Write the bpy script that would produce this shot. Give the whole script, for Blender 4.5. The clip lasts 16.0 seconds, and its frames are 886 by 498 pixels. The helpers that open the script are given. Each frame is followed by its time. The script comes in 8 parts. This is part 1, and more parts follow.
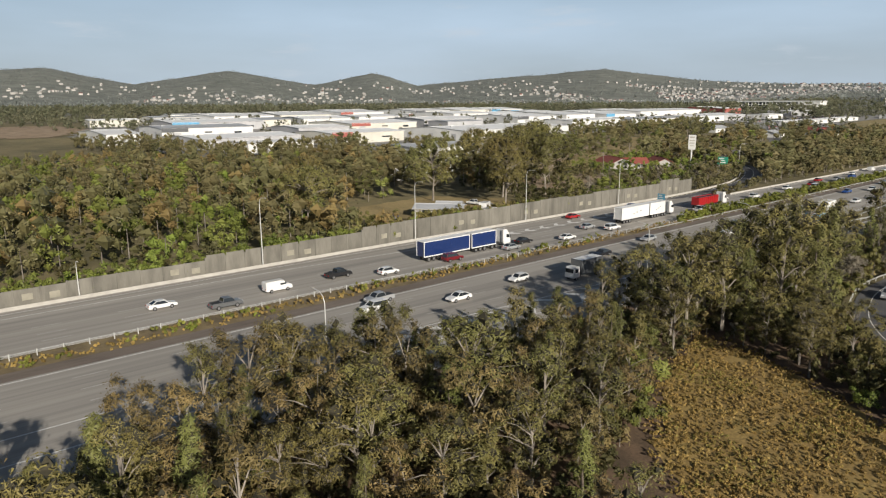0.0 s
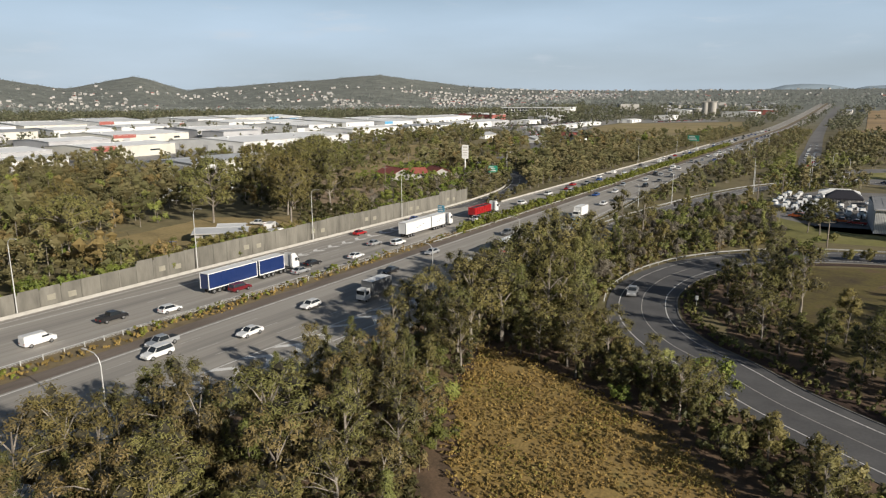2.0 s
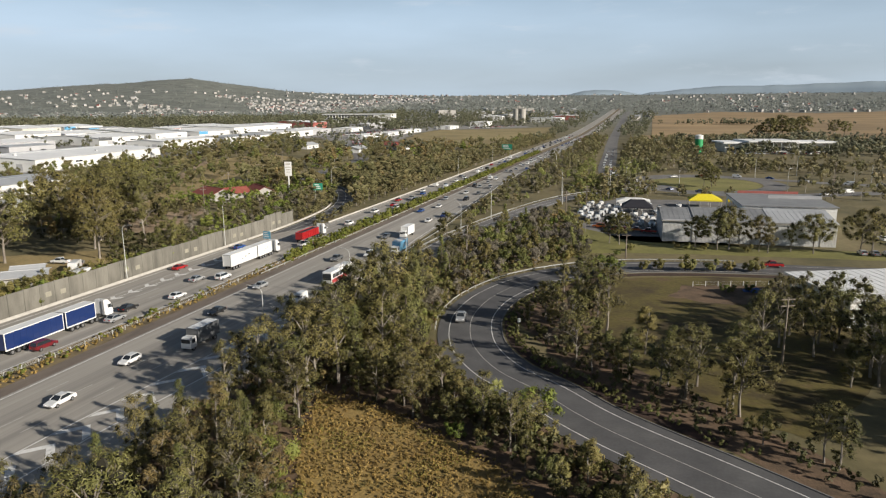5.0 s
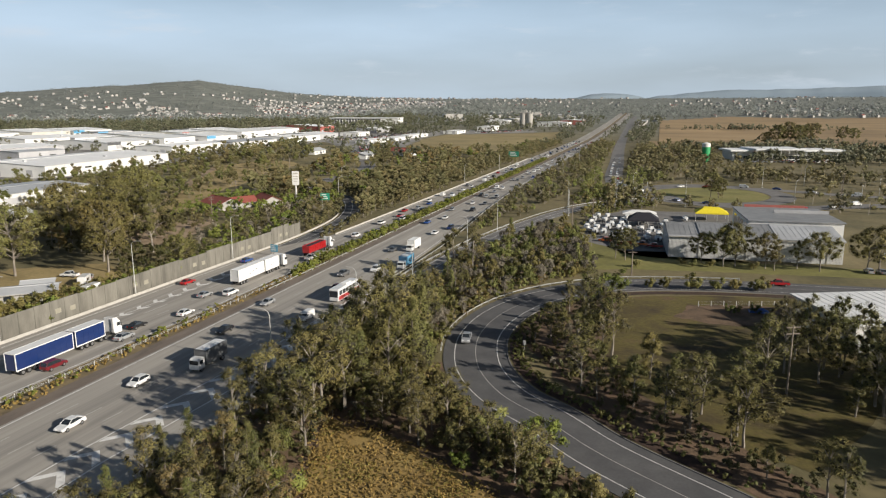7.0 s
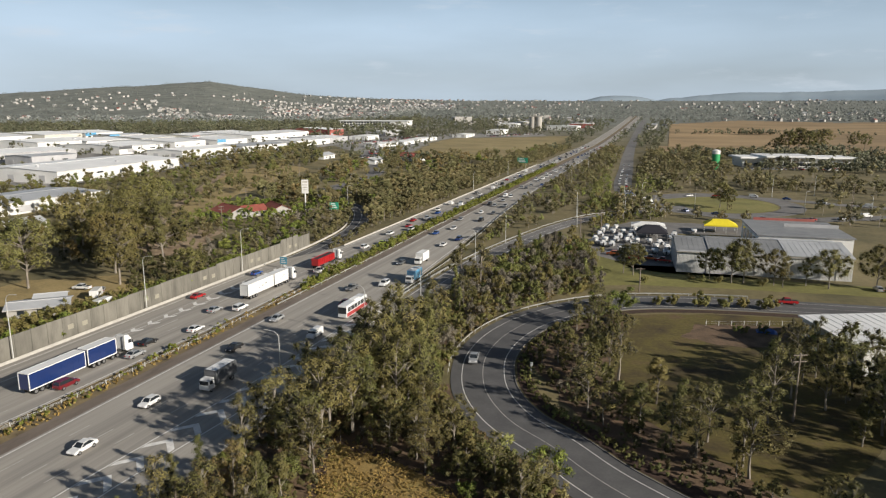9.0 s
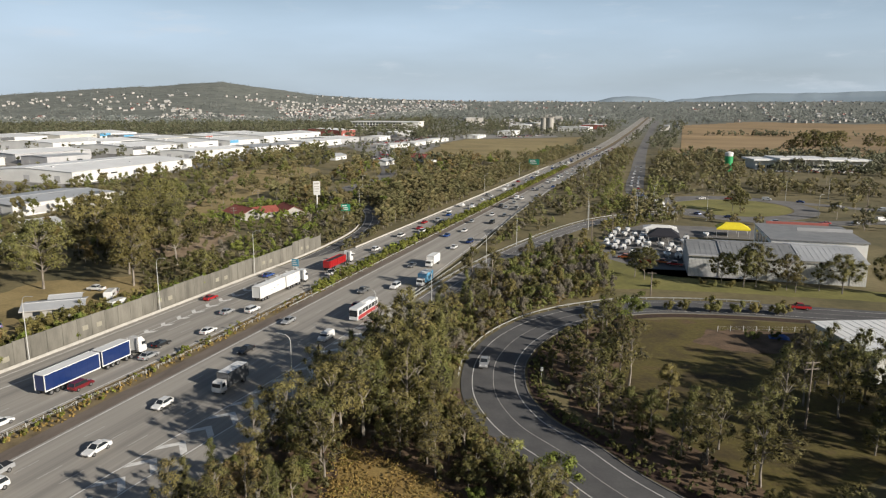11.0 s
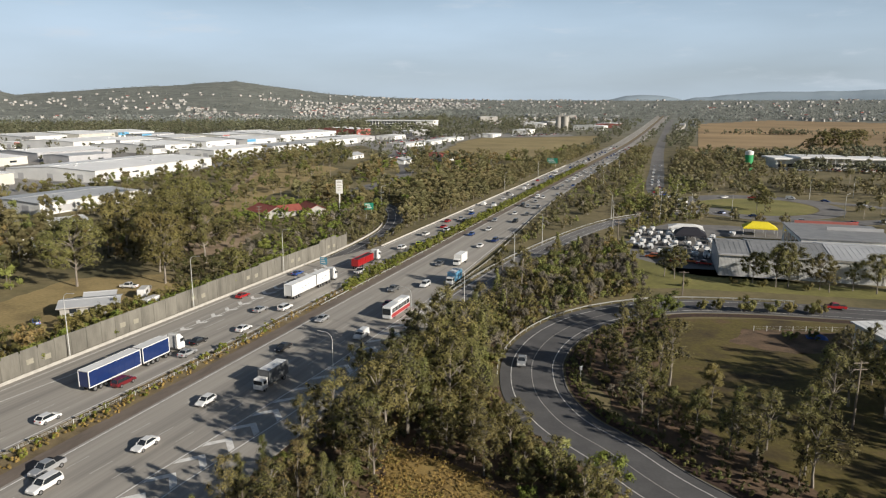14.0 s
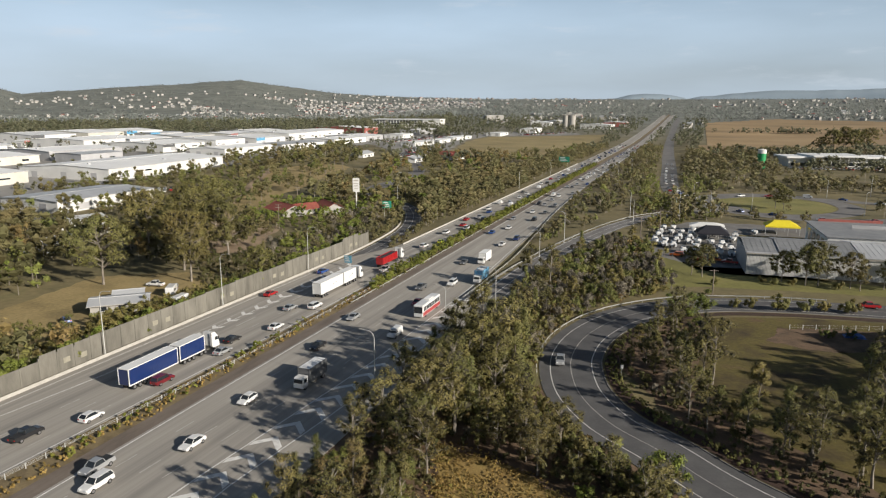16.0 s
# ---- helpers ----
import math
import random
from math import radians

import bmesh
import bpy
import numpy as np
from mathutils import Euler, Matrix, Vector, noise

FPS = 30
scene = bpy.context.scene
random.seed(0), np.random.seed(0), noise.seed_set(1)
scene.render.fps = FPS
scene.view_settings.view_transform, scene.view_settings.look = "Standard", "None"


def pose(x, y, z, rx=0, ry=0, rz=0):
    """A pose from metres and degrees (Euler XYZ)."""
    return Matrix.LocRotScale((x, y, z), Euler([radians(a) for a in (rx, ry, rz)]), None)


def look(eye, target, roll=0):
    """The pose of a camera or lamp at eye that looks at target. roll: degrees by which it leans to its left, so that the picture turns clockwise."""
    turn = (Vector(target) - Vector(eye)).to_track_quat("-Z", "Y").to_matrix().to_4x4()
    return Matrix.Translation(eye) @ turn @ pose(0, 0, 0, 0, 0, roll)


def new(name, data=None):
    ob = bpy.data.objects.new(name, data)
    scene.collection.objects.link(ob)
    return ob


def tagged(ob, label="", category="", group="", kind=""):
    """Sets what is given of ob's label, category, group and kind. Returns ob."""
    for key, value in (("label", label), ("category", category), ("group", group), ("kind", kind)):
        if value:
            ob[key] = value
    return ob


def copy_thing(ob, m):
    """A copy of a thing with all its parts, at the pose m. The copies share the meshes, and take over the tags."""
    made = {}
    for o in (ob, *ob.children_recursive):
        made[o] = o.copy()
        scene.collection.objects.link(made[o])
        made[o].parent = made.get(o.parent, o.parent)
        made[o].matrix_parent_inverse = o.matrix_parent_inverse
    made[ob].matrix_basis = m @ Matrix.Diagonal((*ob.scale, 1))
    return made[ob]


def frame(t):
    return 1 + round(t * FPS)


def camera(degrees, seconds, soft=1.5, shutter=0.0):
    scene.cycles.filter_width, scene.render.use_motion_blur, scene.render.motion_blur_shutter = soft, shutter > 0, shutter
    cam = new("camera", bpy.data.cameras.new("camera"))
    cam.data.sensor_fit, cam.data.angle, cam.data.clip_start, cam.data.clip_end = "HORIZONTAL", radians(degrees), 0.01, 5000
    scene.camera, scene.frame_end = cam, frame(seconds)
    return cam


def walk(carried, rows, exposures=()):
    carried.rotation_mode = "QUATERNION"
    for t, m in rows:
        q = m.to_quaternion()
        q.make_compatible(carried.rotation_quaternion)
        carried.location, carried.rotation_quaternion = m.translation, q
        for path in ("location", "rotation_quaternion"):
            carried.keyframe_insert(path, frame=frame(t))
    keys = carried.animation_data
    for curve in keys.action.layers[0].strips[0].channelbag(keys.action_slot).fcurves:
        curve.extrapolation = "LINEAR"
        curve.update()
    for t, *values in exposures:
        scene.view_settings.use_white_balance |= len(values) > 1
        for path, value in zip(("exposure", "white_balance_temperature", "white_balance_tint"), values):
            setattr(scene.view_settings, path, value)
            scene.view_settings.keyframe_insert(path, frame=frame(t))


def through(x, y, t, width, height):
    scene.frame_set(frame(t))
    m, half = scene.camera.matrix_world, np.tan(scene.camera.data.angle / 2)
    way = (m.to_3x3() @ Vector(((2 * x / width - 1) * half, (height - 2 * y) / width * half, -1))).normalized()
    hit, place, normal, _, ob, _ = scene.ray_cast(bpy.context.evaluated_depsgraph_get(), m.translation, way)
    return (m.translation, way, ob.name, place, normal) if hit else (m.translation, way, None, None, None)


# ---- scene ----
import itertools
cam = camera(66.0, 16.0, soft=1.2)
# t, x, y, z, yaw to the left of the motorway, tilt down, roll
PATH = [
    (0.0, 0.00, 0.00, 33.00, 49.54, 12.43, -0.26),
    (0.5, 0.15, -0.10, 33.95, 44.88, 12.36, -0.27),
    (1.0, 0.20, -0.20, 34.90, 40.69, 12.25, -0.24),
    (1.5, 0.24, -0.33, 35.90, 36.34, 12.18, -0.25),
    (2.0, 0.33, -0.53, 36.95, 31.51, 12.15, -0.28),
    (2.5, 0.37, -0.62, 38.00, 27.20, 12.13, -0.36),
    (3.0, 0.36, -0.63, 39.02, 22.96, 12.10, -0.41),
    (3.5, 0.30, -0.64, 40.02, 19.93, 12.07, -0.43),
    (4.0, 0.19, -0.66, 41.04, 17.99, 12.02, -0.44),
    (4.8, 0.08, -0.70, 42.66, 16.85, 11.95, -0.34),
    (5.6, 0.00, -0.72, 44.26, 16.95, 11.88, -0.22),
    (6.5, -0.01, -0.72, 46.04, 17.22, 11.80, -0.12),
    (7.0, 0.04, -0.70, 47.05, 17.38, 11.76, -0.09),
    (7.5, 0.07, -0.66, 48.06, 17.53, 11.72, -0.05),
    (8.0, 0.10, -0.67, 49.12, 17.70, 11.71, 0.02),
    (8.5, 0.12, -0.68, 50.16, 17.91, 11.68, 0.08),
    (9.0, 0.11, -0.72, 51.21, 18.10, 11.68, 0.12),
    (9.5, 0.11, -0.78, 51.85, 18.32, 11.67, 0.15),
    (10.2, 0.12, -0.86, 52.05, 18.65, 11.66, 0.18),
    (10.9, 0.14, -0.94, 52.06, 18.98, 11.65, 0.20),
    (11.5, 0.03, -1.03, 52.05, 19.26, 11.65, 0.21),
    (12.0, -0.37, -1.20, 52.03, 19.45, 11.65, 0.20),
    (12.5, -1.02, -1.44, 52.03, 19.64, 11.67, 0.19),
    (13.0, -2.09, -1.80, 52.02, 19.78, 11.69, 0.17),
    (13.5, -3.40, -2.25, 52.00, 19.93, 11.72, 0.14),
    (14.0, -4.93, -2.75, 51.94, 20.02, 11.74, 0.13),
    (14.5, -6.53, -3.20, 51.86, 20.10, 11.77, 0.13),
    (15.0, -8.23, -3.68, 51.78, 20.17, 11.79, 0.13),
    (15.5, -10.03, -4.05, 51.63, 20.24, 11.81, 0.13),
    (16.0, -11.95, -4.32, 51.46, 20.28, 11.82, 0.12),
]
walk(cam, [(t, pose(x, y, z, 0, 0, yaw) @ pose(0, 0, 0, 90 - tilt) @ pose(0, 0, 0, 0, 0, roll))
           for t, x, y, z, yaw, tilt, roll in PATH], exposures=[(0.0, -0.20), (2.0, -0.12), (4.0, -0.02), (16.0, -0.06)])

# ---- world and sun ----
SUN_TO = Vector((1.0, -0.27, 0.0)).normalized()
SUN_UP = radians(21.5)
sun_dir = Vector((SUN_TO.x * math.cos(SUN_UP), SUN_TO.y * math.cos(SUN_UP), math.sin(SUN_UP)))
sun = new("sun", bpy.data.lights.new("sun", "SUN"))
sun.data.energy, sun.data.angle, sun.data.color = 6.4, radians(0.55), (1.0, 0.925, 0.815)
sun.matrix_world = look((0, 0, 300), Vector((0, 0, 300)) - sun_dir)
world = bpy.data.worlds.new("world")
scene.world = world
world.use_nodes = True
wn, wl = world.node_tree.nodes, world.node_tree.links
bg = wn["Background"]
sky = wn.new("ShaderNodeTexSky")
sky.sky_type, sky.sun_disc = "NISHITA", False
sky.sun_elevation = SUN_UP
sky.sun_rotation = math.atan2(SUN_TO.x, SUN_TO.y)
sky.air_density, sky.dust_density, sky.ozone_density = 1.0, 1.6, 1.5
wco = wn.new("ShaderNodeTexCoord")
wmap = wn.new("ShaderNodeMapping")
wmap.inputs["Scale"].default_value = (1.3, 1.3, 6.0)
wmap.inputs["Location"].default_value = (3.1, 1.7, 0.4)
wl.new(wco.outputs["Generated"], wmap.inputs["Vector"])
wnoise = wn.new("ShaderNodeTexNoise")
wnoise.inputs["Scale"].default_value, wnoise.inputs["Detail"].default_value, wnoise.inputs["Roughness"].default_value = 1.5, 5, 0.5
wl.new(wmap.outputs["Vector"], wnoise.inputs["Vector"])
wramp = wn.new("ShaderNodeValToRGB")
wramp.color_ramp.elements[0].position, wramp.color_ramp.elements[1].position = 0.36, 0.70
wramp.color_ramp.elements[0].color, wramp.color_ramp.elements[1].color = (0.72, 0.72, 0.72, 1), (1.0, 1.0, 1.0, 1)
wl.new(wnoise.outputs["Fac"], wramp.inputs["Fac"])
wmix = wn.new("ShaderNodeMixRGB")
wsep = wn.new("ShaderNodeSeparateXYZ")
wl.new(wco.outputs["Generated"], wsep.inputs[0])
wtint = wn.new("ShaderNodeMapRange")         # the veil is bluer higher up
wtint.inputs["From Min"].default_value, wtint.inputs["From Max"].default_value = 0.04, 0.17
wl.new(wsep.outputs["Z"], wtint.inputs["Value"])
wblue = wn.new("ShaderNodeMixRGB")
wblue.inputs["Color1"].default_value, wblue.inputs["Color2"].default_value = (11.4, 13.7, 15.9, 1), (11.6, 15.4, 19.6, 1)
wl.new(wtint.outputs["Result"], wblue.inputs["Fac"])
wl.new(wblue.outputs["Color"], wmix.inputs["Color2"])
whaze = wn.new("ShaderNodeMapRange")
whaze.interpolation_type = "SMOOTHSTEP"
whaze.inputs["From Min"].default_value, whaze.inputs["From Max"].default_value = 0.09, 0.25
whaze.inputs["To Min"].default_value, whaze.inputs["To Max"].default_value = 1.0, 0.03
wl.new(wsep.outputs["Z"], whaze.inputs["Value"])
wfac = wn.new("ShaderNodeMath")
wfac.operation = "MULTIPLY"
wl.new(wramp.outputs["Color"], wfac.inputs[0])
wl.new(whaze.outputs["Result"], wfac.inputs[1])
wside = wn.new("ShaderNodeMapRange")         # thicker veil to the west
wside.interpolation_type = "SMOOTHSTEP"
wside.inputs["From Min"].default_value, wside.inputs["From Max"].default_value = 0.22, -0.42
wside.inputs["To Min"].default_value, wside.inputs["To Max"].default_value = 0.80, 1.0
wl.new(wsep.outputs["X"], wside.inputs["Value"])
wlow = wn.new("ShaderNodeMapRange")
wlow.inputs["From Min"].default_value, wlow.inputs["From Max"].default_value = 0.02, 0.16
wlow.inputs["To Min"].default_value, wlow.inputs["To Max"].default_value = 1.0, 0.0
wl.new(wsep.outputs["Z"], wlow.inputs["Value"])
wmax = wn.new("ShaderNodeMath")
wmax.operation = "MAXIMUM"
wl.new(wlow.outputs["Result"], wmax.inputs[0])
wl.new(wside.outputs["Result"], wmax.inputs[1])
wveil = wn.new("ShaderNodeMath")
wveil.operation = "MULTIPLY"
wl.new(wfac.outputs[0], wveil.inputs[0])
wl.new(wmax.outputs[0], wveil.inputs[1])
wl.new(wveil.outputs[0], wmix.inputs["Fac"])
# small low clouds
wmap2 = wn.new("ShaderNodeMapping")
wmap2.inputs["Scale"].default_value, wmap2.inputs["Location"].default_value = (5.0, 5.0, 24.0), (0.7, 2.3, 1.1)
wl.new(wco.outputs["Generated"], wmap2.inputs["Vector"])
wcl = wn.new("ShaderNodeTexNoise")
wcl.inputs["Scale"].default_value, wcl.inputs["Detail"].default_value, wcl.inputs["Roughness"].default_value = 1.4, 8, 0.6
wl.new(wmap2.outputs["Vector"], wcl.inputs["Vector"])
wcr = wn.new("ShaderNodeMapRange")
wcr.interpolation_type = "SMOOTHSTEP"
wcr.inputs["From Min"].default_value, wcr.inputs["From Max"].default_value = 0.56, 0.74
wcr.inputs["To Max"].default_value = 0.5
wl.new(wcl.outputs["Fac"], wcr.inputs["Value"])
wmix2 = wn.new("ShaderNodeMixRGB")
wmix2.inputs["Color2"].default_value = (13.0, 14.4, 16.0, 1)
wlowc = wn.new("ShaderNodeMath")
wlowc.operation = "MULTIPLY"
wl.new(wcr.outputs["Result"], wlowc.inputs[0])
wl.new(whaze.outputs["Result"], wlowc.inputs[1])
wl.new(wlowc.outputs[0], wmix2.inputs["Fac"])
wl.new(wmix.outputs["Color"], wmix2.inputs["Color1"])
wl.new(sky.outputs["Color"], wmix.inputs["Color1"])
wl.new(wmix2.outputs["Color"], bg.inputs["Color"])
bg.inputs["Strength"].default_value = 0.050


# ---- materials ----
def nodes_of(name):
    m = bpy.data.materials.new(name)
    m.use_nodes = True
    n, l = m.node_tree.nodes, m.node_tree.links
    return m, n, l, n["Principled BSDF"]


def surface(name, stops, scale=1.0, rough=0.85, metal=0.0, bump=0.0, bump_scale=None, grain=0.0, rand=0.0, detail=6.0, stretch=(1, 1, 1), second=None):
    """Noise-driven colour: stops of (position, rgb); grain: fine value variation; rand: variation by object; second: (scale, strength) broad stains."""
    m, n, l, p = nodes_of(name)
    co = n.new("ShaderNodeTexCoord")
    mp = n.new("ShaderNodeMapping")
    mp.inputs["Scale"].default_value = stretch
    geo = n.new("ShaderNodeNewGeometry")
    l.new(geo.outputs["Position"], mp.inputs["Vector"])
    no = n.new("ShaderNodeTexNoise")
    no.inputs["Scale"].default_value, no.inputs["Detail"].default_value = scale, detail
    no.inputs["Roughness"].default_value = 0.6
    l.new(mp.outputs["Vector"], no.inputs["Vector"])
    ramp = n.new("ShaderNodeValToRGB")
    el = ramp.color_ramp.elements
    while len(el) < len(stops):
        el.new(0.5)
    for e, (pos, c) in zip(el, stops):
        e.position, e.color = pos, (*c, 1)
    l.new(no.outputs["Fac"], ramp.inputs["Fac"])
    out = ramp.outputs["Color"]

    def scaled(src, fac_socket, lo, hi):
        r = n.new("ShaderNodeMapRange")
        r.inputs["To Min"].default_value, r.inputs["To Max"].default_value = lo, hi
        l.new(fac_socket, r.inputs["Value"])
        mx = n.new("ShaderNodeVectorMath")
        mx.operation = "SCALE"
        l.new(src, mx.inputs[0])
        l.new(r.outputs["Result"], mx.inputs["Scale"])
        return mx.outputs["Vector"]

    if grain:
        g = n.new("ShaderNodeTexNoise")
        g.inputs["Scale"].default_value, g.inputs["Detail"].default_value = scale * 14, 3
        l.new(mp.outputs["Vector"], g.inputs["Vector"])
        out = scaled(out, g.outputs["Fac"], 1 - grain, 1 + grain)
    if second:
        g = n.new("ShaderNodeTexNoise")
        g.inputs["Scale"].default_value, g.inputs["Detail"].default_value = second[0], 4
        l.new(geo.outputs["Position"], g.inputs["Vector"])
        out = scaled(out, g.outputs["Fac"], 1 - second[1], 1 + second[1])
    if rand:
        ob = n.new("ShaderNodeObjectInfo")
        out = scaled(out, ob.outputs["Random"], 1 - rand, 1 + rand)
    l.new(out, p.inputs["Base Color"])
    p.inputs["Roughness"].default_value, p.inputs["Metallic"].default_value = rough, metal
    if bump:
        b = n.new("ShaderNodeTexNoise")
        b.inputs["Scale"].default_value, b.inputs["Detail"].default_value = bump_scale or scale * 6, 4
        l.new(geo.outputs["Position"], b.inputs["Vector"])
        bp = n.new("ShaderNodeBump")
        bp.inputs["Strength"].default_value, bp.inputs["Distance"].default_value = bump, 0.1
        l.new(b.outputs["Fac"], bp.inputs["Height"])
        l.new(bp.outputs["Normal"], p.inputs["Normal"])
    return m


def foliage(name, dark, light, dry, tree_scale=0.07, through=0.09):
    """Leaves: each card varies, each part of the wood varies, each tree varies; some light passes."""
    m, n, l, p = nodes_of(name)
    geo = n.new("ShaderNodeNewGeometry")
    info = n.new("ShaderNodeObjectInfo")
    tone = n.new("ShaderNodeAttribute")          # one value for each tree of a wood
    tone.attribute_name = "tone"
    both = n.new("ShaderNodeMath")
    l.new(info.outputs["Random"], both.inputs[0])
    l.new(tone.outputs["Fac"], both.inputs[1])
    each = n.new("ShaderNodeMath")
    each.operation = "FRACT"
    l.new(both.outputs[0], each.inputs[0])
    no = n.new("ShaderNodeTexNoise")
    no.inputs["Scale"].default_value, no.inputs["Detail"].default_value = tree_scale, 3
    l.new(geo.outputs["Position"], no.inputs["Vector"])
    a = n.new("ShaderNodeMixRGB")
    a.inputs["Color1"].default_value, a.inputs["Color2"].default_value = (*dark, 1), (*light, 1)
    isl = n.new("ShaderNodeMapRange")
    isl.inputs["To Min"].default_value, isl.inputs["To Max"].default_value = 0.32, 0.66
    l.new(geo.outputs["Random Per Island"], isl.inputs["Value"])
    l.new(isl.outputs["Result"], a.inputs["Fac"])
    r = n.new("ShaderNodeMapRange")
    r.inputs["From Min"].default_value, r.inputs["From Max"].default_value = 0.42, 0.68
    r.inputs["To Max"].default_value = 0.6
    l.new(no.outputs["Fac"], r.inputs["Value"])
    mul = n.new("ShaderNodeMath")
    mul.operation = "MULTIPLY_ADD"
    mul.inputs[1].default_value = 1.0
    l.new(each.outputs[0], mul.inputs[0])
    l.new(r.outputs["Result"], mul.inputs[2])
    half = n.new("ShaderNodeMath")
    half.operation, half.use_clamp = "MULTIPLY", True
    half.inputs[1].default_value = 0.48
    l.new(mul.outputs[0], half.inputs[0])
    b0 = n.new("ShaderNodeMixRGB")
    b0.inputs["Color2"].default_value = (*dry, 1)
    l.new(half.outputs[0], b0.inputs["Fac"])
    l.new(a.outputs["Color"], b0.inputs["Color1"])
    # each tree, and each part of a wood, a little lighter or darker
    fr = n.new("ShaderNodeMath")
    fr.operation = "MULTIPLY_ADD"
    fr.inputs[1].default_value = 13.7
    l.new(each.outputs[0], fr.inputs[0])
    no2 = n.new("ShaderNodeTexNoise")
    no2.inputs["Scale"].default_value, no2.inputs["Detail"].default_value = tree_scale * 2.3, 1
    l.new(geo.outputs["Position"], no2.inputs["Vector"])
    l.new(no2.outputs["Fac"], fr.inputs[2])
    wrap = n.new("ShaderNodeMath")
    wrap.operation = "PINGPONG"
    wrap.inputs[1].default_value = 1.0
    l.new(fr.outputs[0], wrap.inputs[0])
    rng2 = n.new("ShaderNodeMapRange")
    rng2.inputs["To Min"].default_value, rng2.inputs["To Max"].default_value = 0.68, 1.38
    l.new(wrap.outputs[0], rng2.inputs["Value"])
    b = n.new("ShaderNodeVectorMath")
    b.operation = "SCALE"
    l.new(b0.outputs["Color"], b.inputs[0])
    l.new(rng2.outputs["Result"], b.inputs["Scale"])
    l.new(b.outputs["Vector"], p.inputs["Base Color"])
    p.inputs["Roughness"].default_value = 0.55
    p.inputs["Specular IOR Level"].default_value = 0.25
    t = n.new("ShaderNodeBsdfTranslucent")
    l.new(b.outputs["Vector"], t.inputs["Color"])
    mix = n.new("ShaderNodeMixShader")
    mix.inputs["Fac"].default_value = through
    l.new(p.outputs["BSDF"], mix.inputs[1])
    l.new(t.outputs["BSDF"], mix.inputs[2])
    l.new(mix.outputs["Shader"], n["Material Output"].inputs["Surface"])
    return m


def plain(name, rgb, rough=0.5, metal=0.0, coat=0.0, grime=0.12, scale=2.0):
    m = surface(name, [(0.3, tuple(c * (1 - grime) for c in rgb)), (0.7, tuple(min(1, c * (1 + grime * 0.5)) for c in rgb))], scale, rough, metal)
    m.node_tree.nodes["Principled BSDF"].inputs["Coat Weight"].default_value = coat
    return m


M = {}
M["ground"] = surface("ground_mix", [(0.30, (0.075, 0.068, 0.030)), (0.45, (0.135, 0.115, 0.052)), (0.58, (0.185, 0.150, 0.072)), (0.75, (0.115, 0.118, 0.046))],
                      0.035, 0.95, grain=0.35, bump=0.5, bump_scale=1.5, second=(0.006, 0.3), detail=10)
gm = M["ground"].node_tree
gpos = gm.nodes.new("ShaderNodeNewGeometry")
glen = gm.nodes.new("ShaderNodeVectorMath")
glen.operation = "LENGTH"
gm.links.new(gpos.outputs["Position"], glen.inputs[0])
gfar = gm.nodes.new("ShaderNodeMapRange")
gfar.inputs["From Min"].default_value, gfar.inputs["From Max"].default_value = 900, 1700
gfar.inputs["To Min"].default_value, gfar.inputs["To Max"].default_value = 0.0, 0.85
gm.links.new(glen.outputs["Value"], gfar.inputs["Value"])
gmix = gm.nodes.new("ShaderNodeMixRGB")      # wooded country beyond the plain, paled with distance haze in the colour
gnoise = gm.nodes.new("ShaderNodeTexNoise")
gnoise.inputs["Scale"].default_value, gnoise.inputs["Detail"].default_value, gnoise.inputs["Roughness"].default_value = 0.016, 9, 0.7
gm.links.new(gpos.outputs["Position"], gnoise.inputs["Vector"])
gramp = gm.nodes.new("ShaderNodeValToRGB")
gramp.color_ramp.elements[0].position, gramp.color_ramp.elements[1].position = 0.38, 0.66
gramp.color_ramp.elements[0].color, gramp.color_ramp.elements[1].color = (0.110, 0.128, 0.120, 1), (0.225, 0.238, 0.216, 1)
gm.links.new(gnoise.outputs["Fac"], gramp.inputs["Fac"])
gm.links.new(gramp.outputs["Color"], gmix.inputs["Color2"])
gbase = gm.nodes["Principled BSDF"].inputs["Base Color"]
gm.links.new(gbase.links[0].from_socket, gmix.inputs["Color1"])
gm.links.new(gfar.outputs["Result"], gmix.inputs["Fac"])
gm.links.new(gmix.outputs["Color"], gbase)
M["litter"] = surface("leaf_litter", [(0.3, (0.06, 0.042, 0.026)), (0.5, (0.13, 0.085, 0.05)), (0.7, (0.19, 0.12, 0.075))], 0.25, 0.95, grain=0.4, bump=0.6, bump_scale=3)
M["golden"] = surface("golden_grass", [(0.28, (0.17, 0.110, 0.036)), (0.45, (0.26, 0.175, 0.058)), (0.6, (0.30, 0.21, 0.070)), (0.75, (0.22, 0.18, 0.055))], 0.22, 0.9, grain=0.4, bump=0.9, bump_scale=2.5)
M["lawn"] = surface("lawn", [(0.32, (0.042, 0.027, 0.013)), (0.43, (0.074, 0.055, 0.017)), (0.55, (0.112, 0.090, 0.020)), (0.70, (0.118, 0.076, 0.036))], 0.09, 0.95, grain=0.45, bump=0.8, bump_scale=1.1, second=(0.02, 0.25))
M["field"] = surface("dry_field", [(0.3, (0.20, 0.14, 0.072)), (0.5, (0.29, 0.20, 0.10)), (0.7, (0.36, 0.255, 0.135))], 0.012, 0.95, grain=0.15, bump=0.3, bump_scale=1, stretch=(0.4, 1, 1), second=(0.006, 0.5))
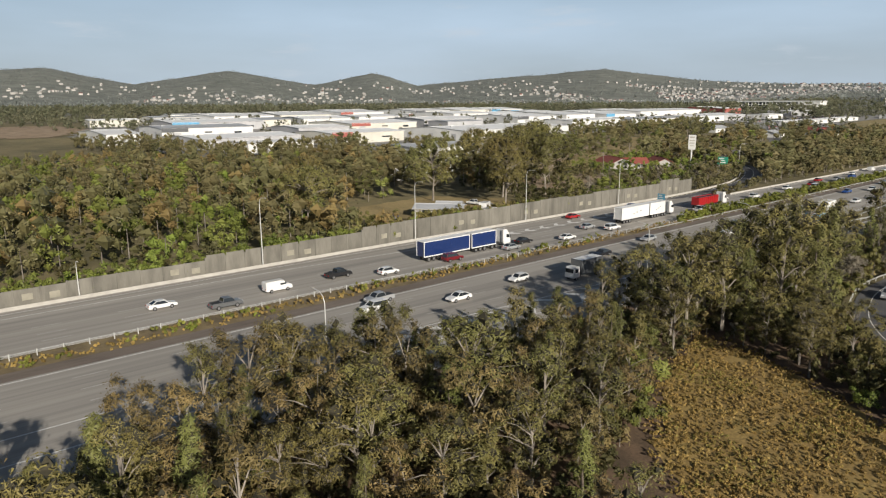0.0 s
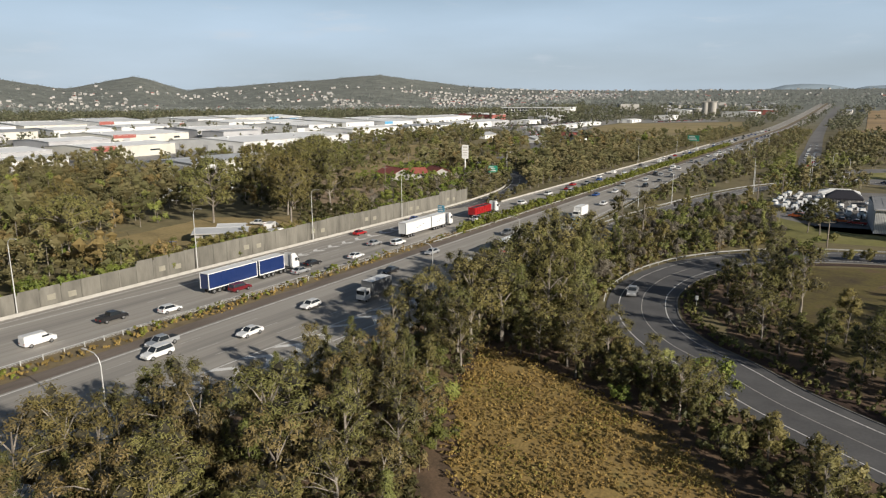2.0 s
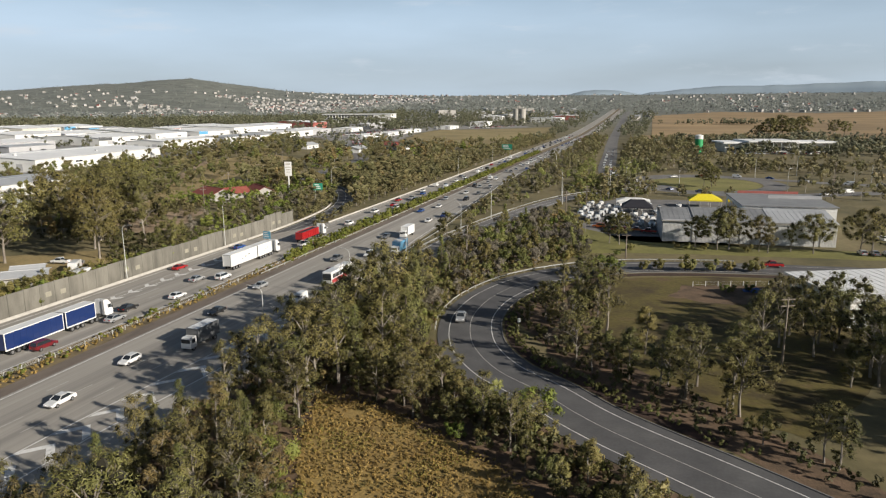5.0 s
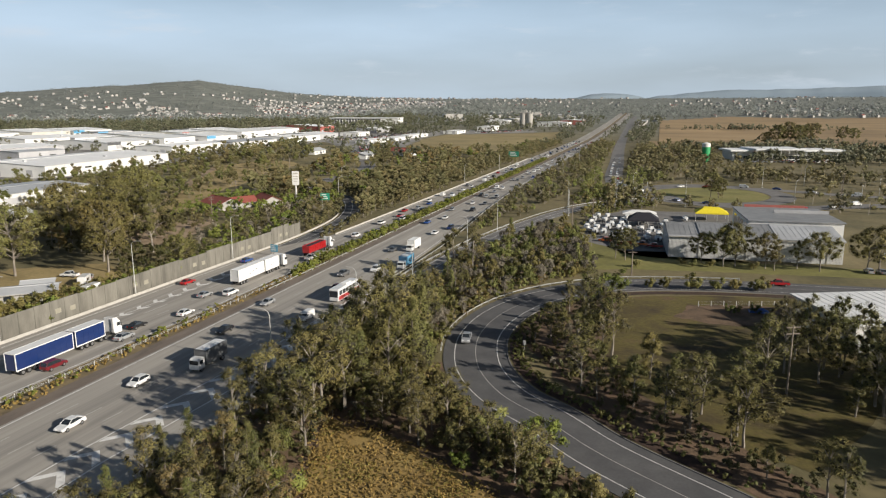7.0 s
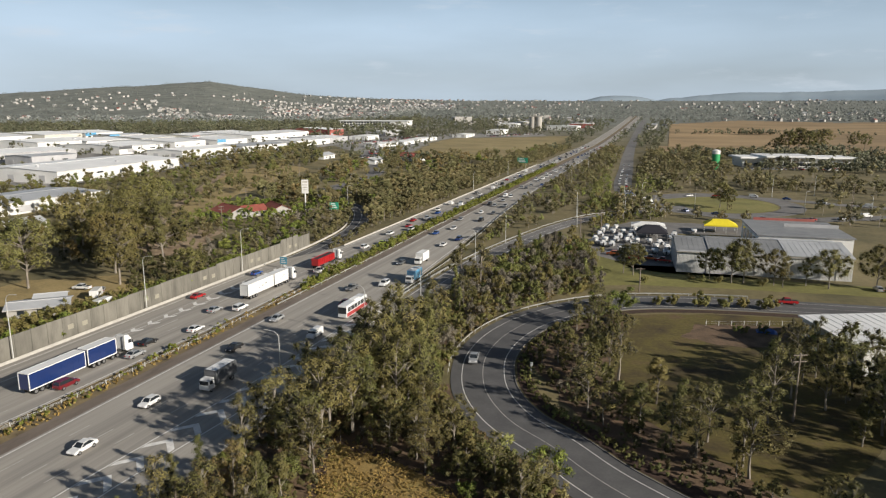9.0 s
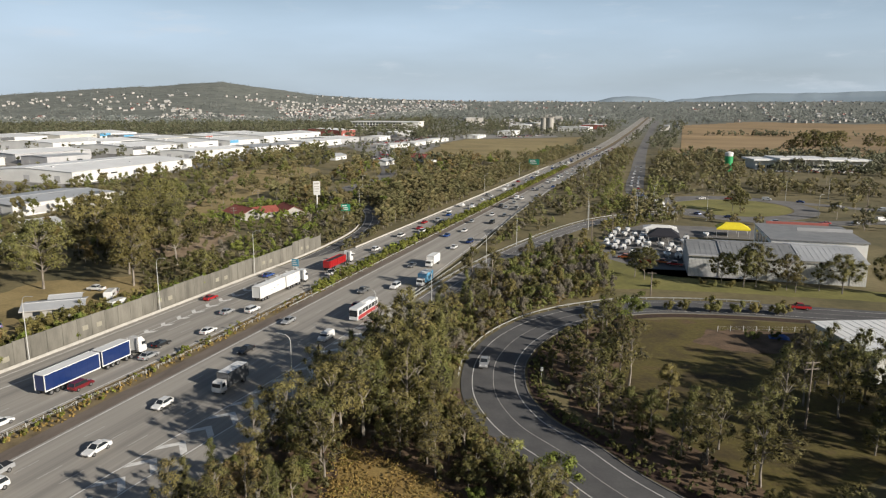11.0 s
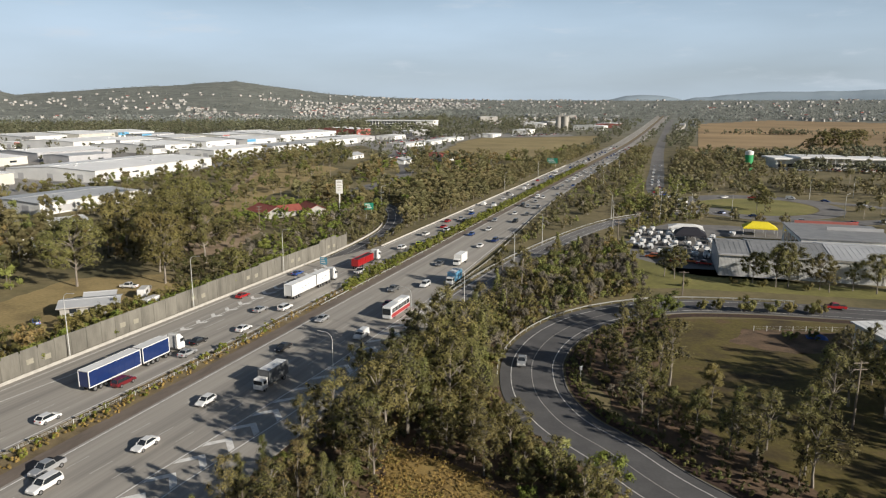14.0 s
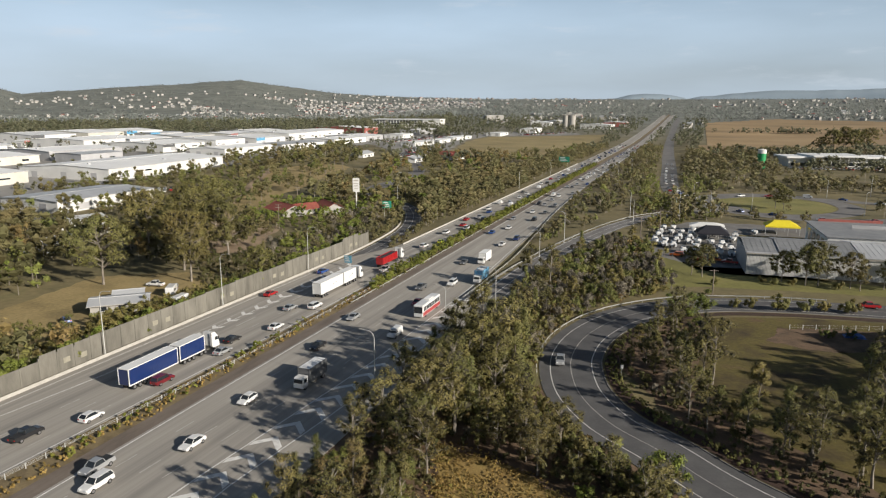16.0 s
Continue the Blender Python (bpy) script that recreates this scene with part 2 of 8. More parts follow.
M["field_tan"] = surface("tan_field", [(0.3, (0.20, 0.155, 0.070)), (0.5, (0.26, 0.205, 0.090)), (0.7, (0.31, 0.245, 0.115))], 0.02, 0.95, grain=0.2, bump=0.3, bump_scale=1, second=(0.006, 0.25))
M["verge_grass"] = surface("green_verge_grass", [(0.3, (0.12, 0.115, 0.034)), (0.5, (0.19, 0.18, 0.05)), (0.7, (0.25, 0.215, 0.075))], 0.05, 0.95, grain=0.3, bump=0.5, bump_scale=1, second=(0.01, 0.25))
M["dry_lawn"] = surface("dry_yard_grass", [(0.3, (0.19, 0.145, 0.062)), (0.5, (0.29, 0.22, 0.095)), (0.7, (0.35, 0.265, 0.12))], 0.08, 0.95, grain=0.35, bump=0.3, bump_scale=1.0)
M["median_soil"] = surface("median_soil", [(0.3, (0.10, 0.075, 0.045)), (0.5, (0.19, 0.145, 0.075)), (0.7, (0.26, 0.20, 0.105))], 0.3, 0.95, grain=0.3, bump=0.5, bump_scale=3)
M["dirt"] = surface("bare_dirt", [(0.3, (0.20, 0.14, 0.085)), (0.6, (0.33, 0.245, 0.16)), (0.8, (0.40, 0.31, 0.21))], 0.12, 0.95, grain=0.25, bump=0.3, bump_scale=4)
M["mulch"] = surface("mulch", [(0.3, (0.03, 0.018, 0.012)), (0.7, (0.075, 0.042, 0.028))], 0.8, 0.95, grain=0.4, bump=0.5, bump_scale=6)
M["concrete_road"] = surface("concrete_pavement", [(0.32, (0.245, 0.230, 0.206)), (0.5, (0.32, 0.298, 0.265)), (0.7, (0.39, 0.365, 0.322))], 0.55, 0.8, grain=0.10, stretch=(1.0, 0.012, 1), second=(0.03, 0.10))
M["shoulder"] = surface("brown_shoulder", [(0.3, (0.125, 0.10, 0.082)), (0.7, (0.20, 0.165, 0.135))], 0.4, 0.9, grain=0.2, stretch=(1, 0.2, 1))
M["asphalt"] = surface("asphalt", [(0.3, (0.075, 0.074, 0.076)), (0.6, (0.11, 0.108, 0.108)), (0.8, (0.14, 0.137, 0.134))], 0.18, 0.78, grain=0.2, second=(0.05, 0.2))
M["asphalt_old"] = surface("old_asphalt", [(0.3, (0.13, 0.125, 0.12)), (0.7, (0.21, 0.20, 0.19))], 0.15, 0.85, grain=0.15, second=(0.02, 0.15))
M["yard"] = surface("yard_concrete", [(0.3, (0.19, 0.185, 0.175)), (0.7, (0.30, 0.29, 0.27))], 0.03, 0.9, grain=0.15, second=(0.01, 0.2))
M["paint"] = surface("road_paint", [(0.25, (0.50, 0.49, 0.47)), (0.5, (0.72, 0.71, 0.68)), (0.8, (0.80, 0.79, 0.76))], 1.2, 0.7, grain=0.12)
M["paint_worn"] = surface("worn_road_paint", [(0.25, (0.33, 0.31, 0.28)), (0.5, (0.44, 0.42, 0.39)), (0.8, (0.54, 0.52, 0.49))], 0.9, 0.75, grain=0.12)
M["wall"] = surface("barrier_concrete", [(0.3, (0.115, 0.108, 0.092)), (0.55, (0.175, 0.165, 0.14)), (0.8, (0.225, 0.212, 0.18))], 0.5, 0.9, grain=0.12, rand=0.12, bump=0.3, bump_scale=8, stretch=(1, 1, 0.25))
M["wall_pale"] = surface("pale_concrete", [(0.3, (0.24, 0.225, 0.18)), (0.7, (0.32, 0.30, 0.24))], 0.8, 0.9, grain=0.1)
M["concrete"] = surface("concrete", [(0.3, (0.34, 0.32, 0.29)), (0.7, (0.46, 0.44, 0.40))], 0.6, 0.85, grain=0.12)
M["galv"] = surface("galvanised_steel", [(0.3, (0.52, 0.52, 0.50)), (0.7, (0.64, 0.64, 0.62))], 1.5, 0.5, 0.25)
M["rust_wood"] = surface("weathered_timber", [(0.3, (0.15, 0.12, 0.095)), (0.7, (0.27, 0.23, 0.19))], 1.2, 0.9, grain=0.2, stretch=(1, 1, 0.15))
M["bark"] = surface("pale_bark", [(0.3, (0.13, 0.11, 0.09)), (0.55, (0.25, 0.22, 0.185)), (0.75, (0.38, 0.345, 0.30))], 1.3, 0.9, grain=0.2, stretch=(1, 1, 0.3))
M["bark_dark"] = surface("dark_bark", [(0.3, (0.07, 0.055, 0.045)), (0.7, (0.16, 0.13, 0.105))], 1.5, 0.95, grain=0.25, stretch=(1, 1, 0.3))
M["eucalypt"] = foliage("eucalypt_leaves", (0.062, 0.071, 0.022), (0.212, 0.208, 0.068), (0.225, 0.170, 0.062))
M["casuarina"] = foliage("casuarina_needles", (0.056, 0.075, 0.024), (0.178, 0.196, 0.062), (0.185, 0.158, 0.056))
M["brown_leaf"] = foliage("rusty_leaves", (0.095, 0.080, 0.032), (0.225, 0.178, 0.072), (0.245, 0.165, 0.068))
M["wattle"] = foliage("wattle_leaves", (0.115, 0.140, 0.034), (0.225, 0.245, 0.068), (0.215, 0.205, 0.075))
M["green_leaf"] = foliage("fresh_green_leaves", (0.066, 0.104, 0.018), (0.190, 0.232, 0.046), (0.185, 0.180, 0.050))
M["grey_bush"] = foliage("grey_twigs", (0.14, 0.122, 0.10), (0.26, 0.23, 0.19), (0.19, 0.17, 0.115), through=0.1)
M["hedge"] = foliage("median_hedge", (0.090, 0.115, 0.020), (0.215, 0.240, 0.042), (0.200, 0.180, 0.048), tree_scale=0.12)
# far leaves paled and cooled: distance haze is put into their colour
M["far_wood"] = foliage("hazed_distant_canopy", (0.135, 0.152, 0.140), (0.215, 0.236, 0.222), (0.210, 0.218, 0.200), tree_scale=0.010, through=0.1)
M["plain_wood"] = foliage("plain_canopy", (0.066, 0.076, 0.044), (0.140, 0.150, 0.090), (0.145, 0.132, 0.084), tree_scale=0.015, through=0.1)
# near-black crown insides: shade between leaf sprays put into the colour
M["shade_cores"] = surface("crown_shade_dark", [(0.3, (0.026, 0.024, 0.014)), (0.7, (0.055, 0.048, 0.028))], 1.5, 0.95, grain=0.3)
M["lime_leaf"] = foliage("lime_green_leaves", (0.14, 0.19, 0.030), (0.27, 0.33, 0.060), (0.24, 0.27, 0.060))
M["green_tuft"] = foliage("green_grass_blades", (0.17, 0.155, 0.040), (0.30, 0.265, 0.070), (0.30, 0.23, 0.070), tree_scale=0.15)
M["wood_leaf"] = foliage("gum_wood_leaves", (0.056, 0.061, 0.026), (0.172, 0.165, 0.072), (0.190, 0.148, 0.072))
# undergrowth leaves darkened: the shade under the trees sits in the colour
M["under_leaf"] = foliage("shaded_undergrowth_leaves", (0.034, 0.040, 0.015), (0.098, 0.102, 0.036), (0.105, 0.080, 0.034))
M["dry_tuft"] = foliage("dry_grass_blades", (0.22, 0.145, 0.048), (0.37, 0.255, 0.085), (0.31, 0.235, 0.075), tree_scale=0.15)
M["roof_slate"] = surface("weathered_grey_roof", [(0.3, (0.20, 0.205, 0.21)), (0.7, (0.28, 0.285, 0.29))], 0.3, 0.6, grain=0.1, second=(0.08, 0.2))
M["roof_white"] = surface("white_roof_sheet", [(0.3, (0.70, 0.705, 0.70)), (0.7, (0.84, 0.84, 0.83))], 0.05, 0.55, grain=0.06, rand=0.10)
M["roof_grey"] = surface("grey_roof_sheet", [(0.3, (0.40, 0.41, 0.42)), (0.7, (0.52, 0.53, 0.54))], 0.06, 0.5, 0.1, grain=0.08, rand=0.12)
M["panel_white"] = surface("white_wall_panel", [(0.3, (0.60, 0.60, 0.585)), (0.7, (0.76, 0.755, 0.735))], 0.08, 0.7, grain=0.05, rand=0.06)
M["panel_grey"] = surface("grey_wall_panel", [(0.3, (0.36, 0.36, 0.37)), (0.7, (0.46, 0.46, 0.47))], 0.1, 0.7, grain=0.06)
M["panel_cream"] = surface("cream_wall_panel", [(0.3, (0.52, 0.50, 0.44)), (0.7, (0.66, 0.64, 0.57))], 0.08, 0.7, grain=0.06, rand=0.06)
# blue-grey of distance haze painted as the ridge colour
M["ridge"] = surface("far_haze_ridge", [(0.3, (0.27, 0.34, 0.40)), (0.7, (0.30, 0.37, 0.43))], 0.002, 1.0)
M["house_pale"] = surface("weatherboard", [(0.3, (0.30, 0.29, 0.27)), (0.7, (0.46, 0.44, 0.41))], 0.01, 0.8, grain=0.1)
M["roof_dark"] = surface("dark_roof", [(0.3, (0.10, 0.10, 0.105)), (0.7, (0.22, 0.215, 0.21))], 0.01, 0.7, grain=0.1)
M["tile_red"] = surface("red_roof_tile", [(0.3, (0.20, 0.05, 0.038)), (0.7, (0.29, 0.085, 0.062))], 0.8, 0.85, grain=0.15)
M["brick"] = surface("tan_brick", [(0.3, (0.28, 0.19, 0.13)), (0.7, (0.40, 0.29, 0.20))], 1.5, 0.9, grain=0.2)
M["red_panel"] = plain("red_wall_panel", (0.36, 0.11, 0.09), 0.6)
M["yellow_cloth"] = plain("yellow_canvas", (0.80, 0.66, 0.03), 0.7)
M["black_cloth"] = plain("black_canvas", (0.02, 0.02, 0.028), 0.8)
M["blue_cloth"] = plain("blue_tarp", (0.03, 0.09, 0.30), 0.6)
M["sign_green"] = plain("green_sign_sheet", (0.02, 0.22, 0.14), 0.5)
M["sign_blue"] = plain("blue_sign_sheet", (0.10, 0.30, 0.42), 0.5)
M["tank_green"] = plain("green_tank_paint", (0.02, 0.30, 0.10), 0.5)
M["glass"] = plain("tinted_glass", (0.025, 0.03, 0.035), 0.08, 0.0, 0.6, grime=0.1)
M["tyre"] = plain("tyre_rubber", (0.022, 0.022, 0.022), 0.85)
M["rim"] = plain("alloy_rim", (0.42, 0.42, 0.43), 0.35, 0.8)
M["lamp_red"] = plain("tail_lens", (0.35, 0.015, 0.015), 0.25, 0, 0.5)
M["lamp_clear"] = plain("head_lens", (0.75, 0.76, 0.78), 0.15, 0, 0.5)
M["trim"] = plain("black_trim", (0.03, 0.03, 0.03), 0.6)
PAINT = {"white": (0.72, 0.72, 0.71), "silver": (0.42, 0.43, 0.44), "grey": (0.16, 0.165, 0.17), "black": (0.018, 0.018, 0.02), "red": (0.36, 0.015, 0.018),
         "maroon": (0.14, 0.012, 0.018), "blue": (0.02, 0.07, 0.26), "navy": (0.012, 0.03, 0.12), "lime": (0.42, 0.50, 0.05), "beige": (0.45, 0.40, 0.31), "orange": (0.55, 0.13, 0.03), "sky": (0.12, 0.36, 0.58)}
for k, c in PAINT.items():
    M["car_" + k] = plain("car_paint_" + k, c, 0.32, 0.35 if k in ("silver", "grey") else 0.0, 0.7, grime=0.05)


# ---- mesh helpers ----
def mesh_of(name, bm, material, smooth=False):
    me = bpy.data.meshes.new(name)
    bm.to_mesh(me)
    bm.free()
    for m in (material if isinstance(material, (list, tuple)) else [material]):
        me.materials.append(m)
    if smooth:
        me.polygons.foreach_set("use_smooth", [True] * len(me.polygons))
    return me


def part(name, bm, material, parent, label="", at=None):
    ob = new(name, mesh_of(name, bm, material) if isinstance(bm, bmesh.types.BMesh) else bm)
    ob.parent = parent
    if at is not None:
        ob.matrix_basis = at
    return tagged(ob, label)


def thing(name, label, category, group="", kind="", at=None):
    ob = new(name)
    ob.empty_display_size = 0.3
    if at is not None:
        ob.matrix_basis = at
    return tagged(ob, label, category, group, kind)


def single(name, bm, material, label, category, group="", kind="", at=None):
    ob = new(name, mesh_of(name, bm, material) if isinstance(bm, bmesh.types.BMesh) else bm)
    if at is not None:
        ob.matrix_basis = at
    return tagged(ob, label, category, group, kind)


def box(bm, x0, x1, y0, y1, z0, z1, m=None, bevel=0.0):
    r = bmesh.ops.create_cube(bm, size=1.0, matrix=Matrix.LocRotScale(((x0 + x1) / 2, (y0 + y1) / 2, (z0 + z1) / 2), None, (x1 - x0, y1 - y0, z1 - z0)))
    if bevel:
        es = list({e for v in r["verts"] for e in v.link_edges})
        bmesh.ops.bevel(bm, geom=es, offset=bevel, segments=1, affect="EDGES")
    if m is not None:
        bmesh.ops.transform(bm, matrix=m, verts=[v for v in r["verts"] if v.is_valid])
    return bm


def boxes(*items, bevel=0.0):
    bm = bmesh.new()
    for b in items:
        box(bm, *b, bevel=bevel)
    return bm


def tube(bm, a, b, ra, rb, n=8):
    a, b = Vector(a), Vector(b)
    q = (b - a).to_track_quat("Z", "Y")
    rings = []
    for c, r in ((a, ra), (b, rb)):
        rings.append([bm.verts.new(c + q @ Vector((r * math.cos(2 * math.pi * i / n), r * math.sin(2 * math.pi * i / n), 0))) for i in range(n)])
    for i in range(n):
        bm.faces.new((rings[0][i], rings[0][(i + 1) % n], rings[1][(i + 1) % n], rings[1][i]))
    bm.faces.new(rings[1])
    bm.faces.new(rings[0][::-1])
    return bm


def prism(bm, profile, half, half_top=None, z_split=None):
    """A side outline (y, z) drawn across the width; points above z_split stand half_top from the middle."""
    left, right = [], []
    for y, z in profile:
        w = half if half_top is None or z <= z_split else half_top
        left.append(bm.verts.new((-w, y, z)))
        right.append(bm.verts.new((w, y, z)))
    n = len(profile)
    for i in range(n):
        j = (i + 1) % n
        bm.faces.new((left[i], left[j], right[j], right[i]))
    bm.faces.new(left[::-1])
    bm.faces.new(right)
    bmesh.ops.recalc_face_normals(bm, faces=bm.faces)
    return bm


def flat_mesh(name, verts, faces, material):
    me = bpy.data.meshes.new(name)
    me.from_pydata([tuple(v) for v in verts], [], faces)
    for m in (material if isinstance(material, (list, tuple)) else [material]):
        me.materials.append(m)
    return me


def leaf_mesh(name, v, material, tone=None, shade_cores=0):
    """v: (n, 3, 3) triangles, each an island of its own; the last, as many as the final argument, are dark painted
    crown shade.
    """
    n = len(v)
    me = bpy.data.meshes.new(name)
    me.vertices.add(n * 3)
    me.vertices.foreach_set("co", v.astype(np.float32).ravel())
    me.loops.add(n * 3)
    me.loops.foreach_set("vertex_index", np.arange(n * 3, dtype=np.int32))
    me.polygons.add(n)
    me.polygons.foreach_set("loop_start", np.arange(0, n * 3, 3, dtype=np.int32))
    me.update(calc_edges=True)
    if tone is not None:
        me.attributes.new("tone", "FLOAT", "POINT").data.foreach_set("value", np.repeat(tone, 3).astype(np.float32))
    me.materials.append(material)
    if shade_cores:
        # second slot: the dark colour that stands for shade inside the crown
        me.materials.append(M["shade_cores"])
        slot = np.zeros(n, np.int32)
        slot[n - shade_cores:] = 1
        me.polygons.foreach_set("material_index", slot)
    return me


# ---- terrain ----
SKY_AZ = [-60, -13, -6, 1, 4, 6.3, 10, 17, 21.4, 26.4, 29, 32.7, 36.6, 41.7, 45.5, 51.6, 55, 60, 66.3, 73.4, 79, 82.5, 100, 140]
SKY_H = [84, 86, 86, 84, 72, 74, 90, 96, 104, 114, 124, 156, 194, 164, 146, 108, 182, 112, 192, 114, 196, 178, 140, 110]


def smooth(t):
    t = np.clip(t, 0, 1)
    return t * t * (3 - 2 * t)


def terrain(x, y):
    x, y = np.asarray(x, float), np.asarray(y, float)
    r = np.hypot(x, y)
    az = np.degrees(np.arctan2(-x, y))
    left = smooth((-x - 220) / 400.0)
    h = 7.0 * left * smooth((r - 350) / 450.0)
    top = np.interp(az, SKY_AZ, SKY_H) + 1.6 * np.sin(az * 2.9) * np.sin(az * 1.13 + 0.4) + 0.9 * np.sin(az * 7.3 + 1.0)
    flat = 1 - smooth((az - 16) / 14.0)
    plain = 88.0 * np.clip((r - 1000) / 2700.0, 0, 1) ** 1.3
    ridge = plain + (top - 88.0) * smooth((r - 3700) / 800.0)
    far = smooth((r - 1700) / 2500.0)
    wave = 1 + 0.10 * np.sin(x / 310.0 + 1.3) * np.sin(y / 270.0) * (1 - smooth((r - 3300) / 700))
    hill = far ** 1.35 * top * wave
    return h * (1 - far) + flat * ridge + (1 - flat) * hill


def tz(x, y):
    return float(terrain(x, y))


def inside(poly, x, y):
    res = False
    x0, y0 = poly[-1]
    for x1, y1 in poly:
        if (y0 > y) != (y1 > y) and x < (x1 - x0) * (y - y0) / (y1 - y0) + x0:
            res = not res
        x0, y0 = x1, y1
    return res


def near_line(pts, x, y):
    """Distance from a polyline."""
    best = 1e9
    for (x0, y0), (x1, y1) in zip(pts, pts[1:]):
        dx, dy = x1 - x0, y1 - y0
        t = min(1.0, max(0.0, ((x - x0) * dx + (y - y0) * dy) / (dx * dx + dy * dy)))
        best = min(best, math.hypot(x - x0 - t * dx, y - y0 - t * dy))
    return best


def smooth_line(pts, n=8):
    """Catmull-Rom through the points."""
    p = [Vector((*q, 0)) if len(q) == 2 else Vector(q) for q in pts]
    p = [p[0] * 2 - p[1]] + p + [p[-1] * 2 - p[-2]]
    out = []
    for i in range(1, len(p) - 2):
        for k in range(n):
            t = k / n
            out.append(0.5 * (2 * p[i] + (p[i + 1] - p[i - 1]) * t + (2 * p[i - 1] - 5 * p[i] + 4 * p[i + 1] - p[i + 2]) * t * t
                              + (3 * p[i] - p[i - 1] - 3 * p[i + 1] + p[i + 2]) * t ** 3))
    out.append(p[-2])
    return [(v.x, v.y) for v in out]


def offset(pts, d):
    """The line moved to its right by d (a number or one for each point)."""
    out = []
    for i, (x, y) in enumerate(pts):
        a, b = pts[max(i - 1, 0)], pts[min(i + 1, len(pts) - 1)]
        t = Vector((b[0] - a[0], b[1] - a[1])).normalized()
        k = d[i] if isinstance(d, (list, tuple)) else d
        out.append((x + t.y * k, y - t.x * k))
    return out


def ribbon(a, b, z, thick=0.0, follow=True):
    """A strip between two lines of equal count, lying z over the ground, with skirts down its sides."""
    bm = bmesh.new()

    def row(p, dz):
        return [bm.verts.new((x, y, (tz(x, y) if follow else 0) + dz)) for x, y in p]
    ta, tb = row(a, z), row(b, z)
    for i in range(len(a) - 1):
        bm.faces.new((ta[i], tb[i], tb[i + 1], ta[i + 1]))
    if thick:
        la, lb = row(a, z - thick), row(b, z - thick)
        for i in range(len(a) - 1):
            bm.faces.new((la[i], ta[i], ta[i + 1], la[i + 1]))
            bm.faces.new((tb[i], lb[i], lb[i + 1], tb[i + 1]))
    bmesh.ops.recalc_face_normals(bm, faces=bm.faces)
    return bm


def patch(name, poly, z, material, label, category, step=3.0, ragged=1.0):
    """A ragged-edged area of ground cover that follows the land."""
    pts = []
    rnd = random.Random(len(poly) * 7 + int(abs(poly[0][0]) * 10))
    for (x0, y0), (x1, y1) in zip(poly, poly[1:] + poly[:1]):
        n = max(1, int(math.hypot(x1 - x0, y1 - y0) / step))
        for k in range(n):
            t = k / n
            pts.append((x0 + (x1 - x0) * t + rnd.uniform(-ragged, ragged), y0 + (y1 - y0) * t + rnd.uniform(-ragged, ragged)))
    bm = bmesh.new()
    f = bm.faces.new([bm.verts.new((x, y, tz(x, y) + z)) for x, y in pts])
    bmesh.ops.triangulate(bm, faces=[f])
    bmesh.ops.recalc_face_normals(bm, faces=bm.faces)
    for f in bm.faces:
        if f.normal.z < 0:
            f.normal_flip()
    return single(name, bm, material, label, category, kind="structure")


def build_ground():
    ang = np.radians(np.concatenate([np.arange(-25, 95, 0.75), np.arange(95, 335, 6)]))
    rad = np.concatenate([[0.01], np.linspace(20, 1000, 50), np.geomspace(1040, 4900, 70)])
    A, R = np.meshgrid(ang, rad)
    X, Y = -np.sin(A) * R, np.cos(A) * R
    Z = terrain(X, Y)
    V = np.stack([X, Y, Z], -1).reshape(-1, 3)
    nr, na = len(rad), len(ang)
    F = []
    for i in range(nr - 1):
        for j in range(na):
            k = (j + 1) % na
            F.append((i * na + j, (i + 1) * na + j, (i + 1) * na + k, i * na + k))
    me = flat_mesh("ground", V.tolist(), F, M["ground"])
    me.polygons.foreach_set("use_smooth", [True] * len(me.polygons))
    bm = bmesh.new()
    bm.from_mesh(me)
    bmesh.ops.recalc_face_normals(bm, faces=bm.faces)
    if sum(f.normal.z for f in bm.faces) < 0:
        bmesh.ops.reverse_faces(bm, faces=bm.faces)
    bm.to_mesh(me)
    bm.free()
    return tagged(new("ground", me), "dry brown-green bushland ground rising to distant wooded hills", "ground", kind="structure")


build_ground()

# ---- roads ----
YS = list(np.arange(-150, 620, 12.0)) + list(np.arange(640, 1300, 60.0)) + list(np.arange(1300, 2150, 60.0))


def along(table):
    """A line that runs up the motorway: x by y from a short table."""
    ys, xs = zip(*table)
    return [(float(np.interp(y, ys, xs)), float(y)) for y in YS]


LEFT_OUT = [(-150, -124.4), (196, -124.4), (226, -114.2), (3600, -114.2)]
LEFT_IN = [(-150, -101.5), (60, -101.3), (130, -99.4), (3600, -99.2)]
RIGHT_IN = [(-150, -92.0), (3600, -91.6)]
RIGHT_OUT = [(-150, -62.5), (150, -61.0), (178, -69.6), (224, -71.6), (363, -77.0), (486, -79.4), (3600, -79.4)]
EXIT_RAMP = smooth_line([(-119.6, 196), (-120.6, 215), (-122.6, 240), (-127.2, 265), (-136.5, 292), (-150, 318), (-168, 338), (-190, 352)])
ON_RAMP = smooth_line([(-63.0, 150), (-61.8, 182), (-59.6, 212), (-55.5, 242), (-49, 276), (-41, 306), (-31, 330), (-14, 352), (6, 372)])
LOOP_MID = smooth_line([(34, 60), (14, 75), (-4.2, 87.6), (-13.8, 96.6), (-22.2, 103.6), (-28.6, 113.2), (-32.2, 124), (-33.6, 134), (-32.8, 146),
                        (-29.2, 158.5), (-23.5, 168.5), (-14.5, 178), (-5, 184), (8, 188), (22, 190.5), (45, 193), (90, 197), (160, 204)])
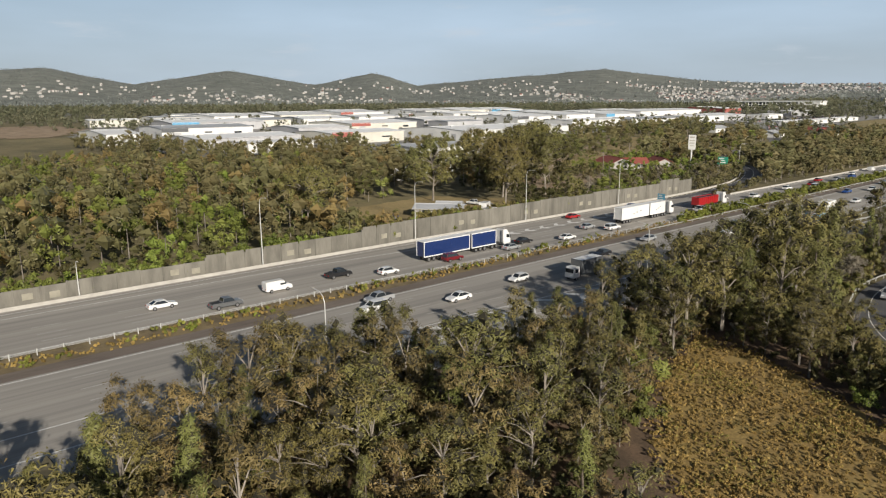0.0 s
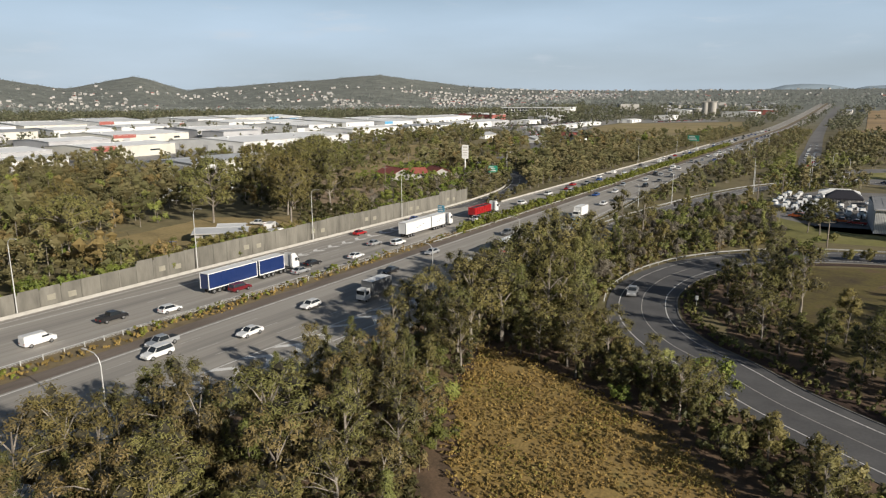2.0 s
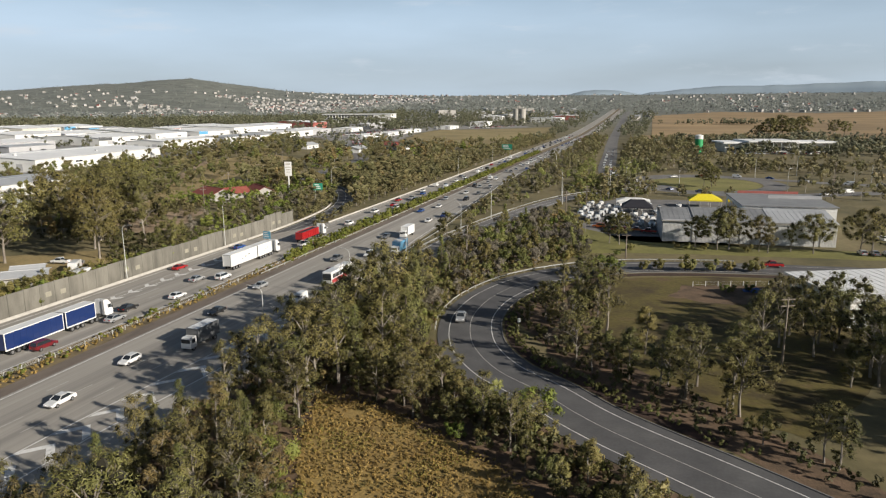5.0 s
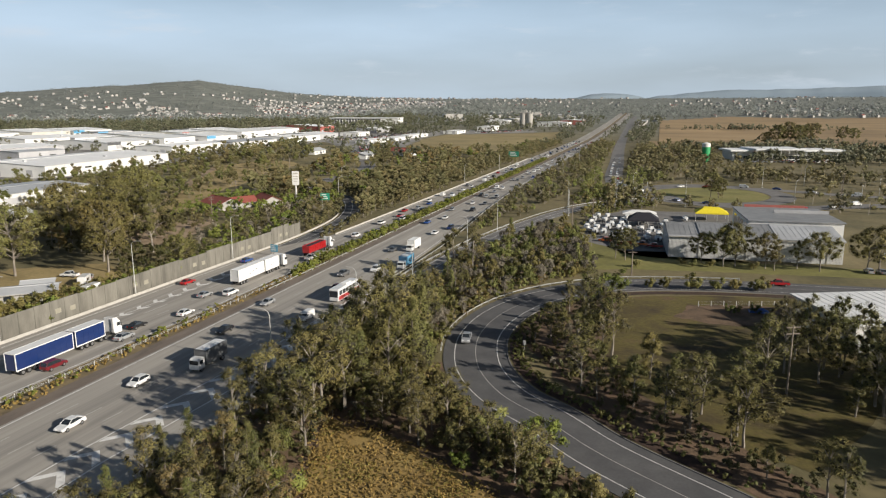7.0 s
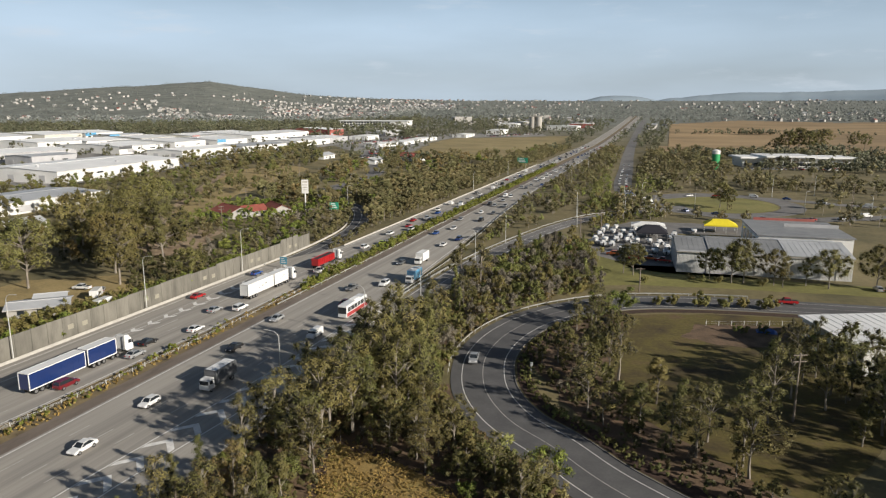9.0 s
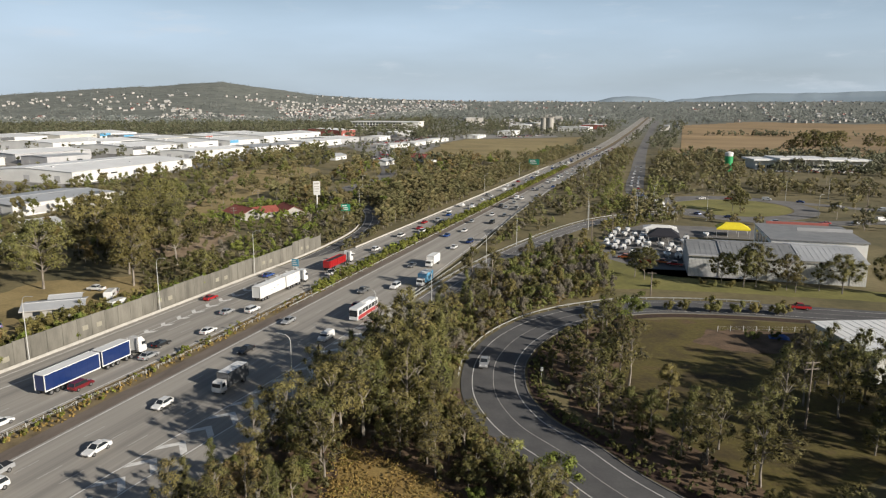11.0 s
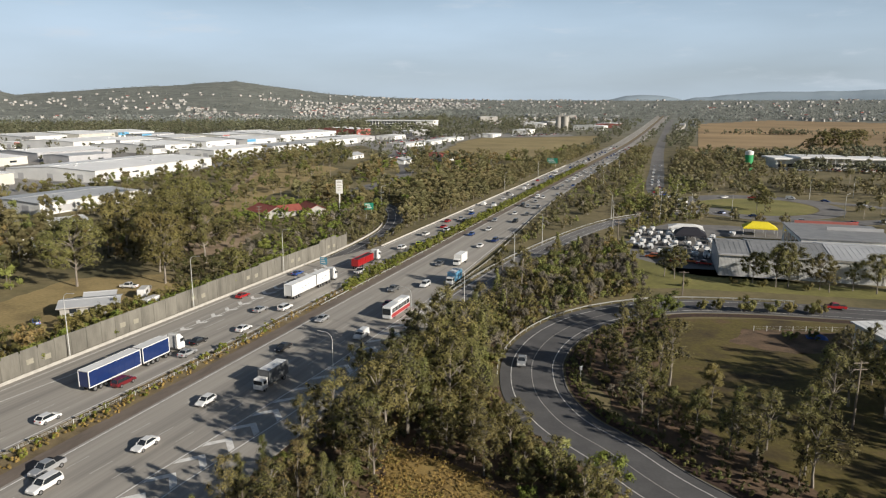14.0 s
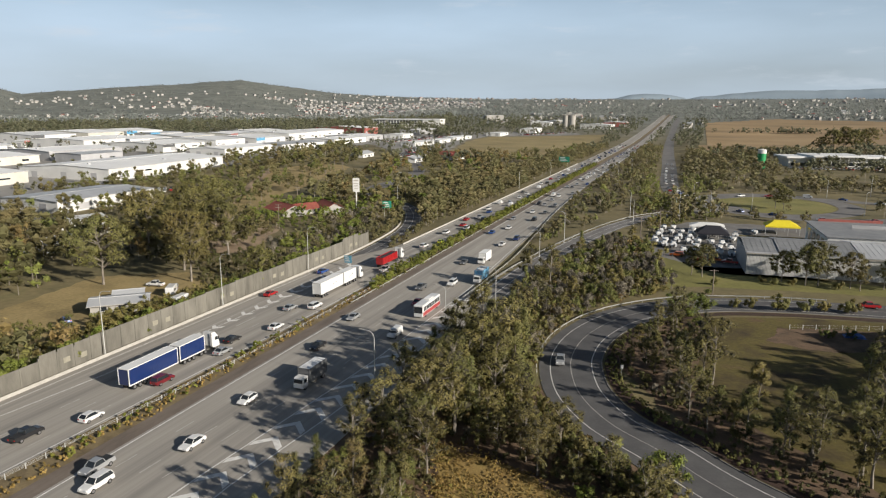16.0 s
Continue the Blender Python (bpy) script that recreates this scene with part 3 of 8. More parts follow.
SERVICE = smooth_line([(4, 374), (-14, 400), (-24, 440), (-29, 500), (-33, 600), (-42, 800), (-52, 1100), (-60, 1500), (-64, 1900)])
CROSS = smooth_line([(4, 382), (20, 356), (60, 352), (100, 372), (160, 395), (260, 430), (420, 480)])
CROSS_B = smooth_line([(-6, 412), (20, 434), (60, 430), (110, 410), (180, 412), (280, 450), (430, 500)])


def road(name, a, b, z, material, label):
    return single(name, ribbon(a, b, z, 0.35), material, label, "road", kind="structure")


motorway_out = road("road_outbound", along(LEFT_OUT), along(LEFT_IN), 0.10, M["concrete_road"], "pale tan concrete motorway carriageway with faint wheel tracks")
motorway_in = road("road_inbound", along(RIGHT_IN), along(RIGHT_OUT), 0.10, M["concrete_road"], "pale concrete motorway carriageway crossed by tree shadows")
road("shoulder_median", along([(-150, -95.2), (3600, -94.6)]), along([(-150, -92.0), (3600, -91.6)]), 0.085, M["shoulder"], "dark brown sealed shoulder beside the planted median")
road("road_exit", offset(EXIT_RAMP, -3.9), offset(EXIT_RAMP, 3.9), 0.085, M["asphalt"], "grey asphalt exit ramp curving behind trees")
road("road_entry", offset(ON_RAMP, -4.2), offset(ON_RAMP, 4.2), 0.08, M["asphalt_old"], "grey asphalt entry ramp leading to the motorway")
loop_road = road("road_loop", offset(LOOP_MID, -6.3), offset(LOOP_MID, 6.1), 0.08, M["asphalt"], "dark asphalt loop road with white edge lines, dappled with shade")
road("road_service", offset(SERVICE, -6), offset(SERVICE, 6), 0.07, M["asphalt_old"], "asphalt road running beside the motorway")
road("road_ring", [(28 + 43 * math.cos(a), 399 + 48 * math.sin(a)) for a in np.linspace(0, 2 * math.pi, 41)],
     [(28 + 31 * math.cos(a), 399 + 36 * math.sin(a)) for a in np.linspace(0, 2 * math.pi, 41)], 0.06, M["asphalt_old"], "wide asphalt roundabout under street lamps")
road("road_cross", offset(CROSS, -6), offset(CROSS, 6), 0.075, M["asphalt_old"], "grey asphalt arterial road with queued traffic")
road("road_cross_far", offset(CROSS_B, -5), offset(CROSS_B, 5), 0.079, M["asphalt_old"], "second asphalt carriageway with queued traffic")


# ---- road markings ----
def stripe(name, line, w, z, parent, worn=False, start=None, end=None):
    pts = [p for p in line if (start is None or p[1] >= start) and (end is None or p[1] <= end)]
    return part(name, ribbon(offset(pts, -w / 2), offset(pts, w / 2), z), M["paint_worn" if worn else "paint"], parent)


def dash_line(fx, y0, y1, parent, step=12.0, length=4.0, w=0.2, near=400):
    shared = {}
    y = y0
    while y < y1:
        xa, xb = fx(y), fx(y + length)
        if y < near:
            key = round(xb - xa, 3)
            if key not in shared:
                shared[key] = flat_mesh("lane_dash", [(-w / 2, 0, 0), (w / 2, 0, 0), (w / 2 + key, length, 0), (-w / 2 + key, length, 0)], [(0, 1, 2, 3)], M["paint_worn"])
            part("lane_dash", shared[key], None, parent, at=pose(xa, y, 0.108))
        y += step
    far = bmesh.new()
    while y < 1500:
        xa, z = fx(y), tz(fx(y), y) + 0.13
        far.faces.new([far.verts.new(p) for p in ((xa - w, y, z), (xa + w, y, z), (xa + w, y + length * 2, z), (xa - w, y + length * 2, z))])
        y += step * 2
    tagged(part("distant_dashes", far, M["paint_worn"], parent), "", kind="stuff")


def table(t):
    ys, xs = zip(*t)
    return lambda y: float(np.interp(y, ys, xs))


stripe("edge_line", along([(-150, -120.6), (60, -120.0), (95, -116.8), (225, -112.6), (3600, -112.6)]), 0.22, 0.106, motorway_out, start=-140, end=2000)
stripe("edge_line", along([(-150, -101.9), (60, -101.9), (130, -100.0), (3600, -99.9)]), 0.22, 0.106, motorway_out, start=-140, end=2000)
stripe("edge_line", along([(-150, -91.4), (3600, -91.0)]), 0.24, 0.106, motorway_in, start=-140, end=2000)
stripe("edge_line", along([(-150, -76.5), (60, -75.2), (112, -71.4), (175, -70.6), (224, -72.6), (363, -78.0), (486, -80.4), (3600, -80.4)]), 0.24, 0.106, motorway_in, start=-140, end=2000)
stripe("edge_line", along([(-150, -70.5), (66, -69.2), (93, -66.8), (125, -65.0), (160, -65.8), (3600, -66)]), 0.24, 0.106, motorway_in, start=-140, end=166)
stripe("edge_line", along([(-150, -122.8), (205, -122.8), (3600, -122.8)]), 0.2, 0.106, motorway_out, start=-140, end=192)
dash_line(table([(-150, -109.6), (70, -108.6), (200, -107.5), (3600, -107.5)]), -140, 900, motorway_out)
dash_line(table([(-150, -105.8), (70, -105.2), (200, -103.8), (3600, -103.8)]), -140, 900, motorway_out)
dash_line(table([(-150, -113.2), (70, -112.4), (200, -111.2), (3600, -111.2)]), -140, 120, motorway_out)
dash_line(table([(-150, -88.4), (60, -88.0), (110, -86.0), (200, -86.2), (480, -87.8), (3600, -87.8)]), -140, 900, motorway_in)
dash_line(table([(-150, -84.8), (60, -83.6), (110, -80.8), (200, -81.0), (480, -84.2), (3600, -84.2)]), -140, 900, motorway_in)
dash_line(table([(-150, -80.8), (60, -79.6), (110, -76.2), (200, -76.2), (300, -79)]), -140, 250, motorway_in)
stripe("edge_line", offset(LOOP_MID, -4.1), 0.14, 0.086, loop_road)
stripe("edge_line", offset(LOOP_MID, 4.2), 0.14, 0.086, loop_road)
stripe("centre_line", LOOP_MID, 0.12, 0.086, loop_road, True)
for ramp, nm in ((EXIT_RAMP, "exit"), (ON_RAMP, "entry")):
    owner = bpy.data.objects["road_" + nm]
    stripe("edge_line", offset(ramp, -3.4), 0.18, 0.092, owner)
    stripe("edge_line", offset(ramp, 3.2), 0.18, 0.092, owner)
    stripe("centre_line", ramp, 0.12, 0.092, owner)


def chevron_mesh(width, arm, lean, name, material):
    """A V across a painted island: its tip trails by lean, its arms are arm thick along the road."""
    h = width / 2
    v = [(-h, 0, 0), (0, lean, 0), (h, 0, 0), (h, arm, 0), (0, lean + arm, 0), (-h, arm, 0)]
    return flat_mesh(name, v, [(0, 1, 4, 5), (1, 2, 3, 4)], material)


right_chev = {}
fl, fr = table([(20, -76.0), (60, -75.2), (112, -71.4), (175, -70.2)]), table([(20, -70.0), (66, -69.2), (93, -66.8), (125, -65.0), (165, -66.6)])
y = 24.0
while y < 166:
    w = round(fr(y) - fl(y) - 0.6, 1)
    right_chev.setdefault(w, chevron_mesh(w, 1.5, round(w * 0.52, 2), "chevron_marking", M["paint"]))
    part("chevron_marking", right_chev[w], None, motorway_in, at=pose((fl(y) + fr(y)) / 2, y, 0.107))
    y += 5.8
gl, gr = table([(60, -119.0), (95, -116.6), (165, -118.6), (205, -118.6)]), table([(60, -118.6), (95, -114.4), (165, -114.0), (205, -113.4)])
left_chev = {}
y = 93.0
while y < 196:
    w = round(max(1.2, gr(y) - gl(y) - 0.3), 1)
    left_chev.setdefault(w, chevron_mesh(w, 1.4, -round(w * 0.5, 2), "chevron_marking", M["paint"]))
    part("chevron_marking", left_chev[w], None, motorway_out, at=pose((gl(y) + gr(y)) / 2, y, 0.107))
    y += 5.8
stripe("gore_line", along([(-150, -120), (95, -116.9), (165, -118.9), (205, -119.2), (3600, -119)]), 0.2, 0.107, motorway_out, True, 95, 200)

# ---- noise wall ----
wall = thing("wall_noise", "tall weathered grey concrete noise wall with paler relief squares", "noise wall", kind="structure")
WALL_X = -126.6
rnd = random.Random(5)
y, k = -84.0, 0
post_me = mesh_of("wall_post", boxes((-0.16, 0.16, -0.13, 0.13, -0.3, 5.5), bevel=0.02), M["wall"])
pale_me = mesh_of("relief_square", boxes((-0.03, 0.05, -0.8, 0.8, -0.55, 0.55), bevel=0.02), M["wall_pale"])
panel_me = {}
step_h = 4.7
while y < 222:
    if k % 3 == 0:
        step_h = float(np.interp(y, (-90, 48, 72, 96, 230), (2.9, 3.1, 3.9, 4.9, 5.1))) + rnd.choice((-0.2, 0, 0.15))
    hkey = round(step_h, 2)
    if hkey not in panel_me:
        bm = boxes((-0.09, 0.09, -1.86, 1.86, -0.3, hkey), bevel=0.015)
        for z in np.arange(0.9, hkey - 0.3, 1.0):
            box(bm, 0.085, 0.105, -1.84, 1.84, z, z + 0.92)
        panel_me[hkey] = mesh_of("wall_panel", bm, M["wall"])
    part("wall_panel", panel_me[hkey], None, wall, at=pose(WALL_X, y + 2, 0))
    part("wall_post", post_me, None, wall, at=Matrix.LocRotScale((WALL_X, y, 0), None, (1, 1, (hkey + 0.1) / 5.5)))
    if k % 6 in (1, 2):
        part("relief_square", pale_me, None, wall, "pale relief square", at=pose(WALL_X + 0.14, y + 2, hkey * 0.42 + 0.3 * (k % 2)))
    y += 4.0
    k += 1
part("wall_post", post_me, None, wall, at=pose(WALL_X, y, 0))

# ---- edge barrier, guard rails, median fence ----
prof = [(-0.22, 0.0), (-0.22, 0.08), (-0.11, 0.28), (-0.08, 0.62), (0.08, 0.62), (0.11, 0.28), (0.22, 0.08), (0.22, 0.0)]


def barrier_along(pts, name, label):
    bm = bmesh.new()
    rows = []
    for i, (x, y) in enumerate(pts):
        a, b = pts[max(i - 1, 0)], pts[min(i + 1, len(pts) - 1)]
        t = Vector((b[0] - a[0], b[1] - a[1])).normalized()
        rows.append([bm.verts.new((x + t.y * u, y - t.x * u, tz(x, y) + w)) for u, w in prof])
    for r0, r1 in zip(rows, rows[1:]):
        for j in range(len(prof) - 1):
            bm.faces.new((r0[j], r0[j + 1], r1[j + 1], r1[j]))
    bm.faces.new(rows[0])
    bm.faces.new(rows[-1][::-1])
    bmesh.ops.recalc_face_normals(bm, faces=bm.faces)
    return single(name, bm, M["concrete"], label, "barrier", kind="structure")


barrier_along([(-124.9, y) for y in np.arange(-140, 200, 20.0)] + smooth_line([(-124.9, 200), (-126.2, 225), (-129.4, 252), (-134.5, 272), (-144, 296)], 4), "barrier_left", "low pale concrete edge barrier along the noise wall")
barrier_along([(-114.0, y) for y in np.arange(228, 640, 20.0)], "barrier_far", "low white concrete barrier along the far verge")


def guard_rail(name, pts, label, step=4.0, h=0.75, offset_z=0.0):
    rail = thing(name, label, "guard rail", kind="structure")
    bm = bmesh.new()
    rows = []
    for x, y in pts:
        z = tz(x, y) + offset_z
        rows.append([bm.verts.new((x, y, z + q)) for q in (h - 0.3, h - 0.2, h - 0.1, h)])
    for r0, r1 in zip(rows, rows[1:]):
        for j in range(3):
            bm.faces.new((r0[j], r0[j + 1], r1[j + 1], r1[j]))
    bmesh.ops.solidify(bm, geom=bm.faces[:], thickness=0.06)
    part("rail_beam", bm, M["galv"], rail)
    post = mesh_of("rail_post", boxes((-0.06, 0.06, -0.08, 0.08, -0.25, h), bevel=0.01), M["galv"])
    run = 0.0
    for (x0, y0), (x1, y1) in zip(pts, pts[1:]):
        run += math.hypot(x1 - x0, y1 - y0)
        if run >= step:
            run = 0
            part("rail_post", post, None, rail, at=pose(x1 + 0.08, y1, tz(x1, y1) + offset_z))
    return rail


LOOP_RAIL = [p for p in offset(LOOP_MID, -6.9) if p[0] < 24 and p[1] > 118]
guard_rail("rail_loop", LOOP_RAIL, "galvanised guard rail round the outer bend of the loop road", 2.0)
guard_rail("rail_median", [(float(np.interp(y, (-150, 60, 130, 420), (-95.6, -95.4, -95.0, -94.6))), float(y)) for y in np.arange(150, 420, 4.0)], "galvanised guard rail beside the median hedge", 4.0)
guard_rail("rail_nose", smooth_line([(-69.0, 166), (-68.6, 182), (-68.4, 205), (-68.8, 226), (-71.0, 262), (-75.5, 330), (-78.4, 420)], 8), "galvanised guard rail beside the motorway verge", 3.0)
guard_rail("rail_gore", smooth_line([(-67.6, 166), (-66.8, 190), (-64.6, 215), (-61, 240), (-54.5, 272)], 8), "galvanised guard rail along the entry ramp nose", 3.0)
guard_rail("rail_entry", offset(ON_RAMP, -5.0)[3:], "galvanised guard rail along the entry ramp", 4.0)
fence = thing("median_fence", "steel-post wire rope fence along the median", "fence", kind="structure")
FENCE = table([(-150, -100.3), (60, -99.6), (110, -96.9), (180, -96.6)])
fp = mesh_of("fence_post", boxes((-0.06, 0.06, -0.06, 0.06, -0.3, 1.0), bevel=0.012), M["galv"])
for y in np.arange(-120, 178, 3.2):
    part("fence_post", fp, None, fence, at=pose(FENCE(y), float(y), 0))
for z in (0.5, 0.68, 0.86):
    bm = bmesh.new()
    ys = list(np.arange(-120, 178, 16.0))
    for y0, y1 in zip(ys, ys[1:]):
        tube(bm, (FENCE(y0), y0, z), (FENCE(y1), y1, z), 0.02, 0.02, 4)
    part("wire_rope", bm, M["galv"], fence)


# ---- street lamps, poles, signs ----
def street_lamp(height, reach, label):
    lamp = thing("street_lamp", label, "street lamp", "street lamps along the motorway")
    bm = bmesh.new()
    tube(bm, (0, 0, -0.2), (0, 0, height - 1.2), 0.13, 0.065, 10)
    part("pole", bm, M["galv"], lamp)
    bm = bmesh.new()
    pts = [(0, 0, height - 1.25), (reach * 0.12, 0, height - 0.55), (reach * 0.4, 0, height - 0.12), (reach, 0, height)]
    for a, b in zip(pts, pts[1:]):
        tube(bm, a, b, 0.055, 0.045, 8)
    part("arm", bm, M["galv"], lamp)
    part("lamp_head", boxes((reach - 0.1, reach + 0.6, -0.14, 0.14, height - 0.06, height + 0.08), bevel=0.05), M["concrete"], lamp)
    part("base_plate", boxes((-0.28, 0.28, -0.28, 0.28, -0.05, 0.12), bevel=0.03), M["galv"], lamp)
    return lamp


lamp = street_lamp(14.2, 2.4, "tall grey steel street lamp behind the motorway barrier")
lamp.matrix_basis = pose(-125.6, 59.3, 0.0)
for y in (98.5, 137.0, 179.5, -21.0):
    copy_thing(lamp, pose(-125.6, y, 0.0))
slamp = street_lamp(6.6, 0.9, "short grey steel lamp post behind the motorway barrier")
slamp.matrix_basis = pose(-125.6, 25.5, 0.0)
rlamp = street_lamp(12.2, 2.4, "tall grey steel street lamp at the forest edge")
rlamp.matrix_basis = pose(-63.6, 37, 0, 0, 0, 180)
for x, y in ((-63.8, 100.5), (-62.6, 134.5), (-57.0, 156), (-57.9, 211), (-57.6, 254), (-36, 300), (-40, 330), (-18, 340), (-4, 345), (-20, 362)):
    copy_thing(rlamp, pose(x, y, 0, 0, 0, 180 if y < 280 else 120))
flamp = street_lamp(11.5, 2.0, "steel street lamp beside the arterial road")
flamp.matrix_basis = pose(66, 372, 0, 0, 0, 40)
for x, y, a in ((14, 345, 90), (92, 360, 100), (60, 440, -60), (110, 400, 90), (-12, 388, 30), (130, 440, 60), (85, 455, 70), (170, 385, 100), (-158, 322, 30), (-184, 380, 30), (-117, 420, 0), (-117, 520, 0), (-60, 460, 180), (-60, 560, 180)):
    copy_thing(flamp, pose(x, y, tz(x, y), 0, 0, a))


def power_pole(height, label, arms=2):
    p = thing("power_pole", label, "power pole", "power poles")
    bm = bmesh.new()
    tube(bm, (0, 0, -0.3), (0, 0, height), 0.2, 0.13, 10)
    part("pole", bm, M["rust_wood"], p)
    for i in range(arms):
        z = height - 0.35 - 1.1 * i
        part("cross_arm", boxes((-1.25, 1.25, -0.07, 0.07, z - 0.08, z + 0.08), bevel=0.02), M["rust_wood"], p)
        for x in (-1.1, -0.45, 0.45, 1.1):
            bm = bmesh.new()
            tube(bm, (x, 0, z + 0.05), (x, 0, z + 0.26), 0.05, 0.035, 6)
            part("insulator", bm, M["trim"], p)
    return p


pp = power_pole(12.0, "weathered timber power pole with two cross-arms on the lawn")
pp.matrix_basis = pose(22.9, 118.2, 0, 0, 0, 25)
pq = power_pole(7.2, "short timber power pole beside the loop road", 1)
pq.matrix_basis = pose(-5.1, 194.8, 0, 0, 0, 10)
pr = power_pole(10.5, "timber power pole among roadside trees")
pr.matrix_basis = pose(-176, 205, 0, 0, 0, 40)
for x, y in ((-178, 242), (-205, 300), (-215, 345), (-240, 390), (-170, 180), (-30, 262), (-24, 282), (-260, 450), (-330, 560), (80, 345), (120, 355), (100, 430)):
    copy_thing(pr, pose(x, y, tz(x, y), 0, 0, 35))


def pylon_sign():
    s = thing("pylon_sign", "tall white roadside pylon sign with dark text bars", "sign")
    bm = bmesh.new()
    tube(bm, (0, 0, -0.2), (0, 0, 8.6), 0.42, 0.38, 12)
    part("post", bm, M["panel_white"], s)
    part("sign_box", boxes((-1.7, 1.7, -0.35, 0.35, 8.5, 15.5), bevel=0.06), M["panel_white"], s)
    for z, h, w in ((14.0, 0.75, 1.2), (12.6, 0.5, 1.25), (11.4, 0.5, 1.1), (10.2, 0.35, 0.9)):
        part("text_bar", boxes((-w, w, -0.38, -0.352, z, z + h)), M["concrete"], s, "grey illegible text bar")
    s.matrix_basis = pose(-174, 306, 0, 0, 0, 24)


pylon_sign()


def road_sign(x, y, w, h, z0, mat, label, turn=0, posts=2):
    s = thing("road_sign", label, "road sign", at=pose(x, y, tz(x, y), 0, 0, turn))
    for px in ((-w * 0.3, w * 0.3) if posts == 2 else (0,)):
        bm = bmesh.new()
        tube(bm, (px, 0.06, -0.2), (px, 0.06, z0 + h * 0.9), 0.06, 0.06, 6)
        part("post", bm, M["galv"], s)
    part("sign_face", boxes((-w / 2, w / 2, -0.03, 0.03, z0, z0 + h), bevel=0.01), mat, s)
    for k in range(3):
        part("text_bar", boxes((-w * 0.38, w * (0.3 - 0.1 * k), -0.045, -0.032, z0 + h * (0.2 + 0.27 * k), z0 + h * (0.32 + 0.27 * k))), M["panel_white"], s, "white illegible text bar")
    return s


road_sign(-116.2, 188.5, 2.6, 2.4, 1.4, M["sign_blue"], "blue-green exit sign standing in the gore")
road_sign(-147, 285, 4.2, 3.2, 4.6, M["sign_green"], "large green direction sign beside the exit ramp", 25)
road_sign(-117, 575, 9.0, 4.5, 5.5, M["sign_green"], "large green gantry direction sign on the verge")
road_sign(-22.6, 124.6, 0.6, 0.85, 1.7, M["panel_white"], "small white curve sign on a single post", 30, 1)

# ---- ground cover ----
CLEARING = [(-46.5, 87.5), (-36.5, 85.0), (-26, 79.5), (-17, 74.5), (-9, 66), (-4, 56), (-12, 44), (-24, 46), (-33, 56), (-40.5, 68)]
LAWN_R = [(-22, 158), (-8, 171), (12, 178.5), (40, 182), (40, 128), (33, 108), (22, 92), (10, 96), (-2, 106), (-10, 122), (-17, 140)]
VERGE_R = [(-24, 240), (-20, 198), (-6, 203), (20, 207), (60, 211), (100, 216), (100, 224), (0, 221), (-10, 226), (-26, 262)]
RING_GRASS = [(28 + 30 * math.cos(a), 399 + 35 * math.sin(a)) for a in np.linspace(0, 2 * math.pi, 24, endpoint=False)]
FIELD_R = [(-14, 775), (-10, 1000), (-4, 1300), (6, 1700), (160, 1900), (380, 1800), (620, 1900), (640, 1200), (460, 880), (300, 840), (190, 890), (122, 880), (60, 815)]
FIELD_L = [(-262, 655), (-330, 960), (-330, 1080), (-150, 1235), (-138, 830), (-165, 690)]
YARD = [(-175, 98), (-182, 150), (-160, 165), (-140, 150), (-137, 112), (-150, 92)]
DIRT_L = [(-178, 186), (-196, 212), (-194, 244), (-180, 246), (-166, 216), (-162, 194)]
LOT = [(-430, 830), (-324, 690), (-272, 700), (-336, 970), (-338, 1086), (-200, 1200), (-230, 1290), (-420, 1150), (-440, 960)]
ESTATE_ROAD = smooth_line([(-190, 352), (-206, 400), (-209, 458), (-236, 540), (-290, 640), (-338, 762)])
BOATS = [(-29, 250), (-24, 300), (-14, 322), (12, 326), (38, 322), (40, 300), (5, 296), (5, 232), (-10, 230)]
MULCH = [offset(LOOP_MID, 6.8), offset(LOOP_MID, 9.6)]
patch("ground_clearing", CLEARING, 0.03, M["golden"], "clearing of tall golden dry grass", "grass", 2.0, 0.9)
patch("ground_lawn", LAWN_R, 0.03, M["lawn"], "mown patchy green-brown lawn with long shadows", "lawn", 2.5, 0.6)
patch("ground_bare", [(6, 158), (14, 154), (24, 156), (32, 164), (31, 173), (20, 172), (9, 168)], 0.034, M["litter"], "bare brown earth worn into the lawn", "ground", 1.5, 0.8)
patch("ground_verge", VERGE_R, 0.028, M["verge_grass"], "mown olive roadside verge", "lawn", 3.0, 0.5)
patch("ground_roundabout", RING_GRASS, 0.03, M["verge_grass"], "olive grass island of the roundabout", "lawn", 4.0, 0.4)
patch("ground_field_west", FIELD_L, 0.05, M["field_tan"], "olive-brown empty field beside the motorway", "field", 30.0, 6)
patch("ground_yard", YARD, 0.03, M["dry_lawn"], "dry grassy house yard behind the noise wall", "lawn", 3.0, 0.8)
patch("ground_dirt", DIRT_L, 0.03, M["dirt"], "bare pale dirt clearing among trees", "ground", 4.0, 1.5)
patch("ground_boatyard", BOATS, 0.04, M["asphalt_old"], "grey paved boat sales yard", "yard", 4.0, 0.3)
lo, hi = MULCH
keep = [i for i, p in enumerate(LOOP_MID) if p[1] > 80]
single("ground_mulch", ribbon([lo[i] for i in keep], [hi[i] for i in keep], 0.05), M["mulch"], "dark mulch bed along the inner loop kerb", "garden bed", kind="structure")
single("ground_median", ribbon(along([(-150, -101.3), (60, -101.2), (130, -99.4), (3600, -99.2)]), along([(-150, -95.2), (3600, -94.6)]), 0.06), M["median_soil"], "dry grassy planted median strip", "median", kind="structure")
keep = [i for i, p in enumerate(LOOP_MID) if p[1] < 118]
lo, hi = offset(LOOP_MID, -9.4), offset(LOOP_MID, -6.5)
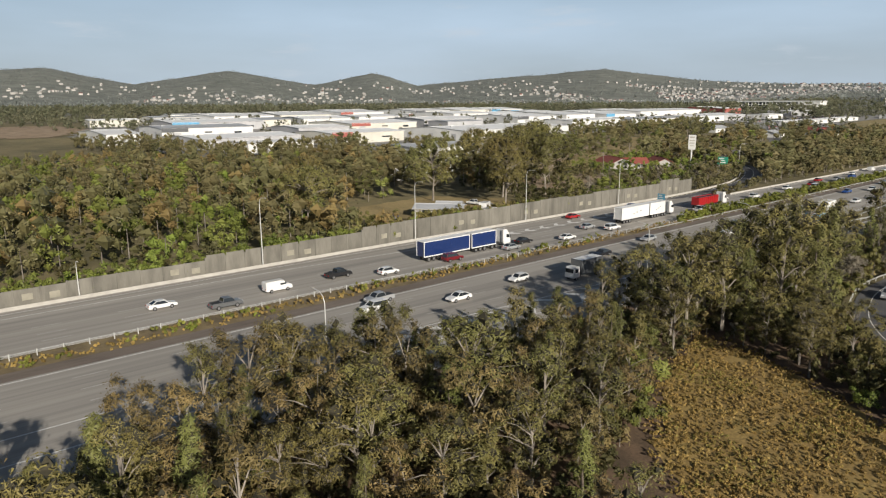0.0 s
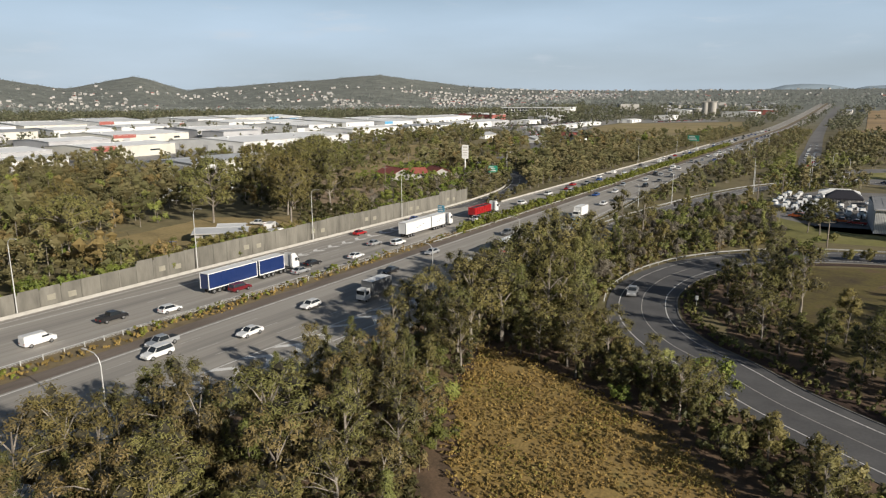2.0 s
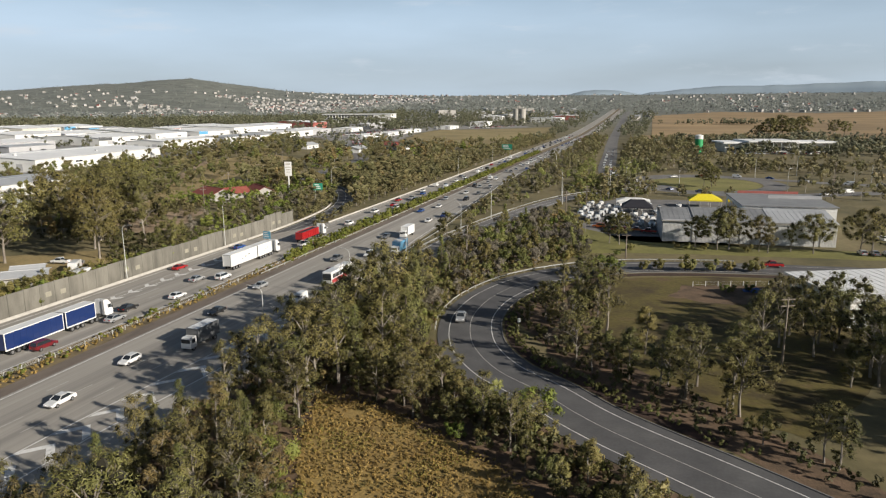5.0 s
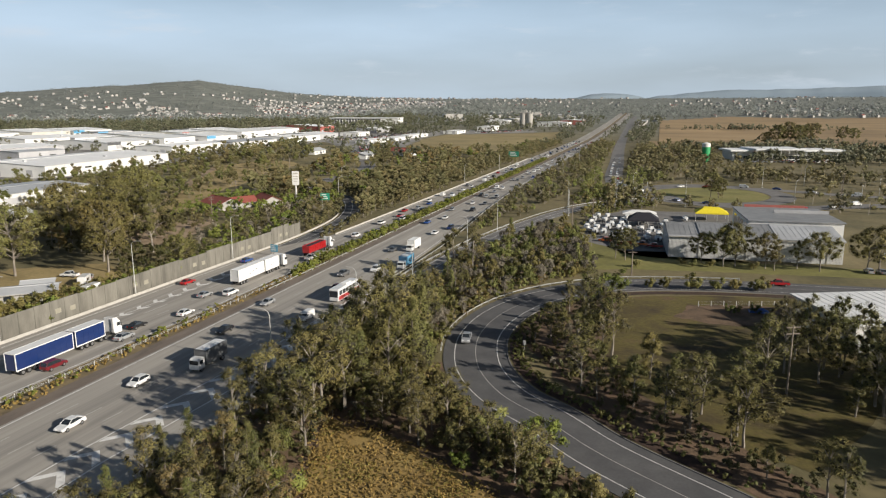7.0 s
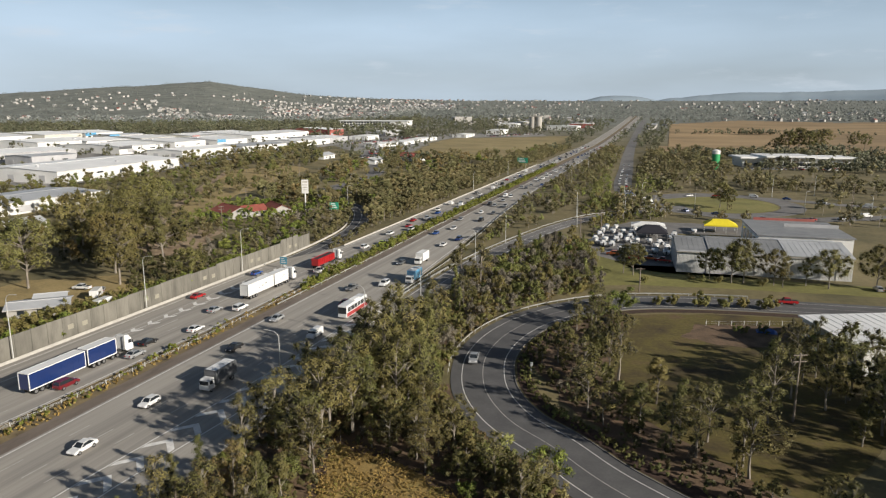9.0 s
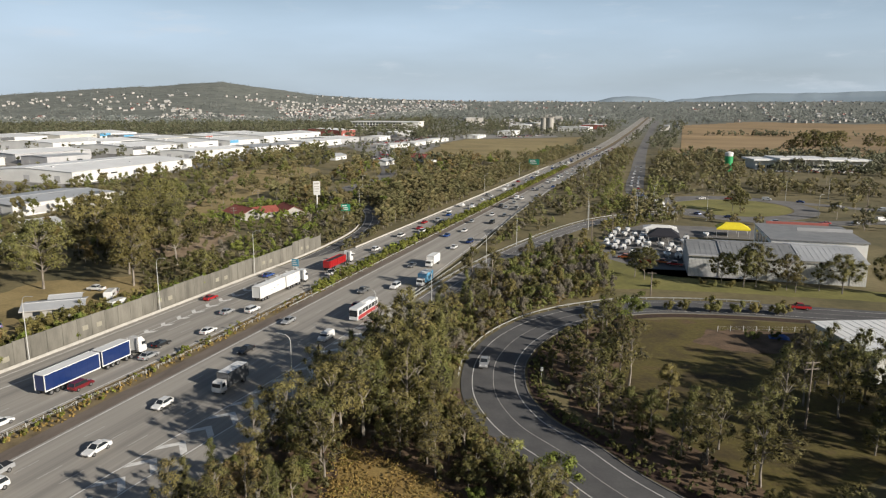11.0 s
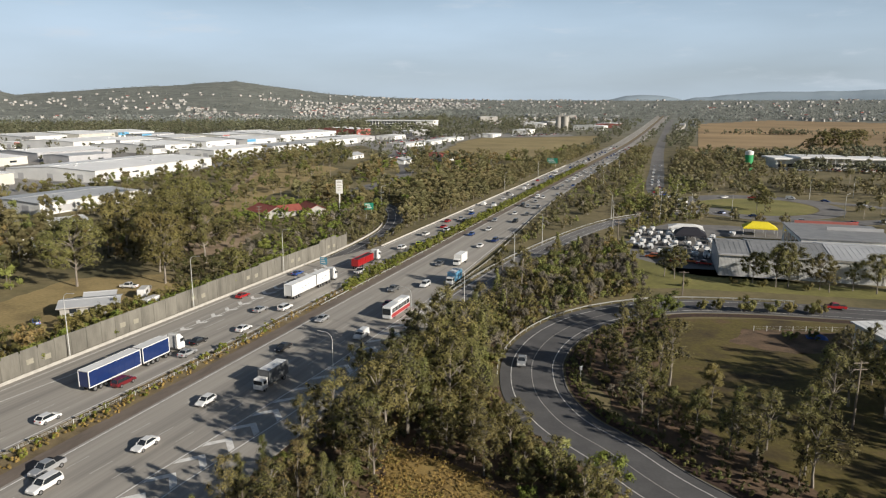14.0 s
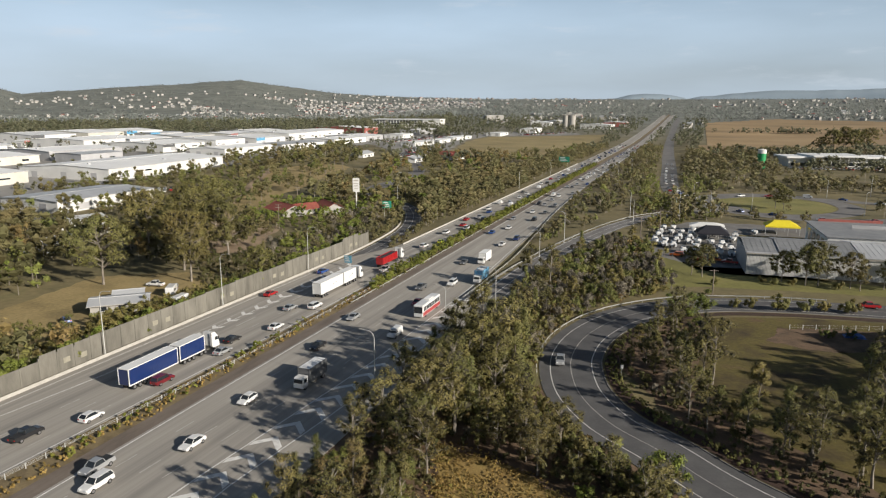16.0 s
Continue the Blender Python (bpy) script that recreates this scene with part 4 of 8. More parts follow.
single("ground_outer_mulch", ribbon([lo[i] for i in keep], [hi[i] for i in keep], 0.05), M["litter"], "reddish brown mulch along the outer edge of the loop road", "garden bed", kind="structure")
single("kerb_loop", ribbon(offset(LOOP_MID, 6.1), offset(LOOP_MID, 6.32), 0.18, 0.3), M["asphalt_old"], "grey concrete kerb of the loop road", "kerb", kind="structure")
FOREST = [(-62, -30), (-62.5, 60), (-61, 120), (-56, 165), (-54, 205), (-49, 236), (-38, 262), (-28, 262), (-22, 236), (-20, 203), (-27, 190), (-35, 179), (-43, 160), (-44, 128), (-40, 108), (-18, 90), (0, 74), (12, 60), (5, 30), (-14, 26), (-20, -10), (-30, -40)]
patch("ground_forest", FOREST, 0.02, M["litter"], "brown leaf litter under the roadside forest", "ground", 4.0, 0.5)


# ---- foliage ----
def unit(a):
    return a / (np.linalg.norm(a, axis=-1, keepdims=True) + 1e-9)


def cards(centres, length, width, rng, out, loose=0.5):
    """Tapering leaf sprays, one triangle each, at the given places, facing roughly out of the crown."""
    n = len(centres)
    face = unit(unit(out) + np.array([0, 0, 0.15]) + rng.normal(size=(n, 3)) * loose * 0.6)
    u = unit(np.cross(face, rng.normal(size=(n, 3))))
    w = np.cross(face, u)
    s = rng.uniform(0.6, 1.35, (n, 1))
    a, b = u * length * 0.5 * s, w * width * 0.5 * s
    return np.stack([centres - a + b * 0.9, centres + a, centres - a - b * 0.9], 1)


GOLD = (1 + 5 ** 0.5) / 2
ICO = unit(np.array([(-1, GOLD, 0), (1, GOLD, 0), (-1, -GOLD, 0), (1, -GOLD, 0), (0, -1, GOLD), (0, 1, GOLD), (0, -1, -GOLD), (0, 1, -GOLD), (GOLD, 0, -1), (GOLD, 0, 1), (-GOLD, 0, -1), (-GOLD, 0, 1)], float))
ICO_F = np.array([f for f in itertools.combinations(range(12), 3) if all(np.linalg.norm(ICO[a] - ICO[b]) < 1.06 for a, b in itertools.combinations(f, 2))])


OCT = np.array([(1, 0, 0.2), (-0.5, 0.87, -0.2), (-0.5, -0.87, 0.2), (0.1, 0, 1), (0, 0.1, -1)], float)
OCT_F = np.array([(0, 1, 3), (1, 2, 3), (2, 0, 3), (1, 0, 4), (2, 1, 4), (0, 2, 4)])


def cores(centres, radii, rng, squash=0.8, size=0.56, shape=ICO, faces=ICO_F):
    """The filling inside each clump: a ragged lump under the leaf sprays."""
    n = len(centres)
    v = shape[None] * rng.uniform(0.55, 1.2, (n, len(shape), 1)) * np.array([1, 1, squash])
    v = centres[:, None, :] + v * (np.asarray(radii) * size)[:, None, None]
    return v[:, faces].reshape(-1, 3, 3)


def ball(n, rng, shell=0.4):
    d = rng.normal(size=(n, 3))
    d /= np.linalg.norm(d, axis=1)[:, None]
    return d * (shell + (1 - shell) * rng.random((n, 1))) * rng.uniform(0.75, 1.1, (n, 1))


def crown_clumps(shape, h, rng):
    """Clump centres and radii for a tree h high."""
    out = []
    turn = lambda r, z, q: out.append((r * math.cos(a), r * math.sin(a), z * h, q * h))
    if shape in ("spreading", "great"):
        for i in range(36 if shape == "spreading" else 64):
            a, q = rng.uniform(0, 2 * math.pi), math.sqrt(rng.random())
            z = rng.uniform(0.36, 0.95)
            r = (0.36 if shape == "spreading" else 0.44) * h * q * math.sin(math.pi * min(0.9, max(0.28, (z - 0.24) / 0.80)))
            turn(r, z, rng.uniform(0.075, 0.130) if shape == "spreading" else rng.uniform(0.075, 0.125))
    elif shape == "slender":
        for i in range(26):
            z = 0.12 + 0.86 * (i / 25.0)
            a = rng.uniform(0, 2 * math.pi)
            turn(h * 0.14 * (1.05 - (z - 0.12) / 0.9) * rng.uniform(0.4, 1.2), z * 0.97, 0.135 - 0.085 * (z - 0.12))
    elif shape == "tall":
        for i in range(34):
            z = rng.uniform(0.20, 0.96)
            a = rng.uniform(0, 2 * math.pi)
            turn(h * 0.23 * math.sqrt(rng.random()) * (1.1 - 0.75 * abs(z - 0.55) / 0.42), z, rng.uniform(0.07, 0.115))
    elif shape == "bush":
        for i in range(15):
            a, q = rng.uniform(0, 2 * math.pi), math.sqrt(rng.random())
            z = rng.uniform(0.16, 0.82)
            turn(0.5 * h * q * math.sqrt(max(0.1, 1 - (z - 0.3) ** 2 * 2.4)), z, rng.uniform(0.14, 0.22))
    else:
        for i in range(14):
            a = rng.uniform(0, 2 * math.pi)
            turn(0.3 * h * rng.random(), rng.uniform(0.3, 0.95), rng.uniform(0.09, 0.15))
    return out


def make_tree(name, shape, h, seed, leaf, bark, label, per_clump=95, card=(0.5, 0.24), loose=0.5, category="tree", group=""):
    rng = np.random.default_rng(seed)
    t = thing(name, label, category, group)
    clumps = crown_clumps(shape, h, rng)
    base = 0.016 * h + 0.05
    bm = bmesh.new()
    lean = rng.normal(0, 0.02 * h, 2)
    heights = {"great": 0.62, "spreading": 0.62, "slender": 0.93, "tall": 0.82, "bush": 0.4, "bare": 0.7}[shape]
    spine = [Vector((lean[0] * s + rng.normal(0, 0.006 * h), lean[1] * s + rng.normal(0, 0.006 * h), s * heights * h)) for s in (0, 0.3, 0.6, 1.0)]
    spine[0] = Vector((0, 0, -0.4))
    for i, (a, b) in enumerate(zip(spine, spine[1:])):
        tube(bm, a, b, base * (1 - 0.27 * i), base * (0.73 - 0.24 * i), 6)
    for k, (x, y, z, r) in enumerate(clumps):
        if k % 2 or (shape == "slender" and k % 4):
            continue
        zz = min(z - 0.12 * h, heights * h * 0.98)
        s = max(0.2, zz / (heights * h)) if shape != "bush" else 0.25
        f = s * 3
        i = min(2, int(f)) if s > 0.3 else 0
        a = spine[i].lerp(spine[i + 1], min(1.0, s * 3 - i)) if s < 1 else spine[3]
        mid = a.lerp(Vector((x, y, z)), 0.5) + Vector((0, 0, 0.03 * h))
        tube(bm, a, mid, base * 0.34, base * 0.22, 4)
        tube(bm, mid, (x, y, z), base * 0.22, base * 0.07, 3)
    part("trunk", bm, bark, t)
    pts, out = [], []
    for x, y, z, r in clumps:
        o = ball(per_clump, rng) * np.array([1, 1, 0.8])
        pts.append(np.array([x, y, z]) + o * r)
        out.append(unit(o) * 0.65 + unit(np.array([x, y, (z - 0.5 * h) * 0.8])) * 0.35)
    tri = cards(np.concatenate(pts), card[0], card[1], rng, np.concatenate(out), loose)
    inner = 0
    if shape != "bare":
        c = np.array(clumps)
        # dark lumps imitate the shaded gaps behind the sprays
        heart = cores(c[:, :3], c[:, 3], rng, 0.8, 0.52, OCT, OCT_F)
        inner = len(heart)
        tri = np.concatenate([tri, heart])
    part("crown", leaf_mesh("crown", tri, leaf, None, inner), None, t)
    return t


TREES = {
    "euc_a": make_tree("eucalyptus_tree", "spreading", 13.0, 11, M["eucalypt"], M["bark"], "tall eucalyptus with pale forked trunk and olive crown", 104, (0.36, 0.115)),
    "euc_b": make_tree("eucalyptus_tree", "spreading", 11.0, 12, M["brown_leaf"], M["bark"], "spreading eucalyptus with rusty brown-green leaves", 104, (0.34, 0.11)),
    "euc_c": make_tree("eucalyptus_tree", "tall", 14.5, 13, M["eucalypt"], M["bark"], "tall narrow-crowned eucalyptus of dull olive green", 104, (0.36, 0.115)),
    "euc_d": make_tree("eucalyptus_tree", "tall", 12.0, 19, M["brown_leaf"], M["bark"], "upright gum tree with dry brownish foliage", 104, (0.34, 0.11)),
    "cas_a": make_tree("casuarina_tree", "slender", 13.0, 14, M["casuarina"], M["bark_dark"], "slender dark casuarina with a pointed top", 104, (0.40, 0.10)),
    "cas_b": make_tree("casuarina_tree", "slender", 10.5, 15, M["wattle"], M["bark_dark"], "slender lighter green casuarina with a pointed top", 104, (0.38, 0.10)),
    "wattle": make_tree("wattle_tree", "bush", 6.0, 16, M["wattle"], M["bark"], "rounded bright yellow-green wattle", 150, (0.34, 0.14)),
    "green": make_tree("leafy_tree", "bush", 5.5, 17, M["green_leaf"], M["bark_dark"], "dense dark green rounded tree", 150, (0.34, 0.15)),
    "bush": make_tree("shrub", "bush", 3.2, 18, M["eucalypt"], M["bark_dark"], "low olive-green native shrub", 100, (0.30, 0.17), category="shrub"),
    "grey": make_tree("shrub", "bare", 5.0, 20, M["grey_bush"], M["bark"], "half-bare grey twiggy shrub", 110, (0.46, 0.07), 1.6, category="shrub"),
    "great": make_tree("gum_tree", "great", 22.0, 31, M["eucalypt"], M["bark"], "huge spreading gum tree with a pale trunk", 130, (0.60, 0.24)),
    "lime": make_tree("leafy_tree", "bush", 6.5, 44, M["lime_leaf"], M["bark"], "bright lime-green rounded tree", 150, (0.38, 0.20)),
    "small": make_tree("eucalyptus_tree", "tall", 8.0, 21, M["eucalypt"], M["bark"], "young eucalyptus with an open olive crown", 104, (0.32, 0.11)),
}
used_tree = set()


def plant(kind, x, y, s=1.0, turn=None, group="roadside trees", rng=random.Random(3)):
    m = Matrix.LocRotScale((x, y, tz(x, y)), Euler((rng.uniform(-0.03, 0.03), rng.uniform(-0.03, 0.03), rng.uniform(0, 6.28) if turn is None else turn)), None)
    ob = TREES[kind]
    if kind not in used_tree:
        used_tree.add(kind)
        ob.matrix_basis = m
    else:
        ob = copy_thing(ob, m)
    ob.scale = (s * rng.uniform(0.9, 1.1), s * rng.uniform(0.9, 1.1), s)
    tagged(ob, group=group)
    return ob


def scatter(poly, count, gap, rng, avoid=None, tries=30):
    xs, ys = [p[0] for p in poly], [p[1] for p in poly]
    got = []
    cell = {}
    for _ in range(count * tries):
        if len(got) >= count:
            break
        x, y = rng.uniform(min(xs), max(xs)), rng.uniform(min(ys), max(ys))
        if not inside(poly, x, y) or (avoid and avoid(x, y)):
            continue
        cx, cy = int(x // gap), int(y // gap)
        if any((px - x) ** 2 + (py - y) ** 2 < gap * gap for i in (-1, 0, 1) for j in (-1, 0, 1) for px, py in cell.get((cx + i, cy + j), ())):
            continue
        got.append((x, y))
        cell.setdefault((cx, cy), []).append((x, y))
    return got


def near_loop(x, y, d):
    return float(near_line(LOOP_MID[::3] + [LOOP_MID[-1]], x, y)) < d


# forest between the motorway and the loop road
rng = random.Random(21)
nrg = np.random.default_rng(7)
bad = lambda x, y: bool(inside(CLEARING, x, y)) or near_loop(x, y, 8.8) or float(near_line(ON_RAMP[::4], x, y)) < 7
FOREST_A = [(-60.5, -30), (-59.5, 40), (-57.6, 70), (-56.8, 90), (-56.4, 112), (-55, 130), (-46, 138), (-42, 122), (-37, 106), (-46, 90), (-42, 66), (-30, 44), (-20, 34), (-22, 0), (-30, -40)]
spots_a = scatter(FOREST_A, 235, 3.0, rng, bad)
for x, y in spots_a:
    edge = x < -55
    k = rng.choices(["euc_a", "euc_b", "euc_c", "euc_d", "cas_a", "cas_b", "small", "green", "wattle", "grey"],
                    [8, 12, 13, 8, 18 if edge else 8, 6, 12, 2, 2, 5])[0]
    if y > 78 and k in ("euc_b", "euc_d"):
        k = rng.choice(["euc_c", "cas_a", "euc_a"])
    tall = 0.74 + 0.42 * float(smooth((y - 45) / 55.0)) * float(smooth((x + 60) / 10.0))
    plant(k, x, y, tall * rng.uniform(0.8, 1.1), rng=rng, group="forest beside the motorway")
for x, y in scatter([(-60, -25), (-60, 42), (-40, 42), (-36, 10), (-36, -25)], 34, 3.4, rng, bad):
    plant(rng.choice(["euc_b", "euc_d", "euc_a", "cas_b", "euc_b"]), x, y, rng.uniform(0.85, 1.1), rng=rng, group="forest beside the motorway")
# scrub between entry ramp and loop
FOREST_B = [(-57, 128), (-55, 165), (-53, 205), (-48, 234), (-38, 262), (-29, 262), (-23, 236), (-18, 205), (-15, 194), (-25, 183), (-32.5, 170), (-38, 156), (-40, 140), (-40, 124)]
bad_b = lambda x, y: near_loop(x, y, 7.4) or float(near_line(ON_RAMP[::4], x, y)) < 7
for x, y in scatter(FOREST_B, 185, 2.7, rng, bad_b):
    k = rng.choices(["small", "bush", "grey", "wattle", "green", "euc_c", "cas_b"], [4, 8, 14, 9, 1, 0.5, 1])[0]
    plant(k, x, y, rng.uniform(0.65, 1.0) * (1.3 if k in ("bush", "grey") else 1.0), rng=rng, group="scrub beside the loop road")
# belt beyond the clearing, along the loop
FOREST_C = [(-46, 88), (-36, 86), (-24, 80), (-10, 70), (0, 60), (6, 66), (-8, 82), (-20, 92), (-32, 102), (-40, 110)]
for x, y in scatter(FOREST_C, 40, 3.0, rng, lambda x, y: bad(x, y) or near_loop(x, y, 10.5)):
    k = rng.choices(["euc_a", "small", "euc_c", "wattle", "bush", "green", "grey"], [6, 8, 4, 4, 4, 3, 2])[0]
    plant(k, x, y, rng.uniform(0.48, 0.72), rng=rng, group="trees along the loop road")
plant("lime", -12.8, 85.0, 1.02, group="trees along the loop road")
plant("lime", -44.0, 117.0, 0.9, group="trees along the loop road")
plant("wattle", -45.5, 122.0, 1.1, group="trees along the loop road")
for x, y, sc in ((-40.5, 64, 1.2), (-36, 57, 0.9)):
    plant("green", x, y, sc, group="trees at the clearing")
# inner side of the loop
FOREST_D = [(-25, 132), (-24, 150), (-16, 166), (-8, 168), (-7, 150), (-10, 128), (0, 110), (10, 100), (24, 86), (36, 66), (30, 66), (12, 86), (-4, 100), (-15, 114)]
patch("ground_inner_belt", FOREST_D, 0.037, M["litter"], "reddish leaf litter under the trees inside the loop", "ground", 3.0, 0.8)
for x, y in scatter(FOREST_D, 40, 3.2, rng, lambda x, y: near_loop(x, y, 11.6)):
    k = rng.choices(["euc_a", "small", "euc_c", "bush", "green", "grey"], [3, 11, 4, 9, 2, 3])[0]
    plant(k, x, y, rng.uniform(0.5, 0.75), rng=rng, group="trees inside the loop")
for k, x, y, sc in (("small", -11.6, 131.2, 1.1), ("euc_a", -6.2, 127, 1.1), ("euc_c", -8.1, 126, 0.8), ("small", -1.4, 105.6, 1.1), ("euc_a", 7.0, 100.2, 0.95), ("euc_a", 14.0, 96.2, 0.92), ("small", 13.4, 99.2, 1.2),
                    ("euc_a", 22.4, 85.5, 0.64), ("euc_c", 18.7, 116.0, 0.98), ("small", 31.6, 111.9, 0.9), ("euc_c", 8.9, 105.8, 0.72), ("bush", -12, 149, 1.2), ("euc_a", -13.5, 158, 0.85), ("green", -9, 174, 1.45), ("green", -13.4, 170, 1.3),
                    ("great", 20.6, 214.6, 0.56), ("great", 24.0, 215.6, 0.62), ("great", 14.6, 217.5, 0.44), ("great", 32.3, 215.5, 0.50), ("euc_a", 34.5, 213.5, 0.6), ("great", 46.9, 216.0, 0.55), ("euc_a", 41.3, 218, 0.7),
                    ("great", 59.8, 219.4, 0.60), ("euc_c", 62.5, 218, 1.0), ("great", -7.8, 215.2, 0.48), ("euc_a", -11, 217, 0.7), ("great", 28, 384, 0.62), ("great", 31.5, 380, 0.5),
                    ("bush", 0.2, 182.4, 1.05), ("bush", 4.1, 183.6, 1.2), ("bush", 10.4, 184.2, 1.5), ("bush", 11.8, 184.6, 1.2), ("bush", 16.9, 185.7, 1.3), ("bush", 21.6, 186.9, 1.1), ("bush", 28.2, 187.9, 1.3), ("bush", 26.6, 187.6, 1.2),
                    ("bush", 17, 213, 0.9), ("bush", 12, 212, 0.8), ("bush", 29, 213, 1.0), ("bush", 9.0, 214, 0.8), ("bush", -4, 206, 0.9), ("bush", -28, 205, 1.2), ("green", 23.8, 166, 0.55), ("green", 33.5, 151, 0.8)):
    plant(k, x, y, sc, group="planted trees by the lawn and sheds")
# trees beyond the lawn, whose shade crosses it
for x, y in scatter([(34, 92), (62, 84), (72, 126), (50, 136), (36, 122)], 32, 4.0, rng):
    plant(rng.choice(["euc_a", "euc_c", "small", "euc_a"]), x, y, rng.uniform(0.8, 1.05), rng=rng, group="trees beyond the lawn")
for x, y in scatter([(27, 121), (31, 143), (48, 136), (66, 118), (36, 110)], 16, 3.6, rng):
    plant(rng.choice(["euc_a", "euc_c", "small", "euc_c"]), x, y, rng.uniform(0.75, 1.0), rng=rng, group="trees beyond the lawn")
for k, x, y, sc in (("euc_a", 24, 128, 0.8), ("euc_c", 27, 136, 0.8), ("euc_a", 27.5, 147, 0.75), ("small", 22, 139, 1.0), ("euc_a", 15, 110, 0.8), ("small", 1, 118, 1.1), ("small", 5, 112, 0.95), ("euc_c", 33, 155, 0.6)):
    plant(k, x, y, sc, group="trees beyond the lawn")
for k, x, y, sc in (("euc_a", 33.8, 130.5, 0.9), ("euc_a", 38.4, 135, 0.95), ("euc_c", 35.6, 117, 0.95), ("euc_a", 30.2, 140.5, 0.7), ("green", 33.0, 144.5, 0.9)):
    plant(k, x, y, sc, group="trees beyond the lawn")
for x, y, sc in ((136, 906, 1.2), (148, 914, 1.35), (160, 910, 1.2), (173, 920, 1.3), (124, 914, 0.8), (226, 1002, 1.0), (240, 1010, 0.9)):
    plant("great", x, y, sc, group="gum trees at the paddock edge")
# great gum trees behind the noise wall
for x, y, sc in ((-172.6, 143, 0.95), (-151, 155, 0.98), (-170, 176, 1.05), (-158, 182, 1.0), (-163, 166, 0.9), (-178, 188, 0.9), (-200, 222, 1.1), (-192, 206, 1.05), (-208, 238, 1.0), (-196, 186, 1.0),
                 (-133.5, 164, 0.5), (-175, 98, 0.8), (-158, 88, 0.75)):
    plant("great", x, y, sc, group="gum trees behind the noise wall")


# ---- odds and ends on the lawn ----
def palm(x, y, h):
    t = thing("palm_tree", "short palm with a rough trunk and arching fronds", "palm", at=pose(x, y, 0))
    bm = bmesh.new()
    tube(bm, (0, 0, -0.3), (0.1, 0, h * 0.5), 0.34, 0.28, 8)
    tube(bm, (0.1, 0, h * 0.5), (0.05, 0.1, h), 0.28, 0.24, 8)
    part("trunk", bm, M["bark_dark"], t)
    r = np.random.default_rng(5)
    tri = []
    for k in range(34):
        a, up = k * 2.4, 0.95 - 1.5 * k / 34
        d = np.array([math.cos(a) * math.cos(up), math.sin(a) * math.cos(up), math.sin(up)])
        side = np.array([-math.sin(a), math.cos(a), 0])
        base_ = np.array([0.05, 0.1, h])
        for q in np.linspace(0.2, 1, 12):
            p = base_ + d * 2.3 * q + np.array([0, 0, -0.9 * q * q])
            for s_ in (-1, 1):
                tri.append([p - d * 0.08, p + d * 0.08, p + side * s_ * (0.55 - 0.3 * q) + d * 0.3 + np.array([0, 0, -0.2])])
    part("crown", leaf_mesh("crown", np.array(tri), M["green_leaf"]), None, t)


palm(30.8, 152.9, 3.6)
ob = thing("wire_fence", "low fence of white posts and thin wires", "fence", at=pose(0, 0, 0))
line = [(11.5 + 2.9 * k, 168.3 + 0.93 * k) for k in range(8)]
for x, y in line:
    part("post", boxes((x - 0.07, x + 0.07, y - 0.07, y + 0.07, -0.1, 1.25), bevel=0.01), M["panel_white"], ob)
for z in (0.5, 1.1):
    bm = bmesh.new()
    tube(bm, (*line[0], z), (*line[-1], z), 0.012, 0.012, 4)
    part("wire", bm, M["galv"], ob)
bm = bmesh.new()
r = random.Random(8)
grid = [[bm.verts.new((24.8 + (i - 3) * 0.75, 167.6 + (j - 2) * 0.7, 0.06 + (0.55 + r.uniform(-0.2, 0.2)) * (0 < i < 6 and 0 < j < 4))) for j in range(5)] for i in range(7)]
for i in range(6):
    for j in range(4):
        bm.faces.new((grid[i][j], grid[i + 1][j], grid[i + 1][j + 1], grid[i][j + 1]))
single("tarpaulin", bm, M["blue_cloth"], "crumpled blue tarpaulin over a low pile on the lawn", "tarpaulin")
plant("green", 18.2, 164.6, 0.5, group="planted trees by the lawn and sheds")
plant("bush", 20.0, 165.2, 0.7, group="planted trees by the lawn and sheds")

